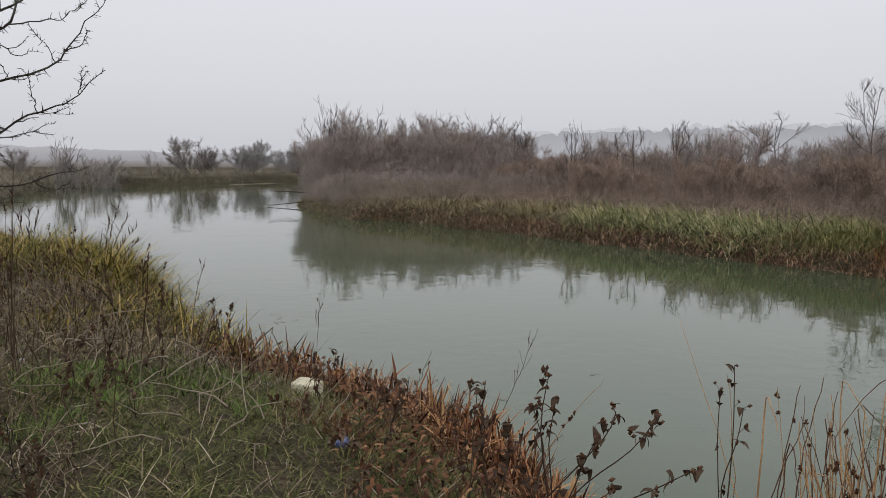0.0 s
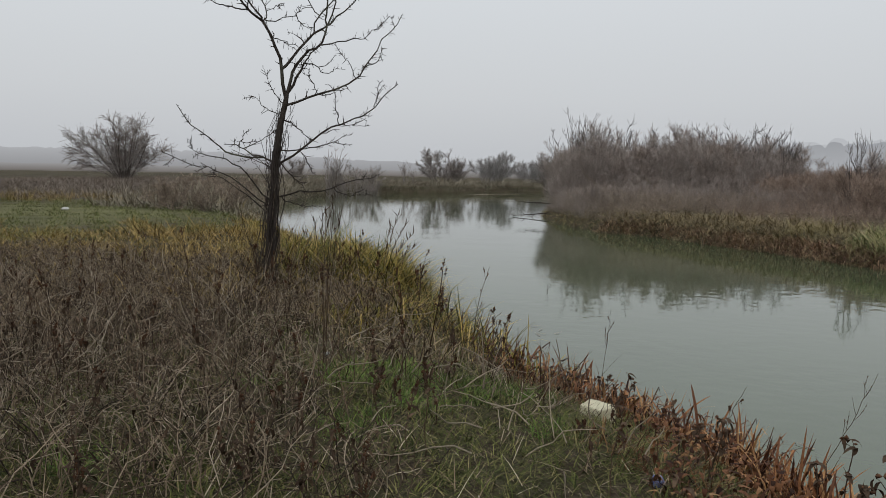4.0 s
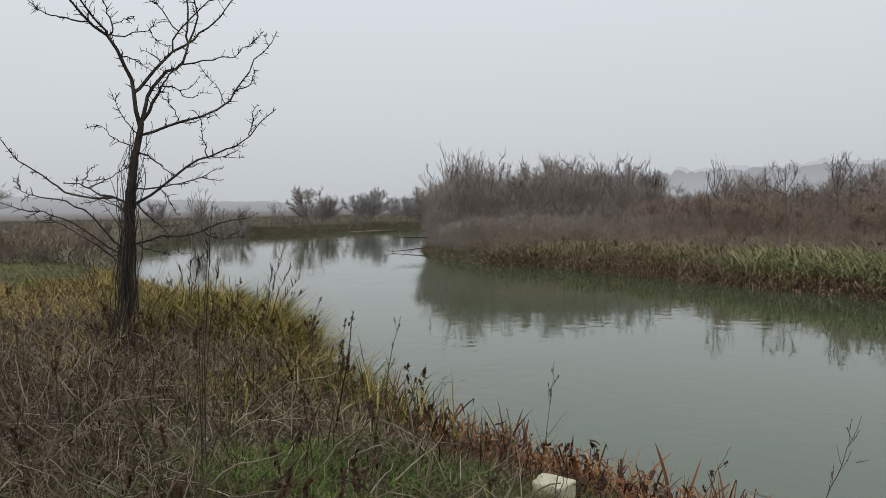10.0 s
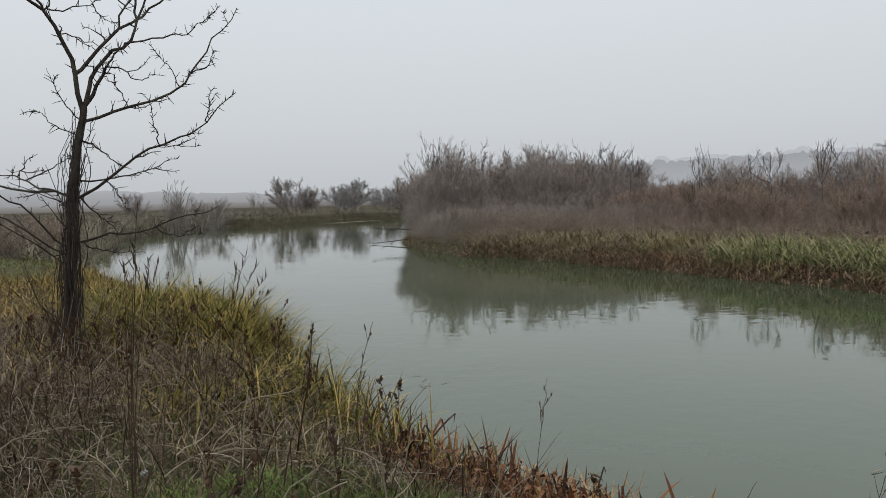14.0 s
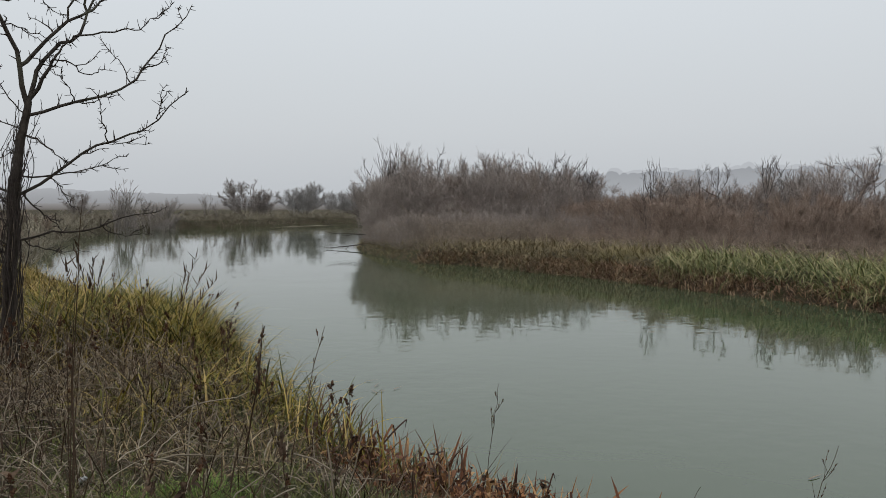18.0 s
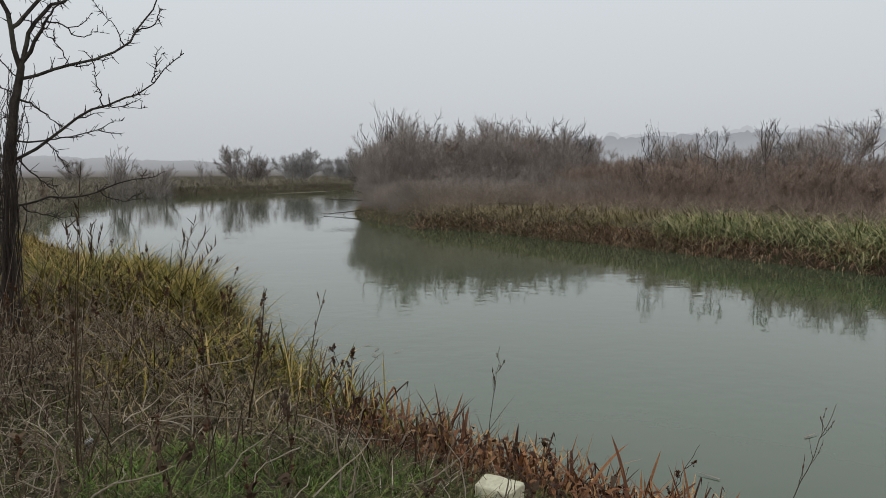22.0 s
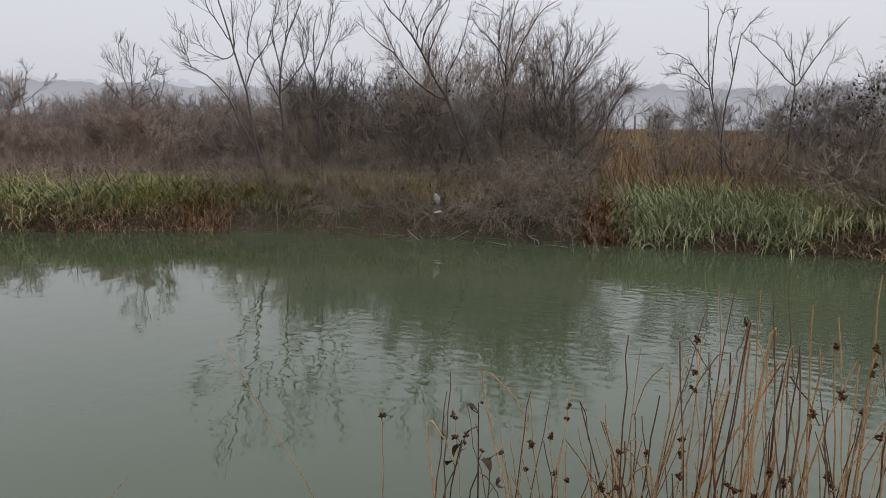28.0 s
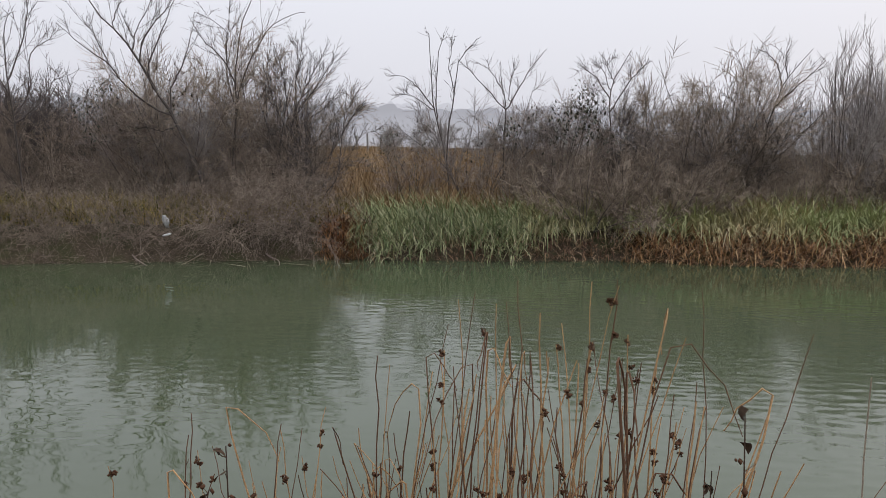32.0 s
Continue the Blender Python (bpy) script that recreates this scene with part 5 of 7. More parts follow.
tufts("reeds", "tangled rust-brown dead reeds at the end of the bank", 120, 0, None, None, (0.4, 0.85), (0.02, 0.036), (0.2, 1.2), (0.6, 2.2), M_STALK, 4, 0.4, None, "reeds", along_shore(SR, 9000, -13, -1.5, -0.2, 0.75, lambda x, y, d: ripple(x, y, 0.7, 2.2) - (y + 3.0) * 0.35 > -0.3))
tufts("rough_grass", "dull tan grass between the reeds and the shrubs", 126, 12000, (15.5, 20, -14, 2.4), lambda x, y, d: (d > 1.3) & (d < 3.2), (0.5, 1.0), (0.014, 0.024), (0.05, 0.5), (0.3, 1.3), M_ORANGE, 3)
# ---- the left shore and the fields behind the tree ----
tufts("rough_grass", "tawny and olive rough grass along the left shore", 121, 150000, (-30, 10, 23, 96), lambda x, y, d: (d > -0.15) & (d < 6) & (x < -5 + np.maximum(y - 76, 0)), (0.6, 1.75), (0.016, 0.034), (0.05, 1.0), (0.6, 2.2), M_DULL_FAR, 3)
tufts("field_weeds", "dull brown dead weeds over the field", 122, 130000, (-50, -9, 22, 84), lambda x, y, d: (d > 2.2) & ~((((x + 16) * 0.133) ** 2 + ((y - 19) * 0.125) ** 2) < 1.25), (0.25, 0.8), (0.010, 0.024), (0.1, 1.1), (0.3, 1.4), M_FIELD, 2)
far_kw = dict(height=3.4, girth=2.2, stems=15, side=9, twigs=7, tip=0.009, up=0.05, lean=0.6, base_r=0.03)
ob = shrub("field_shrub", "large rounded leafless bush in the misty field", "shrub", "shrubs beyond the left shore", 130, (M_TREE_TWIG, M_TWIG_GREY), height=3.3, girth=1.6, stems=30, side=12, twigs=9, tip=0.0055, up=0.0, lean=0.62, base_r=0.03, even=0.75)
lay(ob, [(-46.0, 70.5)], R, 2.25, 2.3)
ob = shrub("field_shrub", "pale leafless shrub in the mist", "shrub", "shrubs beyond the left shore", 131, (M_TWIG_GREY, M_TWIG_GREY), **far_kw)
lay(ob, [(-17.85, 64.6)], R, 1.2, 1.25)
lay(copy_thing(ob, Matrix()), [(-13.1, 87.0)], R, 1.35, 1.4)
lay(copy_thing(ob, Matrix()), [(-11.2, 87.4), (-12.0, 87.6), (-31, 84)], R, 0.8, 0.95)
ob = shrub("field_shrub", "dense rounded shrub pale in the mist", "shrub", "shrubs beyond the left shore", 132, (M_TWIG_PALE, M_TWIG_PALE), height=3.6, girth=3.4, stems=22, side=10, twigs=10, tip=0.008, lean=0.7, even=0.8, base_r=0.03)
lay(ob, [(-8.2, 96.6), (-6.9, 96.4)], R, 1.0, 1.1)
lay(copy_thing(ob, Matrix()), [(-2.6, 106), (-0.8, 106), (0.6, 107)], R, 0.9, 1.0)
ob = shrub("bank_shrub", "low brown twiggy scrub beside the inlet", "shrub", "scrub beside the inlet", 136, (M_TREE_TWIG, M_BANK_BROWN), height=1.35, girth=1.8, stems=8, side=14, twigs=11, tip=0.004, up=0.02, lean=0.6, base_r=0.012)
lay(ob, spots_in(R, 20, (-22, -9.5, 22.5, 46), lambda x, y, d: 0.4 < d < 4.5 and x < -9.5 - (y - 22) * 0.05, 1.3), R, 0.75, 1.15)
# Thin pale lump laid on the water to imitate a line of sky glare.
far_glare = part("glare_strip", lump(np.random.default_rng(139), (4.6, 0.5, 0.02), 6, 24, 0.25), M_PALE_STEM)
far_glare.matrix_basis = Matrix.LocRotScale((-5.2, 77.0, 0.012), Euler((0, 0, 0.95)), None)
tagged(far_glare, "pale strip on the far water in place of a bright glare line", "floating mat")
ob = shrub("slender_shrub", "thin pale leafless saplings in the mist", "shrub", "shrubs beyond the left shore", 133, (M_TWIG_GREY, M_TWIG_GREY), height=3.6, girth=1.0, stems=5, side=6, twigs=4, tip=0.008, up=0.25, lean=0.16, base_r=0.03)
lay(ob, [(-19.0, 59.0), (-18.5, 59.4)], R, 1.1, 1.2)
lay(copy_thing(ob, Matrix()), [(-15.8, 77.4), (-14.7, 77.6)], R, 0.7, 0.8)

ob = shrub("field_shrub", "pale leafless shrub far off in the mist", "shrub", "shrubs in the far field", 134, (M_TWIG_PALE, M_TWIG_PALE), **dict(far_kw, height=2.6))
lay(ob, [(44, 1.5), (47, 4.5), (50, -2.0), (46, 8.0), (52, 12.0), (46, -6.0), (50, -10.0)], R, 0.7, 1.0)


tufts("short_grass", "short olive grass of the mown meadow", 127, 75000, (-24, -8, 11, 27), lambda x, y, d: (d > 0.5) & ((((x + 16) * 0.133) ** 2 + ((y - 19) * 0.125) ** 2) < 1.5 + 0.3 * ripple(x, y, 1.3, 0.5)), (0.04, 0.13), (0.012, 0.026), (0.1, 1.0), (0.2, 1.2), M_MEADOW, 2)
tufts("rough_grass", "tan rough grass along the field's edge", 128, 16000, (-26, -4, 13, 30), lambda x, y, d: (d > 0.1) & ((((x + 16) * 0.133) ** 2 + ((y - 19) * 0.125) ** 2) > 1.1 + 0.4 * ripple(x, y, 1.3, 0.5)), (0.25, 0.65), (0.012, 0.024), (0.1, 0.9), (0.3, 1.5), M_STRAW, 3)
tufts("rough_grass", "low tan rough grass between the tree and the meadow", 130, 26000, (-17, -3.5, 8.0, 17), lambda x, y, d: (d > 0.5) & (y > 9.0 - np.clip(x + 8, -6, 0) * 0.1) & ((((x + 16) * 0.133) ** 2 + ((y - 19) * 0.125) ** 2) > 0.9 + 0.4 * ripple(x, y, 1.3, 0.5)), (0.15, 0.4), (0.010, 0.022), (0.2, 1.1), (0.4, 1.8), M_STRAW, 3, 0.2)


def fence_post(x, y, top):
    z = float(ground_height(np.array([x]), np.array([y]))[0])
    g = tubes(np.array([[[0, 0, -0.1], [0.02, 0, 0.5], [0.03, 0.02, top - z - 0.05], [0.03, 0.02, top - z]]]), np.array([[0.07, 0.065, 0.06, 0.02]]), 7)
    ob = part("fence_post", g, M_POST, smooth=True)
    ob.location = (x, y, z)
    return tagged(ob, "grey weathered wooden post in the misty field", "post", "posts in the far field")


for x, y, top in ((42.3, 6.0, 3.0), (42.4, 5.4, 3.15), (42.5, 4.6, 3.1), (42.5, 4.1, 2.9)):
    fence_post(x, y, top)
# ---- the thorn tree on the near bank ----
TREE = np.array([-3.15, 6.9, 0.0])
TREE_U = np.array([0.926, 0.378, 0.0])
TREE_D = np.array([-0.378, 0.926, 0.0])


def thorn_tree():
    r = np.random.default_rng(7)
    z0 = float(ground_height(TREE[:1], TREE[1:2])[0])
    ob = thing("thorn_tree", (TREE[0], TREE[1], 0), "leafless dark thorny tree with a vine-wrapped trunk", "tree")
    drawn, P, RR, limb_obs = [], [], [], []
    trunk = stood_up(drawn_limb(drawn, r, [(-0.08, z0 - 0.15), (-0.08, 0.95), (-0.05, 1.35), (0.0, 1.98), (0.03, 2.36), (0.06, 2.68), (0.1, 2.93), (0.15, 3.18), (0.17, 3.36)], 0.0, 22, 0.008), TREE_U, TREE_D)
    rad = np.interp(np.linspace(0, 1, 22), [0, 0.12, 0.35, 0.55, 0.8, 1], [0.082, 0.064, 0.052, 0.044, 0.036, 0.026])
    V, Q, T = tubes(trunk[None], rad[None], 12)
    V += (np.sin(V[:, 2:3] * 23 + V[:, :1] * 60) * 0.006) * unit(r.normal(size=V.shape))
    part("trunk", (V, Q, T), M_BARK, ob, smooth=True)

    def limb(radius, bow, *points):
        P.append(stood_up(drawn_limb(drawn, r, points, bow, 14, 0.007), TREE_U, TREE_D))
        RR.append(np.linspace(1, 0.2, 14) * radius * 0.68 + 0.0008)
        limb_obs.append(part("limb", tubes(P[-1][None], RR[-1][None], 7), M_BARK, ob, smooth=True))

    limb(0.034, -0.3, (0.13, 3.29), (0.11, 3.62), (0.05, 3.86), (-0.07, 4.15), (-0.29, 4.3), (-0.43, 4.49), (-0.63, 4.73), (-0.82, 4.95))
    limb(0.012, 0.3, (-0.29, 4.3), (-0.46, 4.32), (-0.58, 4.35), (-0.7, 4.41), (-0.8, 4.5), (-0.95, 4.64))
    limb(0.017, -0.5, (-0.1, 4.2), (-0.25, 4.37), (-0.39, 4.58), (-0.47, 4.74), (-0.61, 4.93))
    limb(0.011, -0.2, (-0.4, 4.56), (-0.34, 4.69), (-0.27, 4.81), (-0.17, 4.98))
    limb(0.012, 0.35, (-0.07, 4.2), (-0.06, 4.32), (-0.11, 4.47), (-0.14, 4.62), (-0.15, 4.77), (-0.11, 4.93))
    limb(0.007, 0.4, (-0.14, 4.62), (-0.25, 4.71), (-0.33, 4.78))
    limb(0.007, 0.2, (-0.06, 4.32), (0.05, 4.41), (0.1, 4.41))
    limb(0.01, 0.25, (-0.07, 4.19), (0.06, 4.22), (0.19, 4.28), (0.3, 4.33), (0.38, 4.44))
    limb(0.007, 0.45, (0.3, 4.32), (0.34, 4.27), (0.45, 4.23), (0.53, 4.27))
    limb(0.03, 0.3, (0.17, 3.32), (0.24, 3.57), (0.26, 3.66), (0.42, 3.89), (0.56, 3.95), (0.63, 4.06), (0.68, 4.21), (0.75, 4.39), (0.8, 4.61), (0.75, 4.84), (0.71, 5.08))
    limb(0.028, -0.2, (0.2, 3.36), (0.33, 3.63), (0.42, 3.77), (0.55, 3.92))
    limb(0.027, 0.45, (0.11, 3.65), (0.18, 3.71), (0.3, 3.88), (0.45, 4.03), (0.52, 4.13), (0.71, 4.24), (0.8, 4.35), (0.92, 4.45), (1.09, 4.66), (1.24, 4.85), (1.47, 5.13))
    limb(0.017, -0.15, (0.67, 4.25), (0.68, 4.56), (0.67, 4.92), (0.66, 5.09))
    limb(0.013, -0.3, (0.5, 4.16), (0.56, 4.32), (0.71, 4.48), (0.8, 4.57), (0.97, 4.71), (1.18, 4.74), (1.33, 4.82), (1.49, 4.92), (1.63, 5.05))
    limb(0.009, 0.3, (0.56, 4.34), (0.42, 4.56), (0.3, 4.69), (0.23, 4.85), (0.18, 4.94))
    limb(0.012, -0.35, (0.55, 3.93), (0.76, 3.97), (0.97, 4.0), (1.08, 4.01), (1.19, 4.1), (1.3, 4.19))
    limb(0.01, 0.35, (0.39, 3.71), (0.5, 3.72), (0.6, 3.64), (0.73, 3.64), (0.78, 3.7), (0.94, 3.71))
    limb(0.022, 0.35, (0.18, 3.2), (0.36, 3.28), (0.56, 3.36), (0.84, 3.46), (1.06, 3.62), (1.18, 3.77), (1.32, 3.94), (1.41, 4.13), (1.58, 4.31), (1.7, 4.5))
    limb(0.011, 0.5, (1.15, 3.74), (1.33, 3.83), (1.42, 3.96), (1.48, 4.09))
    limb(0.008, 0.1, (1.04, 3.62), (0.99, 3.74), (0.92, 3.85), (0.87, 3.91))
    limb(0.009, -0.2, (0.56, 3.36), (0.71, 3.36), (0.84, 3.45))
    limb(0.007, -0.2, (0.55, 3.35), (0.51, 3.49), (0.42, 3.58), (0.35, 3.6))
    limb(0.021, -0.3, (0.11, 2.44), (0.31, 2.63), (0.46, 2.77), (0.64, 2.9), (0.81, 2.99), (1.04, 3.07), (1.12, 3.11), (1.27, 3.22), (1.42, 3.41), (1.52, 3.49))
    limb(0.009, -0.3, (0.81, 2.99), (0.76, 3.2), (0.73, 3.31))
    limb(0.008, -0.4, (1.24, 3.21), (1.26, 3.35), (1.31, 3.45))
    limb(0.008, -0.1, (0.82, 2.99), (0.97, 2.97), (1.18, 2.97))
    limb(0.012, 0.3, (0.13, 2.64), (0.33, 2.66), (0.46, 2.7), (0.73, 2.76), (0.9, 2.85), (1.02, 2.88))
    limb(0.014, -0.25, (0.19, 3.01), (0.31, 2.91), (0.46, 2.78))
    limb(0.007, 0.35, (0.33, 2.65), (0.42, 2.54), (0.49, 2.41))
    limb(0.015, -0.3, (0.08, 2.03), (0.22, 2.11), (0.41, 2.13), (0.67, 2.16), (0.86, 2.25), (1.07, 2.3), (1.2, 2.31), (1.29, 2.37))
    limb(0.008, -0.35, (0.76, 2.16), (0.91, 2.1), (1.12, 2.12))
    limb(0.011, 0.2, (0.14, 2.42), (0.28, 2.29), (0.38, 2.18), (0.4, 2.09))
    limb(0.009, 0.3, (0.1, 2.03), (0.28, 1.97), (0.43, 1.93), (0.65, 1.92))
    limb(0.018, 0.3, (0.03, 2.46), (-0.13, 2.57), (-0.27, 2.58), (-0.38, 2.68), (-0.5, 2.71), (-0.59, 2.71))
    limb(0.009, 0.2, (-0.42, 2.69), (-0.36, 2.82), (-0.3, 2.92))
    limb(0.016, 0.25, (-0.11, 2.56), (-0.47, 2.57), (-0.61, 2.65), (-0.74, 2.77), (-0.88, 2.86), (-1.0, 2.95), (-1.09, 3.06), (-1.17, 3.19))
    limb(0.01, 0.15, (-0.36, 2.66), (-0.18, 2.75), (-0.04, 2.84), (0.06, 2.91))
    limb(0.014, -0.2, (-0.08, 2.0), (-0.19, 2.17), (-0.33, 2.37), (-0.47, 2.48), (-0.58, 2.53), (-0.77, 2.56), (-0.86, 2.58), (-0.95, 2.64), (-0.95, 2.8))
    limb(0.012, -0.35, (-0.08, 1.92), (-0.3, 2.12), (-0.47, 2.28), (-0.66, 2.38), (-0.8, 2.41), (-0.99, 2.46), (-1.2, 2.55), (-1.29, 2.64))
    limb(0.009, 0.1, (-0.09, 1.89), (-0.3, 2.06), (-0.53, 2.23), (-0.64, 2.3), (-0.74, 2.33), (-0.88, 2.3))
    limb(0.008, 0.15, (0.12, 3.07), (-0.09, 3.17), (-0.19, 3.27), (-0.26, 3.34))
    limb(0.008, -0.15, (0.1, 3.23), (0.02, 3.36), (-0.06, 3.51), (-0.12, 3.66))
    limb(0.008, 0.1, (0.04, 4.0), (0.16, 3.97), (0.3, 3.93), (0.46, 3.89))
    for j in range(len(P)):
        size = float(np.linalg.norm(P[j][-1] - P[j][0]))
        n = 2 if size > 0.7 else 1
        P1, R1 = offshoots(r, P[j][None], RR[j][None], n, 0.25, 0.9, (0.12, 0.34), (0.5, 1.1), 0.06, 0.22, 7, 0.5, 0.0024)
        for q in range(n):
            P3, R3 = offshoots(r, P1[q:q + 1], R1[q:q + 1], 7, 0.1, 0.98, (0.03, 0.09), (0.8, 1.4), 0.03, 0.06, 3, 0.6, 0.0019)
            part("twig", join(tubes(P1[q:q + 1], R1[q:q + 1], 4), tubes(P3, R3, 3)), M_TWIG_DARK, limb_obs[j])
        n = max(4, int(size * 20))
        P4, R4 = offshoots(r, P[j][None], RR[j][None], n, 0.1, 0.99, (0.035, 0.13), (0.75, 1.45), 0.03, 0.10, 4, 0.4, 0.0021)
        tagged(part("spur_growth", tubes(P4, R4, 3), M_TWIG_DARK, limb_obs[j]), kind="stuff")
    S1, SR1 = offshoots(r, trunk[None], rad[None], 15, 0.12, 0.6, (0.4, 0.95), (0.4, 1.0), 0.05, 0.14, 9, 0.10, 0.0022)
    for j in range(len(S1)):
        S3, SR3 = offshoots(r, S1[j:j + 1], SR1[j:j + 1], 7, 0.1, 0.98, (0.03, 0.10), (0.8, 1.5), 0.0, 0.05, 3, 0.5, 0.0018)
        part("shoot", join(tubes(S1[j:j + 1], SR1[j:j + 1], 4), tubes(S3, SR3, 3)), M_TWIG_DARK, ob)
    vines = []
    for j in range(36):
        n = 26
        s = np.linspace(0.02, r.uniform(0.45, 0.98), n)
        c = np.stack([np.interp(s * 21, np.arange(22), trunk[:, i]) for i in range(3)], -1)
        rr = np.interp(s * 21, np.arange(22), rad) + r.uniform(0.01, 0.12) * np.abs(np.sin(s * r.uniform(4, 11) + j))
        a = s * r.uniform(-5, 5) + r.uniform(0, 6.28)
        vines.append(c + np.stack([np.cos(a) * rr, np.sin(a) * rr, np.zeros(n)], -1) + r.normal(size=(n, 3)) * 0.008)
    vines = np.stack(vines)
    part("vine", tubes(vines, np.linspace(1, 0.4, 26)[None] * r.uniform(0.003, 0.0085, 36)[:, None], 4), M_TWIG_DARK, ob, "thin dark woody vine")
    # a skirt of dead shoots round the foot
    b = np.stack([r.normal(0, 0.14, 70), r.normal(0, 0.14, 70), np.full(70, z0 - 0.02)], -1)
    d = unit(np.stack([r.normal(0, 0.3, 70), r.normal(0, 0.3, 70), np.ones(70)], -1))
    tagged(part("basal_growth", tubes(paths(r, b, d, r.uniform(0.4, 1.5, 70), 0.02, 0.12, 5), np.linspace(1, 0.3, 5)[None] * np.full((70, 1), 0.004), 3), M_WEED, ob, "thin dead shoots at the foot"), kind="stuff")
    return ob


thorn_tree()


# ---- grasses of the near bank ----
def low_headland(x, y):
    """The grass stands lower away from the crown of the headland and over towards the meadow."""
    return np.interp(x, [-9, -6, -4.2, -3.2], [0.5, 0.55, 0.62, 1.0]) + np.interp(y, [4.5, 6.5], [0.35, 0.0]) * (x < -3.2)


def patch(x, y, s, seed):
    return ripple(x, y, s, seed)


def green_spot(x, y):
    """Where the fresh grass grows thickest on the bank."""
    return sum(np.exp(-((x - a) ** 2 + (y - b) ** 2) / c) for a, b, c in ((-1.15, 3.6, 0.14), (-0.9, 3.95, 0.12), (-0.4, 3.35, 0.2), (-0.9, 2.6, 0.12), (-2.15, 1.7, 0.06), (-1.9, 3.25, 0.1), (0.1, 3.7, 0.1), (0.35, 2.75, 0.05)))


def off_stone(x, y):
    """Keeps the plants off the stone block and the trodden spot before it."""
    return ((x - 0.67) / 0.24) ** 2 + ((y - 3.33) / 0.28) ** 2 > 1


def rust_strip(x, y, d):
    return (d > -0.28) & (d < 0.40 + 0.12 * patch(x, y, 4, 0.6)) & (y < 5.6 + 0.3 * patch(x, y, 3, 1)) & off_stone(x, y)


tufts("rusty_reeds", "dense rust-brown dead reeds along the water's edge", 201, 58000, (-0.2, 4.0, -7.0, 6.2), rust_strip, (0.25, 0.60), (0.006, 0.015), (0.0, 0.9), (0.3, 2.0), M_REED_RUST, 7, 0.5, None, "reeds", taper=3.0, fold=(1.0, 2.4))
tufts("rusty_reeds", "broad folded rust-brown reed leaves at the water's edge", 215, 19000, (-0.2, 4.0, -7.0, 6.2), rust_strip, (0.28, 0.62), (0.013, 0.025), (0.0, 0.5), (0.1, 1.0), M_REED_RUST, 8, 0.75, None, "reeds", taper=9.0, fold=(1.6, 2.6))
tufts("rusty_reeds", "upright fringe of rust-brown dead reeds at the water", 218, 11000, (0.1, 2.2, 1.6, 5.2), lambda x, y, d: (d > -0.3) & (d < 0.18 + 0.1 * patch(x, y, 5, 0.4)), (0.38, 0.66), (0.010, 0.020), (0.0, 0.35), (0.1, 1.0), M_REED_RUST, 8, 0.6, None, "reeds", taper=7.0, fold=(1.4, 2.5))
tufts("sedge", "olive and yellow sedge along the water's edge", 202, 27000, (-9, 1.0, 4.8, 21), lambda x, y, d: (d > -0.3) & (d < 1.5 + 0.5 * patch(x, y, 1.7, 4)) & (y > 5.2 + 0.3 * patch(x, y, 3, 2)), (0.45, 0.9), (0.011, 0.021), (0.1, 0.9), (0.8, 2.5), M_SEDGE, 5, 0.3, grow=low_headland)
tufts("sedge", "upright green sedge leaves standing at the edge", 203, 520, (-1.0, 0.9, 4.4, 6.6), lambda x, y, d: (d > -0.25) & (d < 0.6) & (patch(x, y, 2.2, 0.3) > -0.3), (0.35, 0.68), (0.009, 0.017), (0.0, 0.6), (0.1, 1.2), M_SEDGE, 6, 0.4, taper=4.0)
tufts("sedge", "dark brown dead sedge leaves standing at the edge", 217, 420, (-1.0, 1.0, 4.2, 6.4), lambda x, y, d: (d > -0.25) & (d < 0.5), (0.3, 0.6), (0.010, 0.019), (0.0, 0.5), (0.0, 0.9), M_STALK_DARK, 6, 0.4, taper=5.0)
tufts("long_grass", "tall olive grass crowning the headland", 211, 15000, (-6, -1.2, 7.6, 13), lambda x, y, d: (d > 0.0) & (d < 2.4) & (np.abs(x + 2.7) < 1.5 - 0.3 * np.abs(y - 9.8)), (0.7, 1.1), (0.012, 0.022), (0.0, 0.5), (0.9, 2.2), M_SEDGE, 5, 0.25)
tufts("long_grass", "tawny drooping grass on the near slope", 212, 26000, (-8.5, 0.4, 2.6, 9), lambda x, y, d: (d > 0.9) & (d < 7) & (patch(x, y, 1.3, 2.4) + (y - 5.3) * 0.7 + np.clip(-x - 2, 0, 3) * 0.4 > 0), (0.25, 0.55), (0.006, 0.012), (0.3, 1.2), (0.6, 2.4), M_TAN, 5, 0.3, grow=low_headland)
tufts("pale_stems", "bleached arching grass stems", 213, 7500, (-8, 0.9, 1.8, 7.5), lambda x, y, d: (d > 0.7) & (d < 7) & (green_spot(x, y) < 0.5) & ~((x > -1.2) & (y < 3.6)), (0.2, 0.5), (0.005, 0.011), (0.2, 1.1), (0.9, 2.8), M_PALE_STEM, 6, 0.25)
tufts("long_grass", "tawny and yellow long grass around the tree", 204, 30000, (-16, 0, 5.5, 19), lambda x, y, d: (d > 0.7) & (d < 9) & (y > 5.9 + 0.5 * patch(x, y, 1.2, 0.7) + np.maximum(-x - 4, 0) * 0.25) & (y < 11.0 + np.clip(x + 6, 0, 5) * 2.0 + 0.6 * patch(x, y, 0.8, 3)), (0.4, 0.8), (0.011, 0.021), (0.2, 1.1), (0.6, 2.2), M_STRAW, 4, 0.3, grow=low_headland)
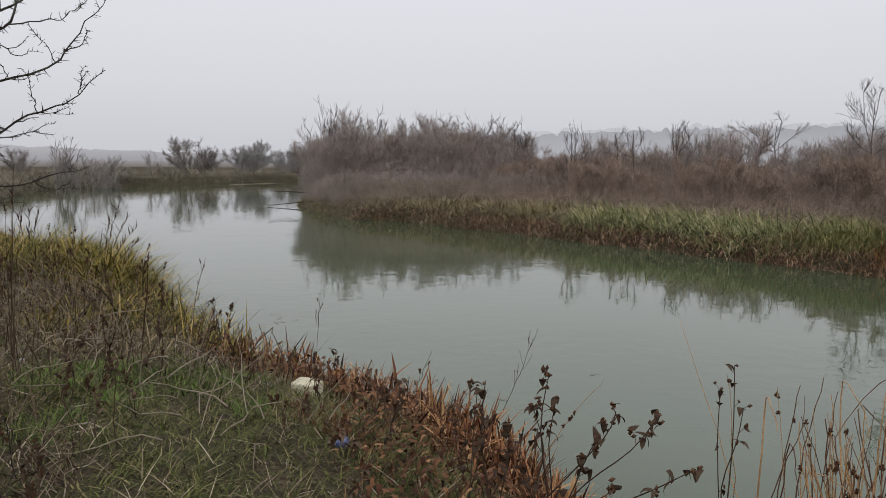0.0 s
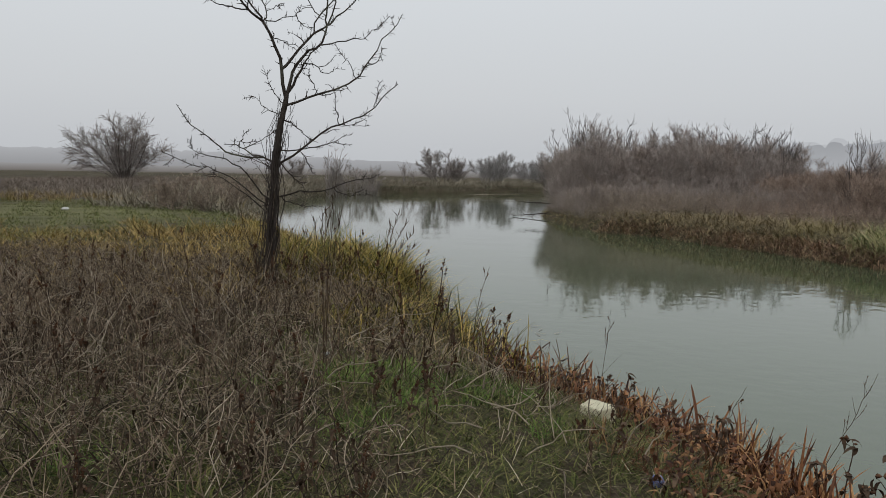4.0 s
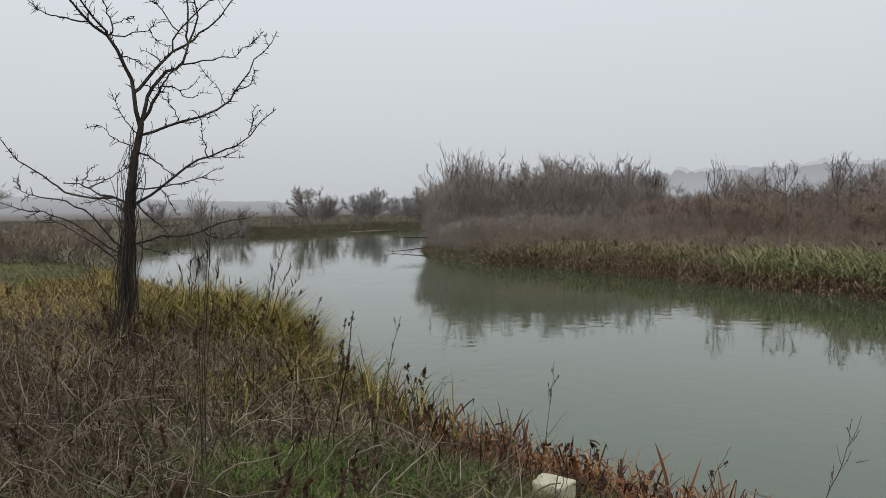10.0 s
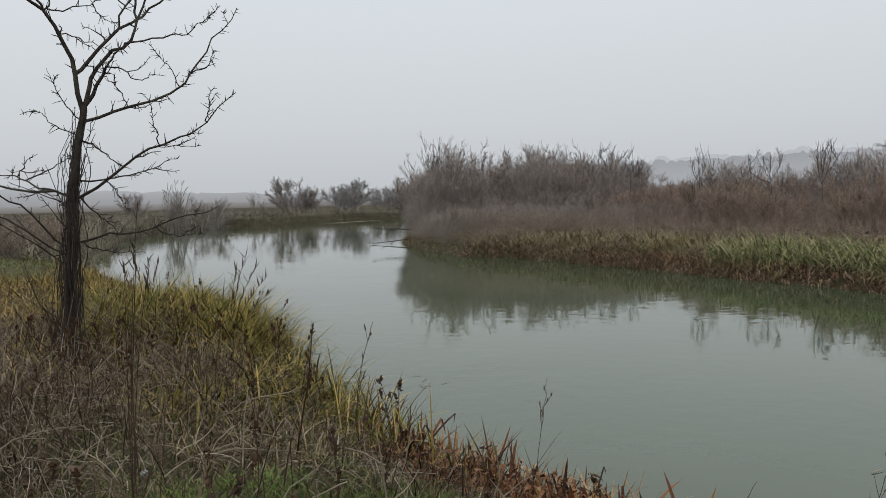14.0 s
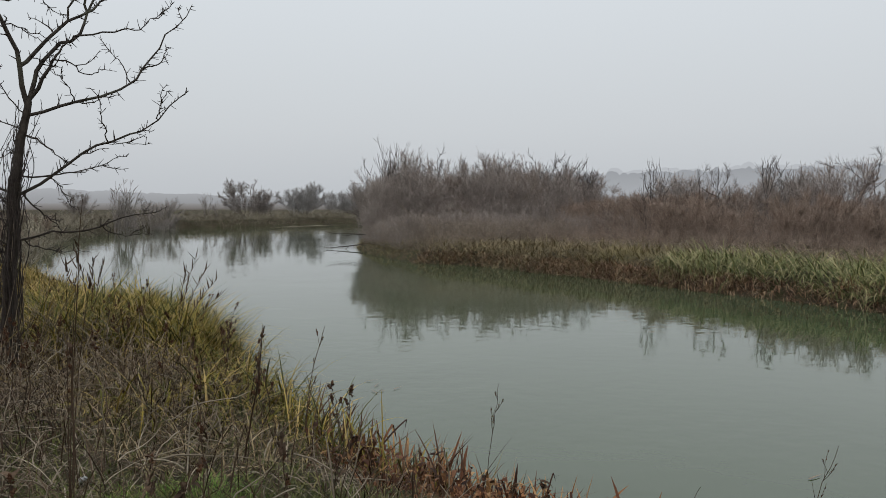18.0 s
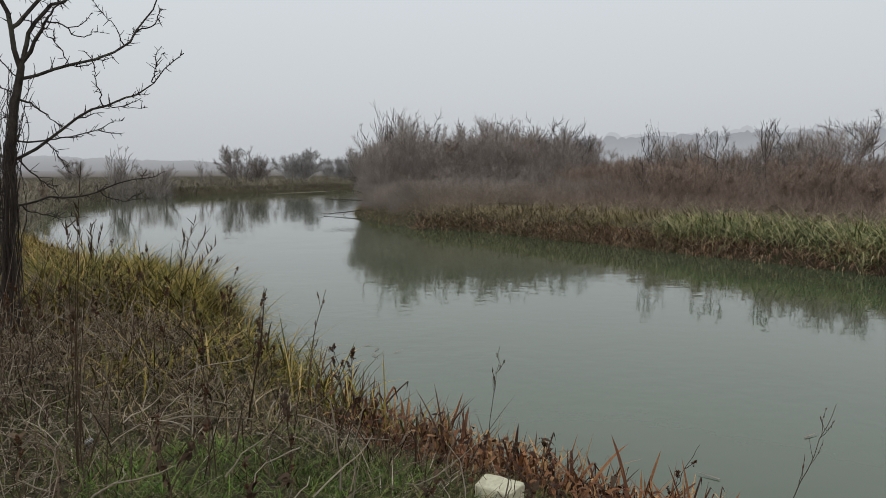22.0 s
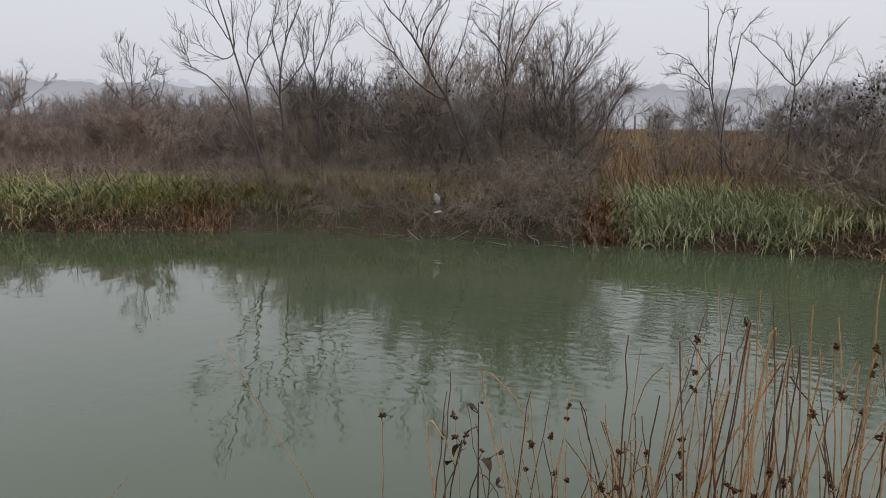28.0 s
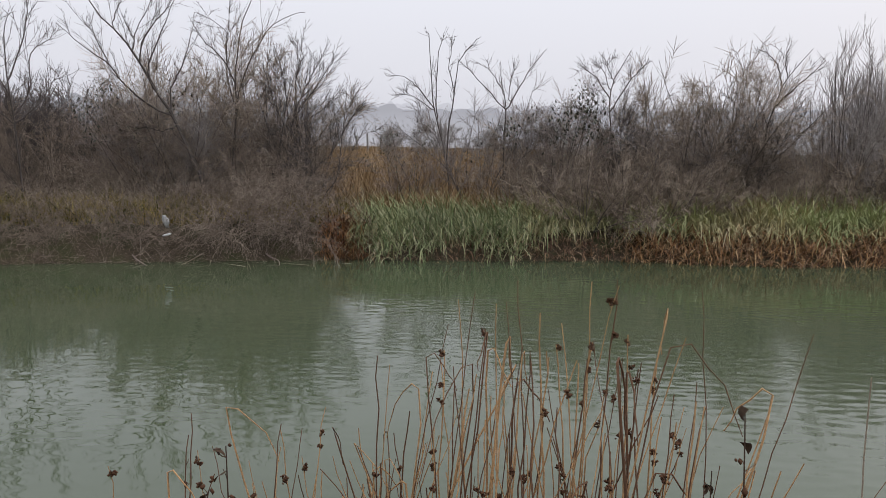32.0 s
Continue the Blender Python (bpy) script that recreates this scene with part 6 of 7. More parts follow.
tufts("long_grass", "greenish long grass around the tree", 205, 12000, (-16, 0, 5.5, 19), lambda x, y, d: (d > 0.7) & (d < 9) & (y > 6.6 + np.maximum(-x - 4, 0) * 0.25) & (y < 11.0 + np.clip(x + 6, 0, 5) * 2.0) & (patch(x, y, 0.9, 2.2) > 0.2), (0.4, 0.8), (0.011, 0.021), (0.2, 1.1), (0.6, 2.2), M_SEDGE, 4, 0.3, grow=low_headland)
tufts("short_grass", "short green grass in patches on the bank", 206, 125000, (-5, 3.4, -7.0, 6.0), lambda x, y, d: (d > 0.35) & (patch(x, y, 1.5, 0.9) + 0.35 * patch(x, y, 5, 1.4) + 1.5 * green_spot(x, y) > -0.55), (0.05, 0.15), (0.006, 0.012), (0.1, 1.0), (0.3, 1.6), M_GRASS, 3)
tufts("short_grass", "lush bright green grass tufts on the bank", 209, 40000, (-3, 1.2, 1.0, 4.8), lambda x, y, d: (d > 0.5) & (green_spot(x, y) > 0.62 + 0.2 * patch(x, y, 6, 2)), (0.07, 0.18), (0.004, 0.008), (0.1, 1.0), (0.3, 1.8), M_LUSH, 3)
tufts("matted_grass", "flattened straw-coloured dead grass on the bank", 207, 56000, (-7, 3.4, -7.0, 7.5), lambda x, y, d: d > 0.3, (0.08, 0.3), (0.004, 0.009), (0.7, 1.4), (0.1, 0.6), M_WEED, 3, 0.1)
tufts("matted_grass", "dark russet dead grass mat beside the reeds", 208, 34000, (-0.6, 2.4, -3.4, 5.0), lambda x, y, d: (d > 0.25) & (d < 1.0 + np.clip(2.9 - y, 0, 1.0) * 0.5 + 0.25 * patch(x, y, 3, 3)) & off_stone(x, y), (0.08, 0.26), (0.004, 0.010), (0.3, 1.4), (0.2, 1.2), M_RUSSET, 3, 0.3)
tufts("matted_grass", "flattened olive and straw grass matted over the bank", 216, 42000, (-3.2, 1.7, 0.0, 4.0), lambda x, y, d: d > 0.55, (0.09, 0.26), (0.004, 0.009), (0.9, 1.45), (0.1, 0.5), M_MAT, 3, 0.15)

tufts("dead_stems", "thin dark dead stems among the grass", 214, 5500, (-7, 0.9, 2.6, 9), lambda x, y, d: (d > 0.3) & (d < 6) & ~((x > -1.0) & (y < 3.4)), (0.25, 0.7), (0.004, 0.009), (0.0, 0.8), (0.2, 1.8), M_WEED_LEAF, 4, 0.3)


def weed_bed():
    r = np.random.default_rng(210)
    p = scatter(r, 11500, (-9.5, 0.6, 0.6, 9.5), lambda x, y, d: (d > 1.15) & (patch(x, y, 1.1, 0.2) + patch(x, y, 3.0, 1.2) * 0.5 + np.clip((-x - 0.9), -1, 2) * 0.9 + (y > 4.8) * 0.2 - np.clip(y - 5.2, 0, 2) * np.clip(3.2 + x * 0.6, 0, 1) * 0.9 - green_spot(x, y) * 2.4 > 0.25))
    n = len(p)
    az, el = r.uniform(0, 6.28, n), np.minimum(np.abs(r.normal(0.25, 0.62, n)), 1.45)
    d = np.stack([np.cos(az) * np.sin(el), np.sin(az) * np.sin(el), np.cos(el)], -1)
    P = paths(r, p, d, r.uniform(0.2, 0.62, n) * np.clip(low_headland(p[:, 0], p[:, 1]) + 0.15, 0, 1), -0.08, 0.3, 6)
    Rr = np.linspace(1, 0.4, 6)[None] * r.uniform(0.002, 0.0056, n)[:, None]
    P1, R1 = offshoots(r, P, Rr, 3, 0.2, 1.0, (0.08, 0.28), (0.4, 1.2), 0.02, 0.24, 4, 0.6, 0.0011)
    tagged(part("dead_weeds", join(tubes(P, Rr, 3), tubes(P1, R1, 3)), M_WEED), "grey-brown dead weed stems standing in a tangle", "weeds", kind="stuff")
    tips = P1[r.random(len(P1)) < 0.3]
    q = np.concatenate([tips[:, 2], tips[:, 1]])
    k = len(q)
    g = blades(r, q, r.uniform(0.025, 0.08, k), r.uniform(0.008, 0.022, k), r.uniform(0.2, 2.4, k), r.uniform(0.2, 1.8, k), 2)
    tagged(part("withered_leaves", g, M_WEED_LEAF), "shrivelled dark brown leaves on the dead weeds", "weeds", kind="stuff")
    # pale broken stems lying across
    p = scatter(r, 800, (-7, 1.2, 2.0, 8), lambda x, y, d: d > 1.3)
    n = len(p)
    az, el = r.uniform(0, 6.28, n), np.abs(r.normal(1.0, 0.4, n))
    d = np.stack([np.cos(az) * np.sin(el), np.sin(az) * np.sin(el), np.cos(el)], -1)
    p[:, 2] += r.uniform(0.05, 0.3, n)
    P = paths(r, p, d, r.uniform(0.2, 0.6, n), -0.05, 0.2, 6)
    tagged(part("broken_stems", tubes(P, np.linspace(1, 0.5, 6)[None] * r.uniform(0.0025, 0.006, n)[:, None], 4), M_PALE_STEM), "pale broken stems lying over the weeds", "weeds", kind="stuff")

    p = scatter(r, 5200, (-0.4, 2.4, -0.8, 4.6), lambda x, y, d: (d > 0.0) & (d < 1.0 + np.clip(2.9 - y, 0, 1.0) * 0.4) & off_stone(x, y))
    p[:, 2] += r.uniform(0.02, 0.3, len(p))
    k = len(p)
    g = blades(r, p, r.uniform(0.03, 0.08, k), r.uniform(0.015, 0.035, k), r.uniform(0.3, 2.4, k), r.uniform(0.4, 2.0, k), 3)
    tagged(part("withered_leaves", g, M_RUSSET), "dark red-brown withered leaves among the dead reeds", "weeds", kind="stuff")


weed_bed()


# ---- single plants ----
def seed_stalk(name, label, category, at, top, seed, radius=0.004, heads=0, head=(0.008, 0.014), head_from=0.45, arms=0, arm=(0.06, 0.2), bow=0.05, mat=None, group="", leaves=0, leaf=(0.04, 0.08), curl=0.0, spike=0.45):
    """A dead stalk from at to top with side arms, dark seed heads and withered leaves."""
    r = np.random.default_rng(seed)
    ob = thing(name, at, label, category, group)
    a, b = np.zeros(3), np.array(top, float) - np.array(at, float)
    side = np.array([r.normal(), r.normal(), 0]) * bow
    mid = [a, a + (b - a) * 0.35 + side, a + (b - a) * 0.7 + side * 0.8, b]
    if curl:
        out = unit(np.array([r.normal(), r.normal(), 0.0]))
        mid += [b + out * curl * 0.6 - np.array([0, 0, curl * 0.25]), b + out * curl - np.array([0, 0, curl])]
    path = smooth_path(mid, 14)
    path[1:-1] += r.normal(size=(12, 3)) * 0.004
    P, Rr = path[None], np.linspace(1, 0.35, 14)[None] * radius
    part("stem", tubes(P, Rr, 6), mat or M_STALK, ob, smooth=True)
    P1, R1, holders = P, Rr, [ob]
    if arms:
        P1, R1 = offshoots(r, P, Rr, arms, head_from, 0.98, arm, (0.3, 0.9), 0.2, 0.1, 5, 0.55, 0.0008)
        holders = [part("side_stem", tubes(P1[q:q + 1], R1[q:q + 1], 4), mat or M_STALK, ob, smooth=True) for q in range(arms)]
    for q in range(heads):
        i = q % len(P1)
        lo = r.uniform(0.3, 0.8) if arms else r.uniform(head_from, 0.95)
        t = np.clip(lo + r.uniform(0, spike, 14), 0, 1)
        K = P1.shape[1] - 1
        j = np.minimum((t * K).astype(int), K - 1)
        f = (t * K - j)[:, None]
        c = P1[i, j] * (1 - f) + P1[i, j + 1] * f + r.normal(size=(14, 3)) * head[0] * 0.7
        tagged(part("seed_head", specks(r, c, r.uniform(head[0] * 0.4, head[1] * 0.6, 14), 1.8), M_SEED, holders[i]), kind="stuff")
    if leaves:
        i = r.integers(0, len(P1), leaves)
        j = r.integers(0, P1.shape[1], leaves)
        g = blades(r, P1[i, j], r.uniform(*leaf, leaves), r.uniform(leaf[0] * 0.35, leaf[1] * 0.45, leaves), r.uniform(0.3, 2.4, leaves), r.uniform(0.5, 2.0, leaves), 4)
        part("leaves", g, M_WEED_LEAF, ob, "shrivelled dark brown leaves")
    return ob


def bulrushes():
    r = np.random.default_rng(301)
    n = 0
    while n < 262:
        outer = n % 34 == 0
        x, y = (r.uniform(3.0, 3.6), r.uniform(1.2, 1.6)) if outer else (r.uniform(2.2, 3.35), r.uniform(-0.75, 1.2))
        if not outer and not (0.55 - 0.30 * x - (0.3 if n % 9 == 0 else 0.0) < y < 1.224 * x - 2.80 + (0.25 if n % 15 == 0 else 0.0)):
            continue
        z = max(float(ground_height(np.array([x]), np.array([y]))[0]), -0.12) - 0.03
        ln = r.normal(0, 0.12 if r.random() < 0.75 else 0.3, 2)
        tall = y + 2 * ln[1] < 1.055 * (x + ln[0]) - 2.72
        top = r.uniform(1.0, 1.4) if outer or not tall or r.random() < 0.45 else r.uniform(1.4, 1.98 if r.random() < 0.4 else 1.7)
        if not outer and y + 2 * ln[1] > 1.224 * (x + ln[0]) - 2.72:
            continue
        kind = r.random()
        seed_stalk("bulrush", ("tan dead bulrush stalk with clustered brown seed heads", "bare tan bulrush stalk bleached at the tip", "bent brown bulrush stalk folded over near its top")[0 if kind < 0.27 else (1 if kind < 0.86 else 2)],
                   "bulrush", (x, y, z), (x + ln[0], y + ln[1] * 2, top), 3000 + n, r.uniform(0.0034, 0.0066), heads=int(r.integers(1, 3)) if kind < 0.27 else 0, head=(0.0065, 0.0105),
                   head_from=0.78, arms=2 if kind < 0.27 else 0, arm=(0.02, 0.07), bow=0.04, group="bulrushes at the water's edge", curl=r.uniform(0.1, 0.3) if kind > 0.86 else 0.0, mat=(M_STALK, M_STALK_DARK)[int(r.random() < 0.4)], spike=0.6)
        n += 1
    tufts("bulrush_leaves", "dry tan bulrush leaves at the water's edge", 302, 1100, (2.0, 3.2, -0.8, 1.6), lambda x, y, d: (d > -0.9) & (y < 1.224 * x - 2.85) & (y > 0.5 - 0.3 * x), (0.8, 1.4), (0.006, 0.013), (0.0, 0.22), (0.0, 0.5), M_STALK, 5, 0.25, None, "reeds")


bulrushes()
seed_stalk("thin_weed", "tall thin dark stalk standing above the grass", "weed", on_ground(-1.38, 3.55), (-1.25, 3.40, 2.42), 401, 0.004, 0, (0.008, 0.013), 0.66, 3, (0.04, 0.1), 0.03, M_WEED_LEAF)
seed_stalk("dock", "dark gnarled dead stalk leaning over the water's edge", "weed", on_ground(-0.75, 4.55), (-0.52, 3.95, 1.73), 402, 0.007, 6, (0.006, 0.01), 0.5, 7, (0.06, 0.2), 0.06, M_WEED_LEAF)
seed_stalk("thin_weed", "thin dead weed stem with sparse seeds over the water", "weed", on_ground(0.72, 4.25), (0.80, 3.98, 1.36), 403, 0.0028, 6, (0.003, 0.006), 0.5, 6, (0.08, 0.22), 0.03, M_WEED_LEAF)
seed_stalk("thin_weed", "slanting thin weed stem with tiny seeds over the water", "weed", (2.1, 3.5, 0.1), (2.52, 3.40, 1.12), 404, 0.0034, 6, (0.003, 0.006), 0.45, 7, (0.08, 0.25), 0.04, M_WEED_LEAF)
seed_stalk("thin_weed", "slanting stem with round dark seed balls", "weed", (2.3, 2.75, 0.15), (2.72, 2.55, 0.95), 405, 0.0036, 5, (0.007, 0.012), 0.3, 0, (0, 0), 0.04, M_STALK, spike=0.02)


def leafy_weed(at, ends, seed, n=11, leaf=(0.035, 0.068)):
    """A dead weed whose crooked arms carry clusters of dark shrivelled leaves."""
    r = np.random.default_rng(seed)
    ob = thing("dead_dock", at, "dead weed with dark shrivelled leaf clusters at the water's edge", "weed", "dead weeds at the water's edge")
    root = np.array(at, float)
    first = np.array(ends[0], float) - root
    for q, e in enumerate(ends):
        b = np.array(e, float) - root
        a = first * (0.12 + 0.5 * r.random()) if q else np.zeros(3)
        path = smooth_path([a, a + (b - a) * 0.4 + r.normal(size=3) * 0.02, a + (b - a) * 0.75 + r.normal(size=3) * 0.02, b], 10)
        rad = np.linspace(0.0055 if q == 0 else 0.004, 0.0018, 10)
        arm = part("stem" if q == 0 else "side_stem", tubes(path[None], rad[None], 5), M_WEED_LEAF, ob, smooth=True)
        P1, R1 = offshoots(r, path[None], rad[None], 5, 0.3, 1.0, (0.03, 0.10), (0.5, 1.2), 0.0, 0.15, 4, 0.5, 0.001)
        tip = np.concatenate([P1[:, 3], P1[:, 2], path[-4:]])
        k = r.integers(0, len(tip), n)
        tagged(part("twigs", tubes(P1, R1, 3), M_WEED_LEAF, arm), kind="stuff")
        for c in tip[k]:
            g = blades(r, c[None], r.uniform(*leaf, 1), r.uniform(leaf[0] * 0.6, leaf[1] * 0.6, 1), r.uniform(0.6, 2.6, 1), r.uniform(0.5, 2.4, 1), 4)
            part("leaf", g, M_WEED_LEAF, arm)
        sp = specks(r, tip[r.integers(0, len(tip), n)] + r.normal(size=(n, 3)) * 0.006, r.uniform(0.005, 0.011, n), 1.8)
        tagged(part("seeds", sp, M_SEED, arm), kind="stuff")
    return ob


leafy_weed(on_ground(1.64, 0.73), [(1.67, 0.71, 1.60), (1.70, 0.70, 1.50), (1.62, 0.76, 1.45), (1.93, 0.62, 1.45), (2.07, 0.55, 1.46), (2.04, 0.22, 1.39), (1.86, 0.66, 1.34), (1.84, 0.45, 1.22), (1.60, 0.85, 1.30)], 406)
leafy_weed(on_ground(1.44, 0.72), [(1.42, 0.76, 1.57), (1.50, 0.70, 1.40), (1.36, 0.85, 1.33), (1.52, 0.82, 1.20)], 407)
leafy_weed(on_ground(1.48, 1.35), [(1.52, 1.30, 1.36), (1.60, 1.26, 1.24), (1.42, 1.42, 1.22)], 408, 9)
leafy_weed(on_ground(1.2, 2.3), [(1.25, 2.25, 1.12), (1.32, 2.3, 1.05), (1.15, 2.4, 1.02)], 409, 9)
leafy_weed(on_ground(1.78, 0.2), [(1.85, 0.15, 1.22), (1.98, 0.1, 1.12), (1.7, 0.3, 1.1)], 410, 10)
leafy_weed(on_ground(2.1, -0.5), [(2.15, -0.52, 1.35), (2.28, -0.5, 1.2), (2.05, -0.4, 1.2)], 411, 10)
leafy_weed((2.72, -0.52, 0.0), [(2.72, -0.52, 1.65), (2.78, -0.46, 1.42), (2.68, -0.6, 1.35)], 412, 8)
leafy_weed((2.7, 1.04, -0.1), [(2.7, 1.02, 1.50), (2.66, 1.06, 1.38), (2.74, 0.99, 1.30)], 418, 4, (0.04, 0.07))
seed_stalk("bulrush", "single pale bulrush stalk bleached at the tip", "bulrush", (2.43, -0.67, -0.1), (2.41, -0.69, 1.85), 413, 0.005, mat=M_PALE_STEM)
seed_stalk("thin_weed", "dark crooked twig standing at the water's edge", "weed", (-0.36, 4.99, 0.6), (-0.24, 4.99, 1.54), 414, 0.005, 4, (0.004, 0.008), 0.5, 6, (0.08, 0.22), 0.04, M_WEED_LEAF)
seed_stalk("thin_weed", "thin dark dead weed standing before the stone", "weed", on_ground(0.70, 3.30), (0.74, 3.36, 1.0), 421, 0.003, 4, (0.004, 0.008), 0.4, 4, (0.05, 0.14), 0.03, M_WEED_LEAF, leaves=8, leaf=(0.02, 0.045))
seed_stalk("thin_weed", "thin dark dead weed standing before the stone", "weed", on_ground(0.62, 3.28), (0.68, 3.33, 0.96), 422, 0.003, 3, (0.004, 0.008), 0.4, 3, (0.05, 0.12), 0.03, M_WEED_LEAF, leaves=6, leaf=(0.02, 0.045))
seed_stalk("thin_weed", "small dead weed bending over the water", "weed", on_ground(1.4, 3.22), (1.61, 3.13, 1.05), 415, 0.003, 4, (0.006, 0.01), 0.4, 3, (0.06, 0.14), 0.03, M_WEED_LEAF)


def pod_plant(at, ends, seed, label="fan-shaped dead plant with slender dark seed pods", k=12, size=1.0):
    """A fan of thin stems, each with a feathered row of upright seed pods."""
    r = np.random.default_rng(seed)
    ob = thing("pod_plant", at, label, "weed", "pod plants on the headland")
    root = np.array(at, float)
    for e in ends:
        b = np.array(e, float) - root
        path = smooth_path([np.zeros(3), b * np.array([0.25, 0.25, 0.4]), b * np.array([0.6, 0.6, 0.75]), b], 12)
        arm = part("stem", tubes(path[None], np.linspace(0.005, 0.0016, 12)[None] * size, 5), M_WEED_LEAF, ob, smooth=True)
        t = np.linspace(6 if k > 8 else 9.6, 11, k)
        c = np.stack([np.interp(t, np.arange(12), path[:, i]) for i in range(3)], -1)
        for i in range(k):
            g = blades(r, c[i:i + 1], r.uniform(0.09, 0.15, 1) * size, r.uniform(0.014, 0.02, 1) * size, r.uniform(0.4, 0.9, 1), r.uniform(-0.5, 0.2, 1), 4)
            part("seed_pod", g, M_WEED_LEAF, arm)
    return ob


pod_plant(on_ground(-2.05, 8.25), [(-1.83, 8.3, 1.79), (-1.62, 8.34, 1.52), (-1.72, 8.3, 1.65), (-1.95, 8.3, 1.62), (-1.56, 8.3, 1.36)], 416)
pod_plant(on_ground(-3.2, 8.9), [(-3.15, 8.9, 1.75), (-3.05, 8.95, 1.68), (-3.3, 8.9, 1.66)], 417)
pod_plant(on_ground(-1.42, 3.58), [(-1.31, 3.5, 2.2), (-1.38, 3.54, 2.13), (-1.24, 3.47, 2.1)], 419, "upright dark seed pods on tall thin stems", 6, 0.6)
RW = np.random.default_rng(420)
for q in range(34):
    x, y = RW.uniform(-6, -0.2), RW.uniform(2.2, 8.2)
    if shore_distance(np.array([x]), np.array([y]))[0] < 0.6:
        continue
    b = on_ground(x, y)
    seed_stalk("dock", "dark brown dead dock stalk among the weeds", "weed", b, (x + RW.normal(0, 0.08), y + RW.normal(0, 0.08), b[2] + RW.uniform(0.5, 0.95)), 430 + q, 0.004, int(RW.integers(4, 8)), (0.006, 0.010), 0.45, 4, (0.05, 0.16), 0.04, M_WEED_LEAF, "dead docks on the near bank", leaves=8)


for q in range(44):
    x, y = RW.uniform(-5.5, 0.3), RW.uniform(5.0, 10.5)
    if not 0.3 < shore_distance(np.array([x]), np.array([y]))[0] < 3.0:
        continue
    b = on_ground(x, y)
    seed_stalk("dock", "brown dead dock stalk standing in the sedge", "weed", b, (x + RW.normal(0, 0.1), y + RW.normal(0, 0.1), b[2] + RW.uniform(0.55, 0.85)), 480 + q, 0.0045, int(RW.integers(4, 8)), (0.007, 0.012), 0.4, 5, (0.06, 0.2), 0.05, M_WEED_LEAF, "dead docks in the sedge", leaves=22, leaf=(0.025, 0.055))
for q in range(26):
    x, y = RW.uniform(-1.6, 1.3), RW.uniform(0.6, 3.4)
    if shore_distance(np.array([x]), np.array([y]))[0] < 0.5:
        continue
    b = on_ground(x, y)
    seed_stalk("dock", "short brown dead weed in the bank grass", "weed", b, (x + RW.normal(0, 0.1), y + RW.normal(0, 0.1), b[2] + RW.uniform(0.25, 0.5)), 560 + q, 0.0035, int(RW.integers(3, 6)), (0.006, 0.010), 0.35, 4, (0.04, 0.14), 0.05, M_WEED_LEAF, "small dead weeds on the bank", leaves=10)


for q in range(30):
    x, y = RW.uniform(-4.0, 0.0), RW.uniform(0.9, 4.2)
    b = on_ground(x, y)
    seed_stalk("dock", "dark dead dock with shrivelled leaves among the weeds", "weed", b, (x + RW.normal(0, 0.12), y + RW.normal(0, 0.12), b[2] + RW.uniform(0.35, 0.65)), 600 + q, 0.004, 2, (0.007, 0.012), 0.35, 3, (0.08, 0.22), 0.06, M_WEED_LEAF, "dead docks on the near bank", leaves=26, leaf=(0.03, 0.07))


# ---- loose things ----
def stone_block():
    r = np.random.default_rng(500)
    bm = bmesh.new()
    bmesh.ops.create_cube(bm, size=1.0)
    bmesh.ops.scale(bm, vec=(0.24, 0.135, 0.135), verts=bm.verts)
    for v in bm.verts:
        v.co += Vector(r.normal(0, 0.008, 3))
    bmesh.ops.bevel(bm, geom=bm.edges[:], offset=0.018, segments=3, affect="EDGES", profile=0.6)
    bmesh.ops.subdivide_edges(bm, edges=bm.edges[:], cuts=2, use_grid_fill=True)
    for v in bm.verts:
        v.co += v.co.normalized() * (noise.noise(v.co * 22) * 0.006 + noise.noise(v.co * 60) * 0.002)
    me = bpy.data.meshes.new("stone_block")
    bm.to_mesh(me)
    bm.free()
    me.materials.append(M_STONE)
    for p in me.polygons:
        p.use_smooth = True
    ob = new("stone_block", me)
    x, y = 0.685, 3.46
    ob.matrix_basis = pose(x, y, float(ground_height(np.array([x]), np.array([y]))[0]) + 0.048, 2, -1, -45)
    tagged(ob, "pale cream weathered stone block lying in the grass", "stone block")


stone_block()


def crumpled(name, label, category, at, size, seed, mat, turn=0.0):
    """A small crumpled bag or wrapper."""
    r = np.random.default_rng(seed)
    V, Q, T = lump(r, size, 7, 12, 0.3)
    ob = part(name, (V, Q, T), mat)
    ob.matrix_basis = Matrix.LocRotScale(at, Euler((r.uniform(-0.3, 0.3), r.uniform(-0.3, 0.3), turn)), None)
    return tagged(ob, label, category)


def resting(x, y, up):
    return (x, y, float(ground_height(np.array([x]), np.array([y]))[0]) + up)


wrap = crumpled("wrapper", "crumpled blue and white plastic wrapper in the grass", "litter", resting(0.9, 2.1, 0.03), (0.045, 0.03, 0.032), 501, M_BLUE, 0.6)
scrap = crumpled("wrapper", "small pale plastic scrap in the grass", "litter", resting(-1.57, 4.15, 0.03), (0.026, 0.018, 0.014), 502, M_GREYPL, 1.0)
bag = crumpled("plastic_bag", "torn white plastic bag caught on the far bank", "litter", (14.95, 6.2, 0.80), (0.05, 0.06, 0.13), 503, M_GREYPL, 0.2)
tray = crumpled("plastic_scrap", "flat white plastic scrap on the far bank", "litter", (14.75, 6.1, 0.55), (0.04, 0.10, 0.02), 504, M_WHITE, 0.3)
crumpled("plastic_scrap", "small white scrap on the meadow", "litter", resting(-15.9, 20.2, 0.06), (0.12, 0.07, 0.05), 505, M_WHITE, 0.3)


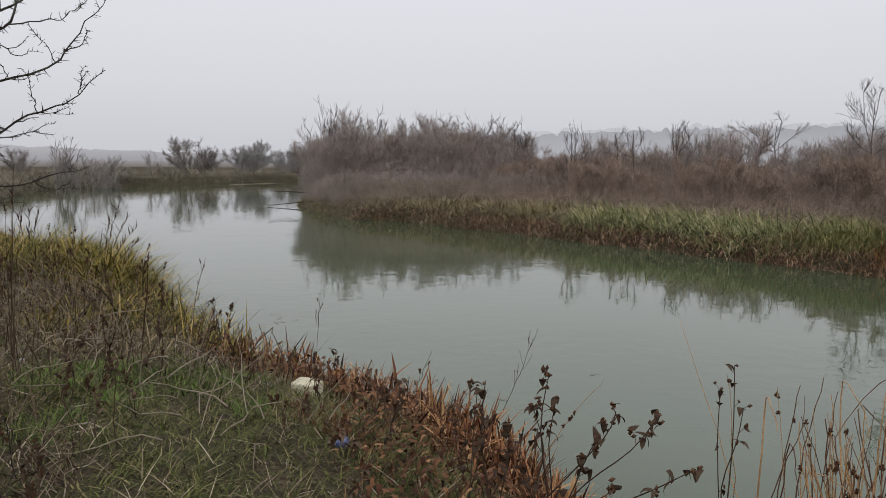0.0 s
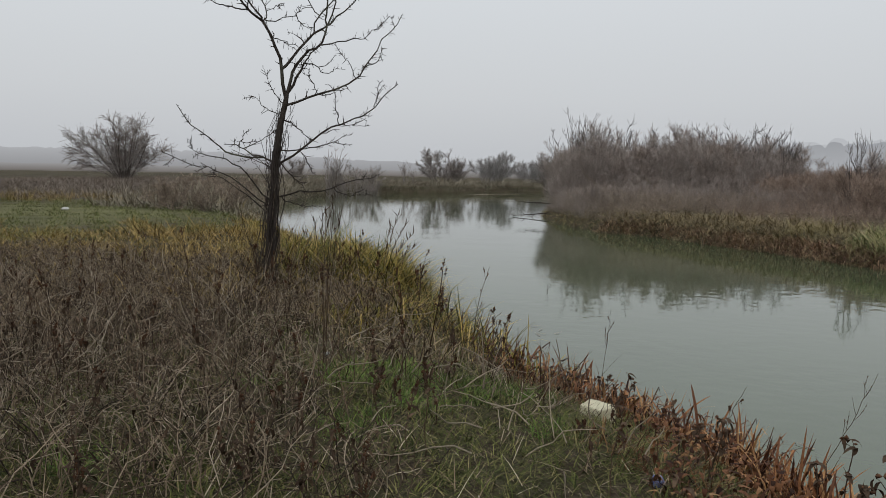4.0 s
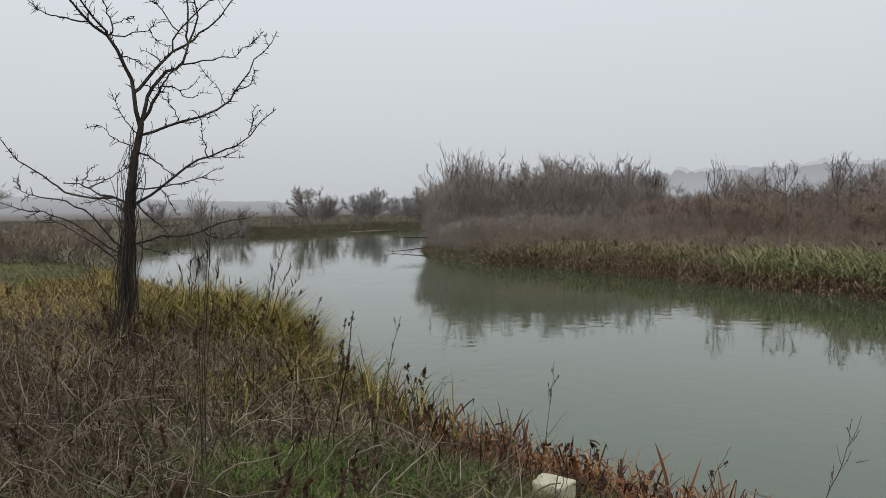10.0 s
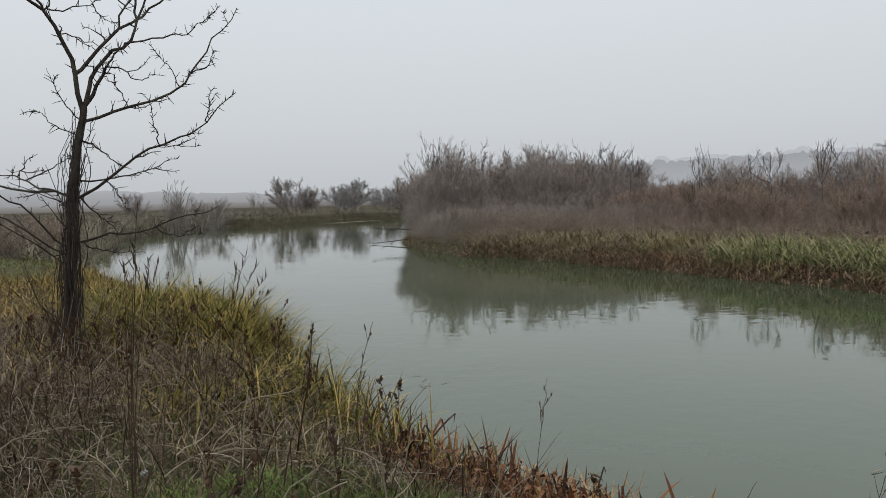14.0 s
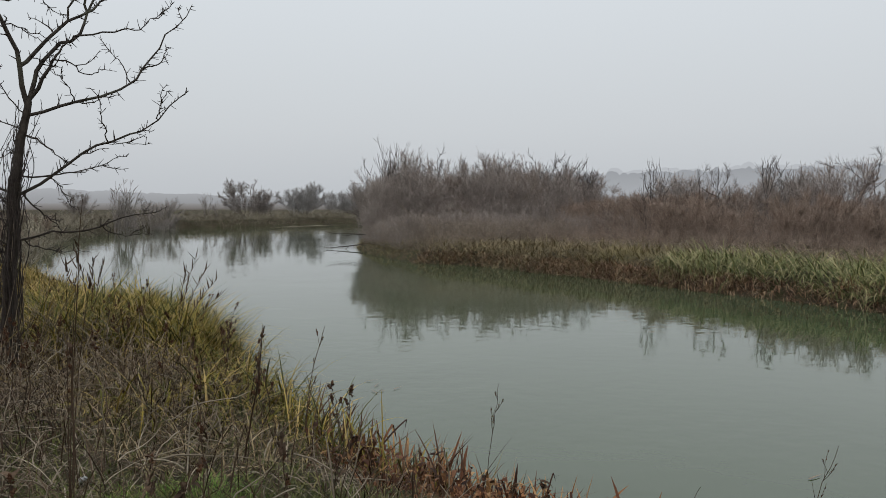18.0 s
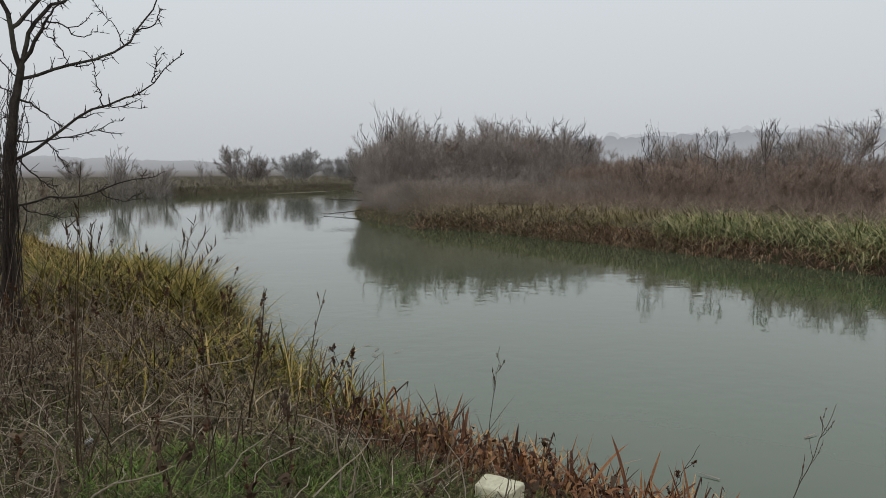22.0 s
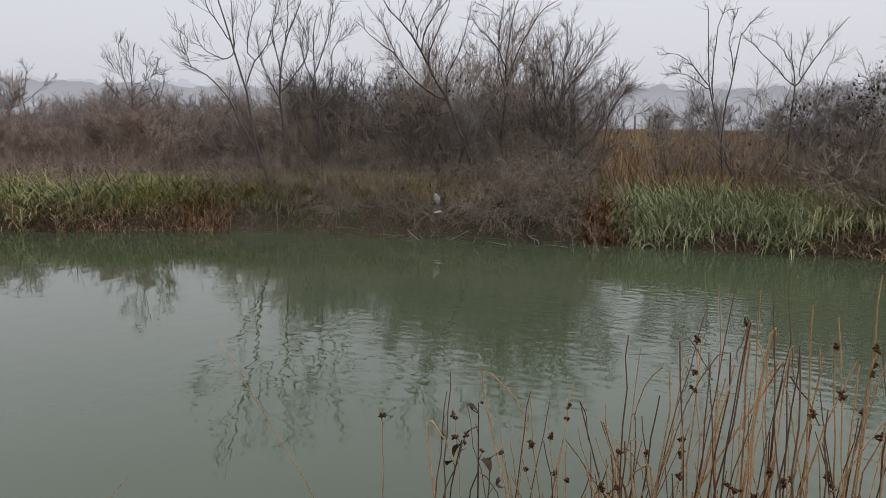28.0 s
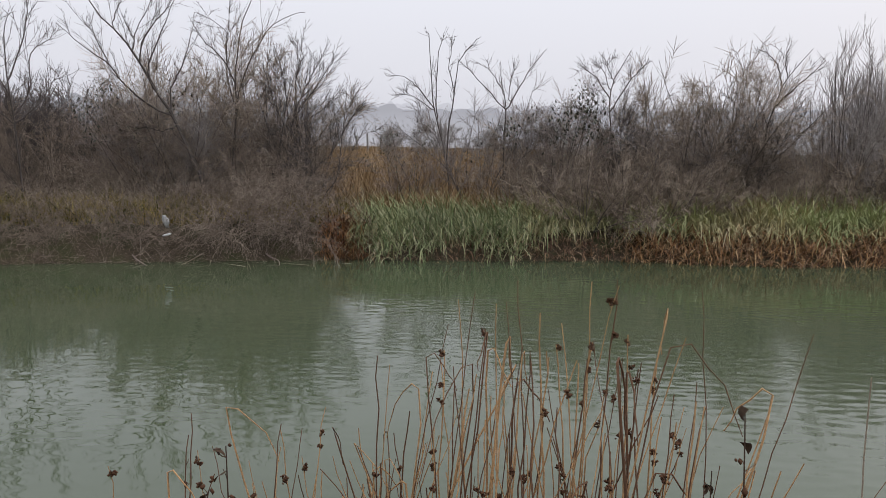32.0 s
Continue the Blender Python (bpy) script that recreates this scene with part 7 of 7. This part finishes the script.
def dead_branch(name, label, a, b, seed, radius, mat, n=6, group=""):
    r = np.random.default_rng(seed)
    ob = thing(name, a, label, "branch", group)
    v = np.array(b, float) - np.array(a, float)
    P = smooth_path([np.zeros(3), v * 0.4 + r.normal(size=3) * 0.04, v * 0.75 + r.normal(size=3) * 0.04, v], 9)[None]
    Rr = np.linspace(1, 0.3, 9)[None] * radius
    part("stem", tubes(P, Rr, 6), mat, ob, smooth=True)
    P1, R1 = offshoots(r, P, Rr, n, 0.25, 0.98, (np.linalg.norm(v) * 0.15, np.linalg.norm(v) * 0.4), (0.3, 0.9), 0.03, 0.12, 5, 0.55, radius * 0.15)
    for q in range(n):
        part("side_stem", tubes(P1[q:q + 1], R1[q:q + 1], 4), mat, ob, smooth=True)
    return ob


dead_branch("fallen_branch", "bare branch reaching out over the water from the point", (0.5, 38.0, 0.75), (-1.35, 38.0, 0.85), 511, 0.035, M_TWIG_DARK, 4, "branches over the water")
dead_branch("fallen_branch", "bare branch dipping into the water off the point", (0.4, 37.9, 0.25), (-1.6, 37.9, 0.05), 512, 0.035, M_TWIG_DARK, 3, "branches over the water")
for q, (x, y, z, u, w) in enumerate(((3.6, 37.0, 1.3, -1.5, 1.2), (4.6, 36.4, 1.2, 1.2, 0.8), (8.9, 38.6, 2.4, 1.0, 1.1), (6.4, 36.6, 1.4, -1.1, 0.8), (7.8, 36.2, 1.2, 1.4, 0.5))):
    dead_branch("fallen_branch", "pale barkless dead branch lodged in the thicket", (x, y, z), (x + u, y - 0.3, z + w), 520 + q, 0.03, M_PALE_STEM, 6, "dead branches in the thicket")
for q, (x, y, u, w) in enumerate(((15.2, 6.3, -0.7, 0.9), (15.0, 7.0, -0.8, -0.7), (15.3, 5.4, -0.9, 0.3), (15.5, 4.4, -0.9, -0.6), (14.9, 8.0, -0.9, 0.5))):
    dead_branch("fallen_branch", "grey dead branch lying half in the water", (x, y, 0.2), (x + u, y + w, 0.0), 540 + q, 0.02, M_PALE_STEM if q % 2 == 0 else M_TWIG, 5, "branches along the far bank")
RF = np.random.default_rng(560)
for q, (x, y, a) in enumerate(((2.72, 4.9, 2.3), (3.9, 5.6, 0.4), (0.08, 9.46, 0.3), (0.21, 9.17, 1.2), (0.33, 8.95, 2.9), (0.45, 9.01, 0.8), (0.24, 8.83, 2.0), (14.6, 3.2, 1.5), (14.9, 2.4, 1.7), (14.3, 4.4, 1.2))):
    g = blades(RF, np.array([[0, 0, 0.006]]), np.array([0.2 if q < 7 else 0.6]), np.array([0.02 if q < 7 else 0.05]), np.array([1.5]), np.array([0.06]), 4, np.array([a]))
    fl = part("floating_leaf", g, M_PALE_STEM)
    fl.location = (x, y, 0.004)
    tagged(fl, "pale dead reed leaf floating on the water", "leaf", "leaves on the water")
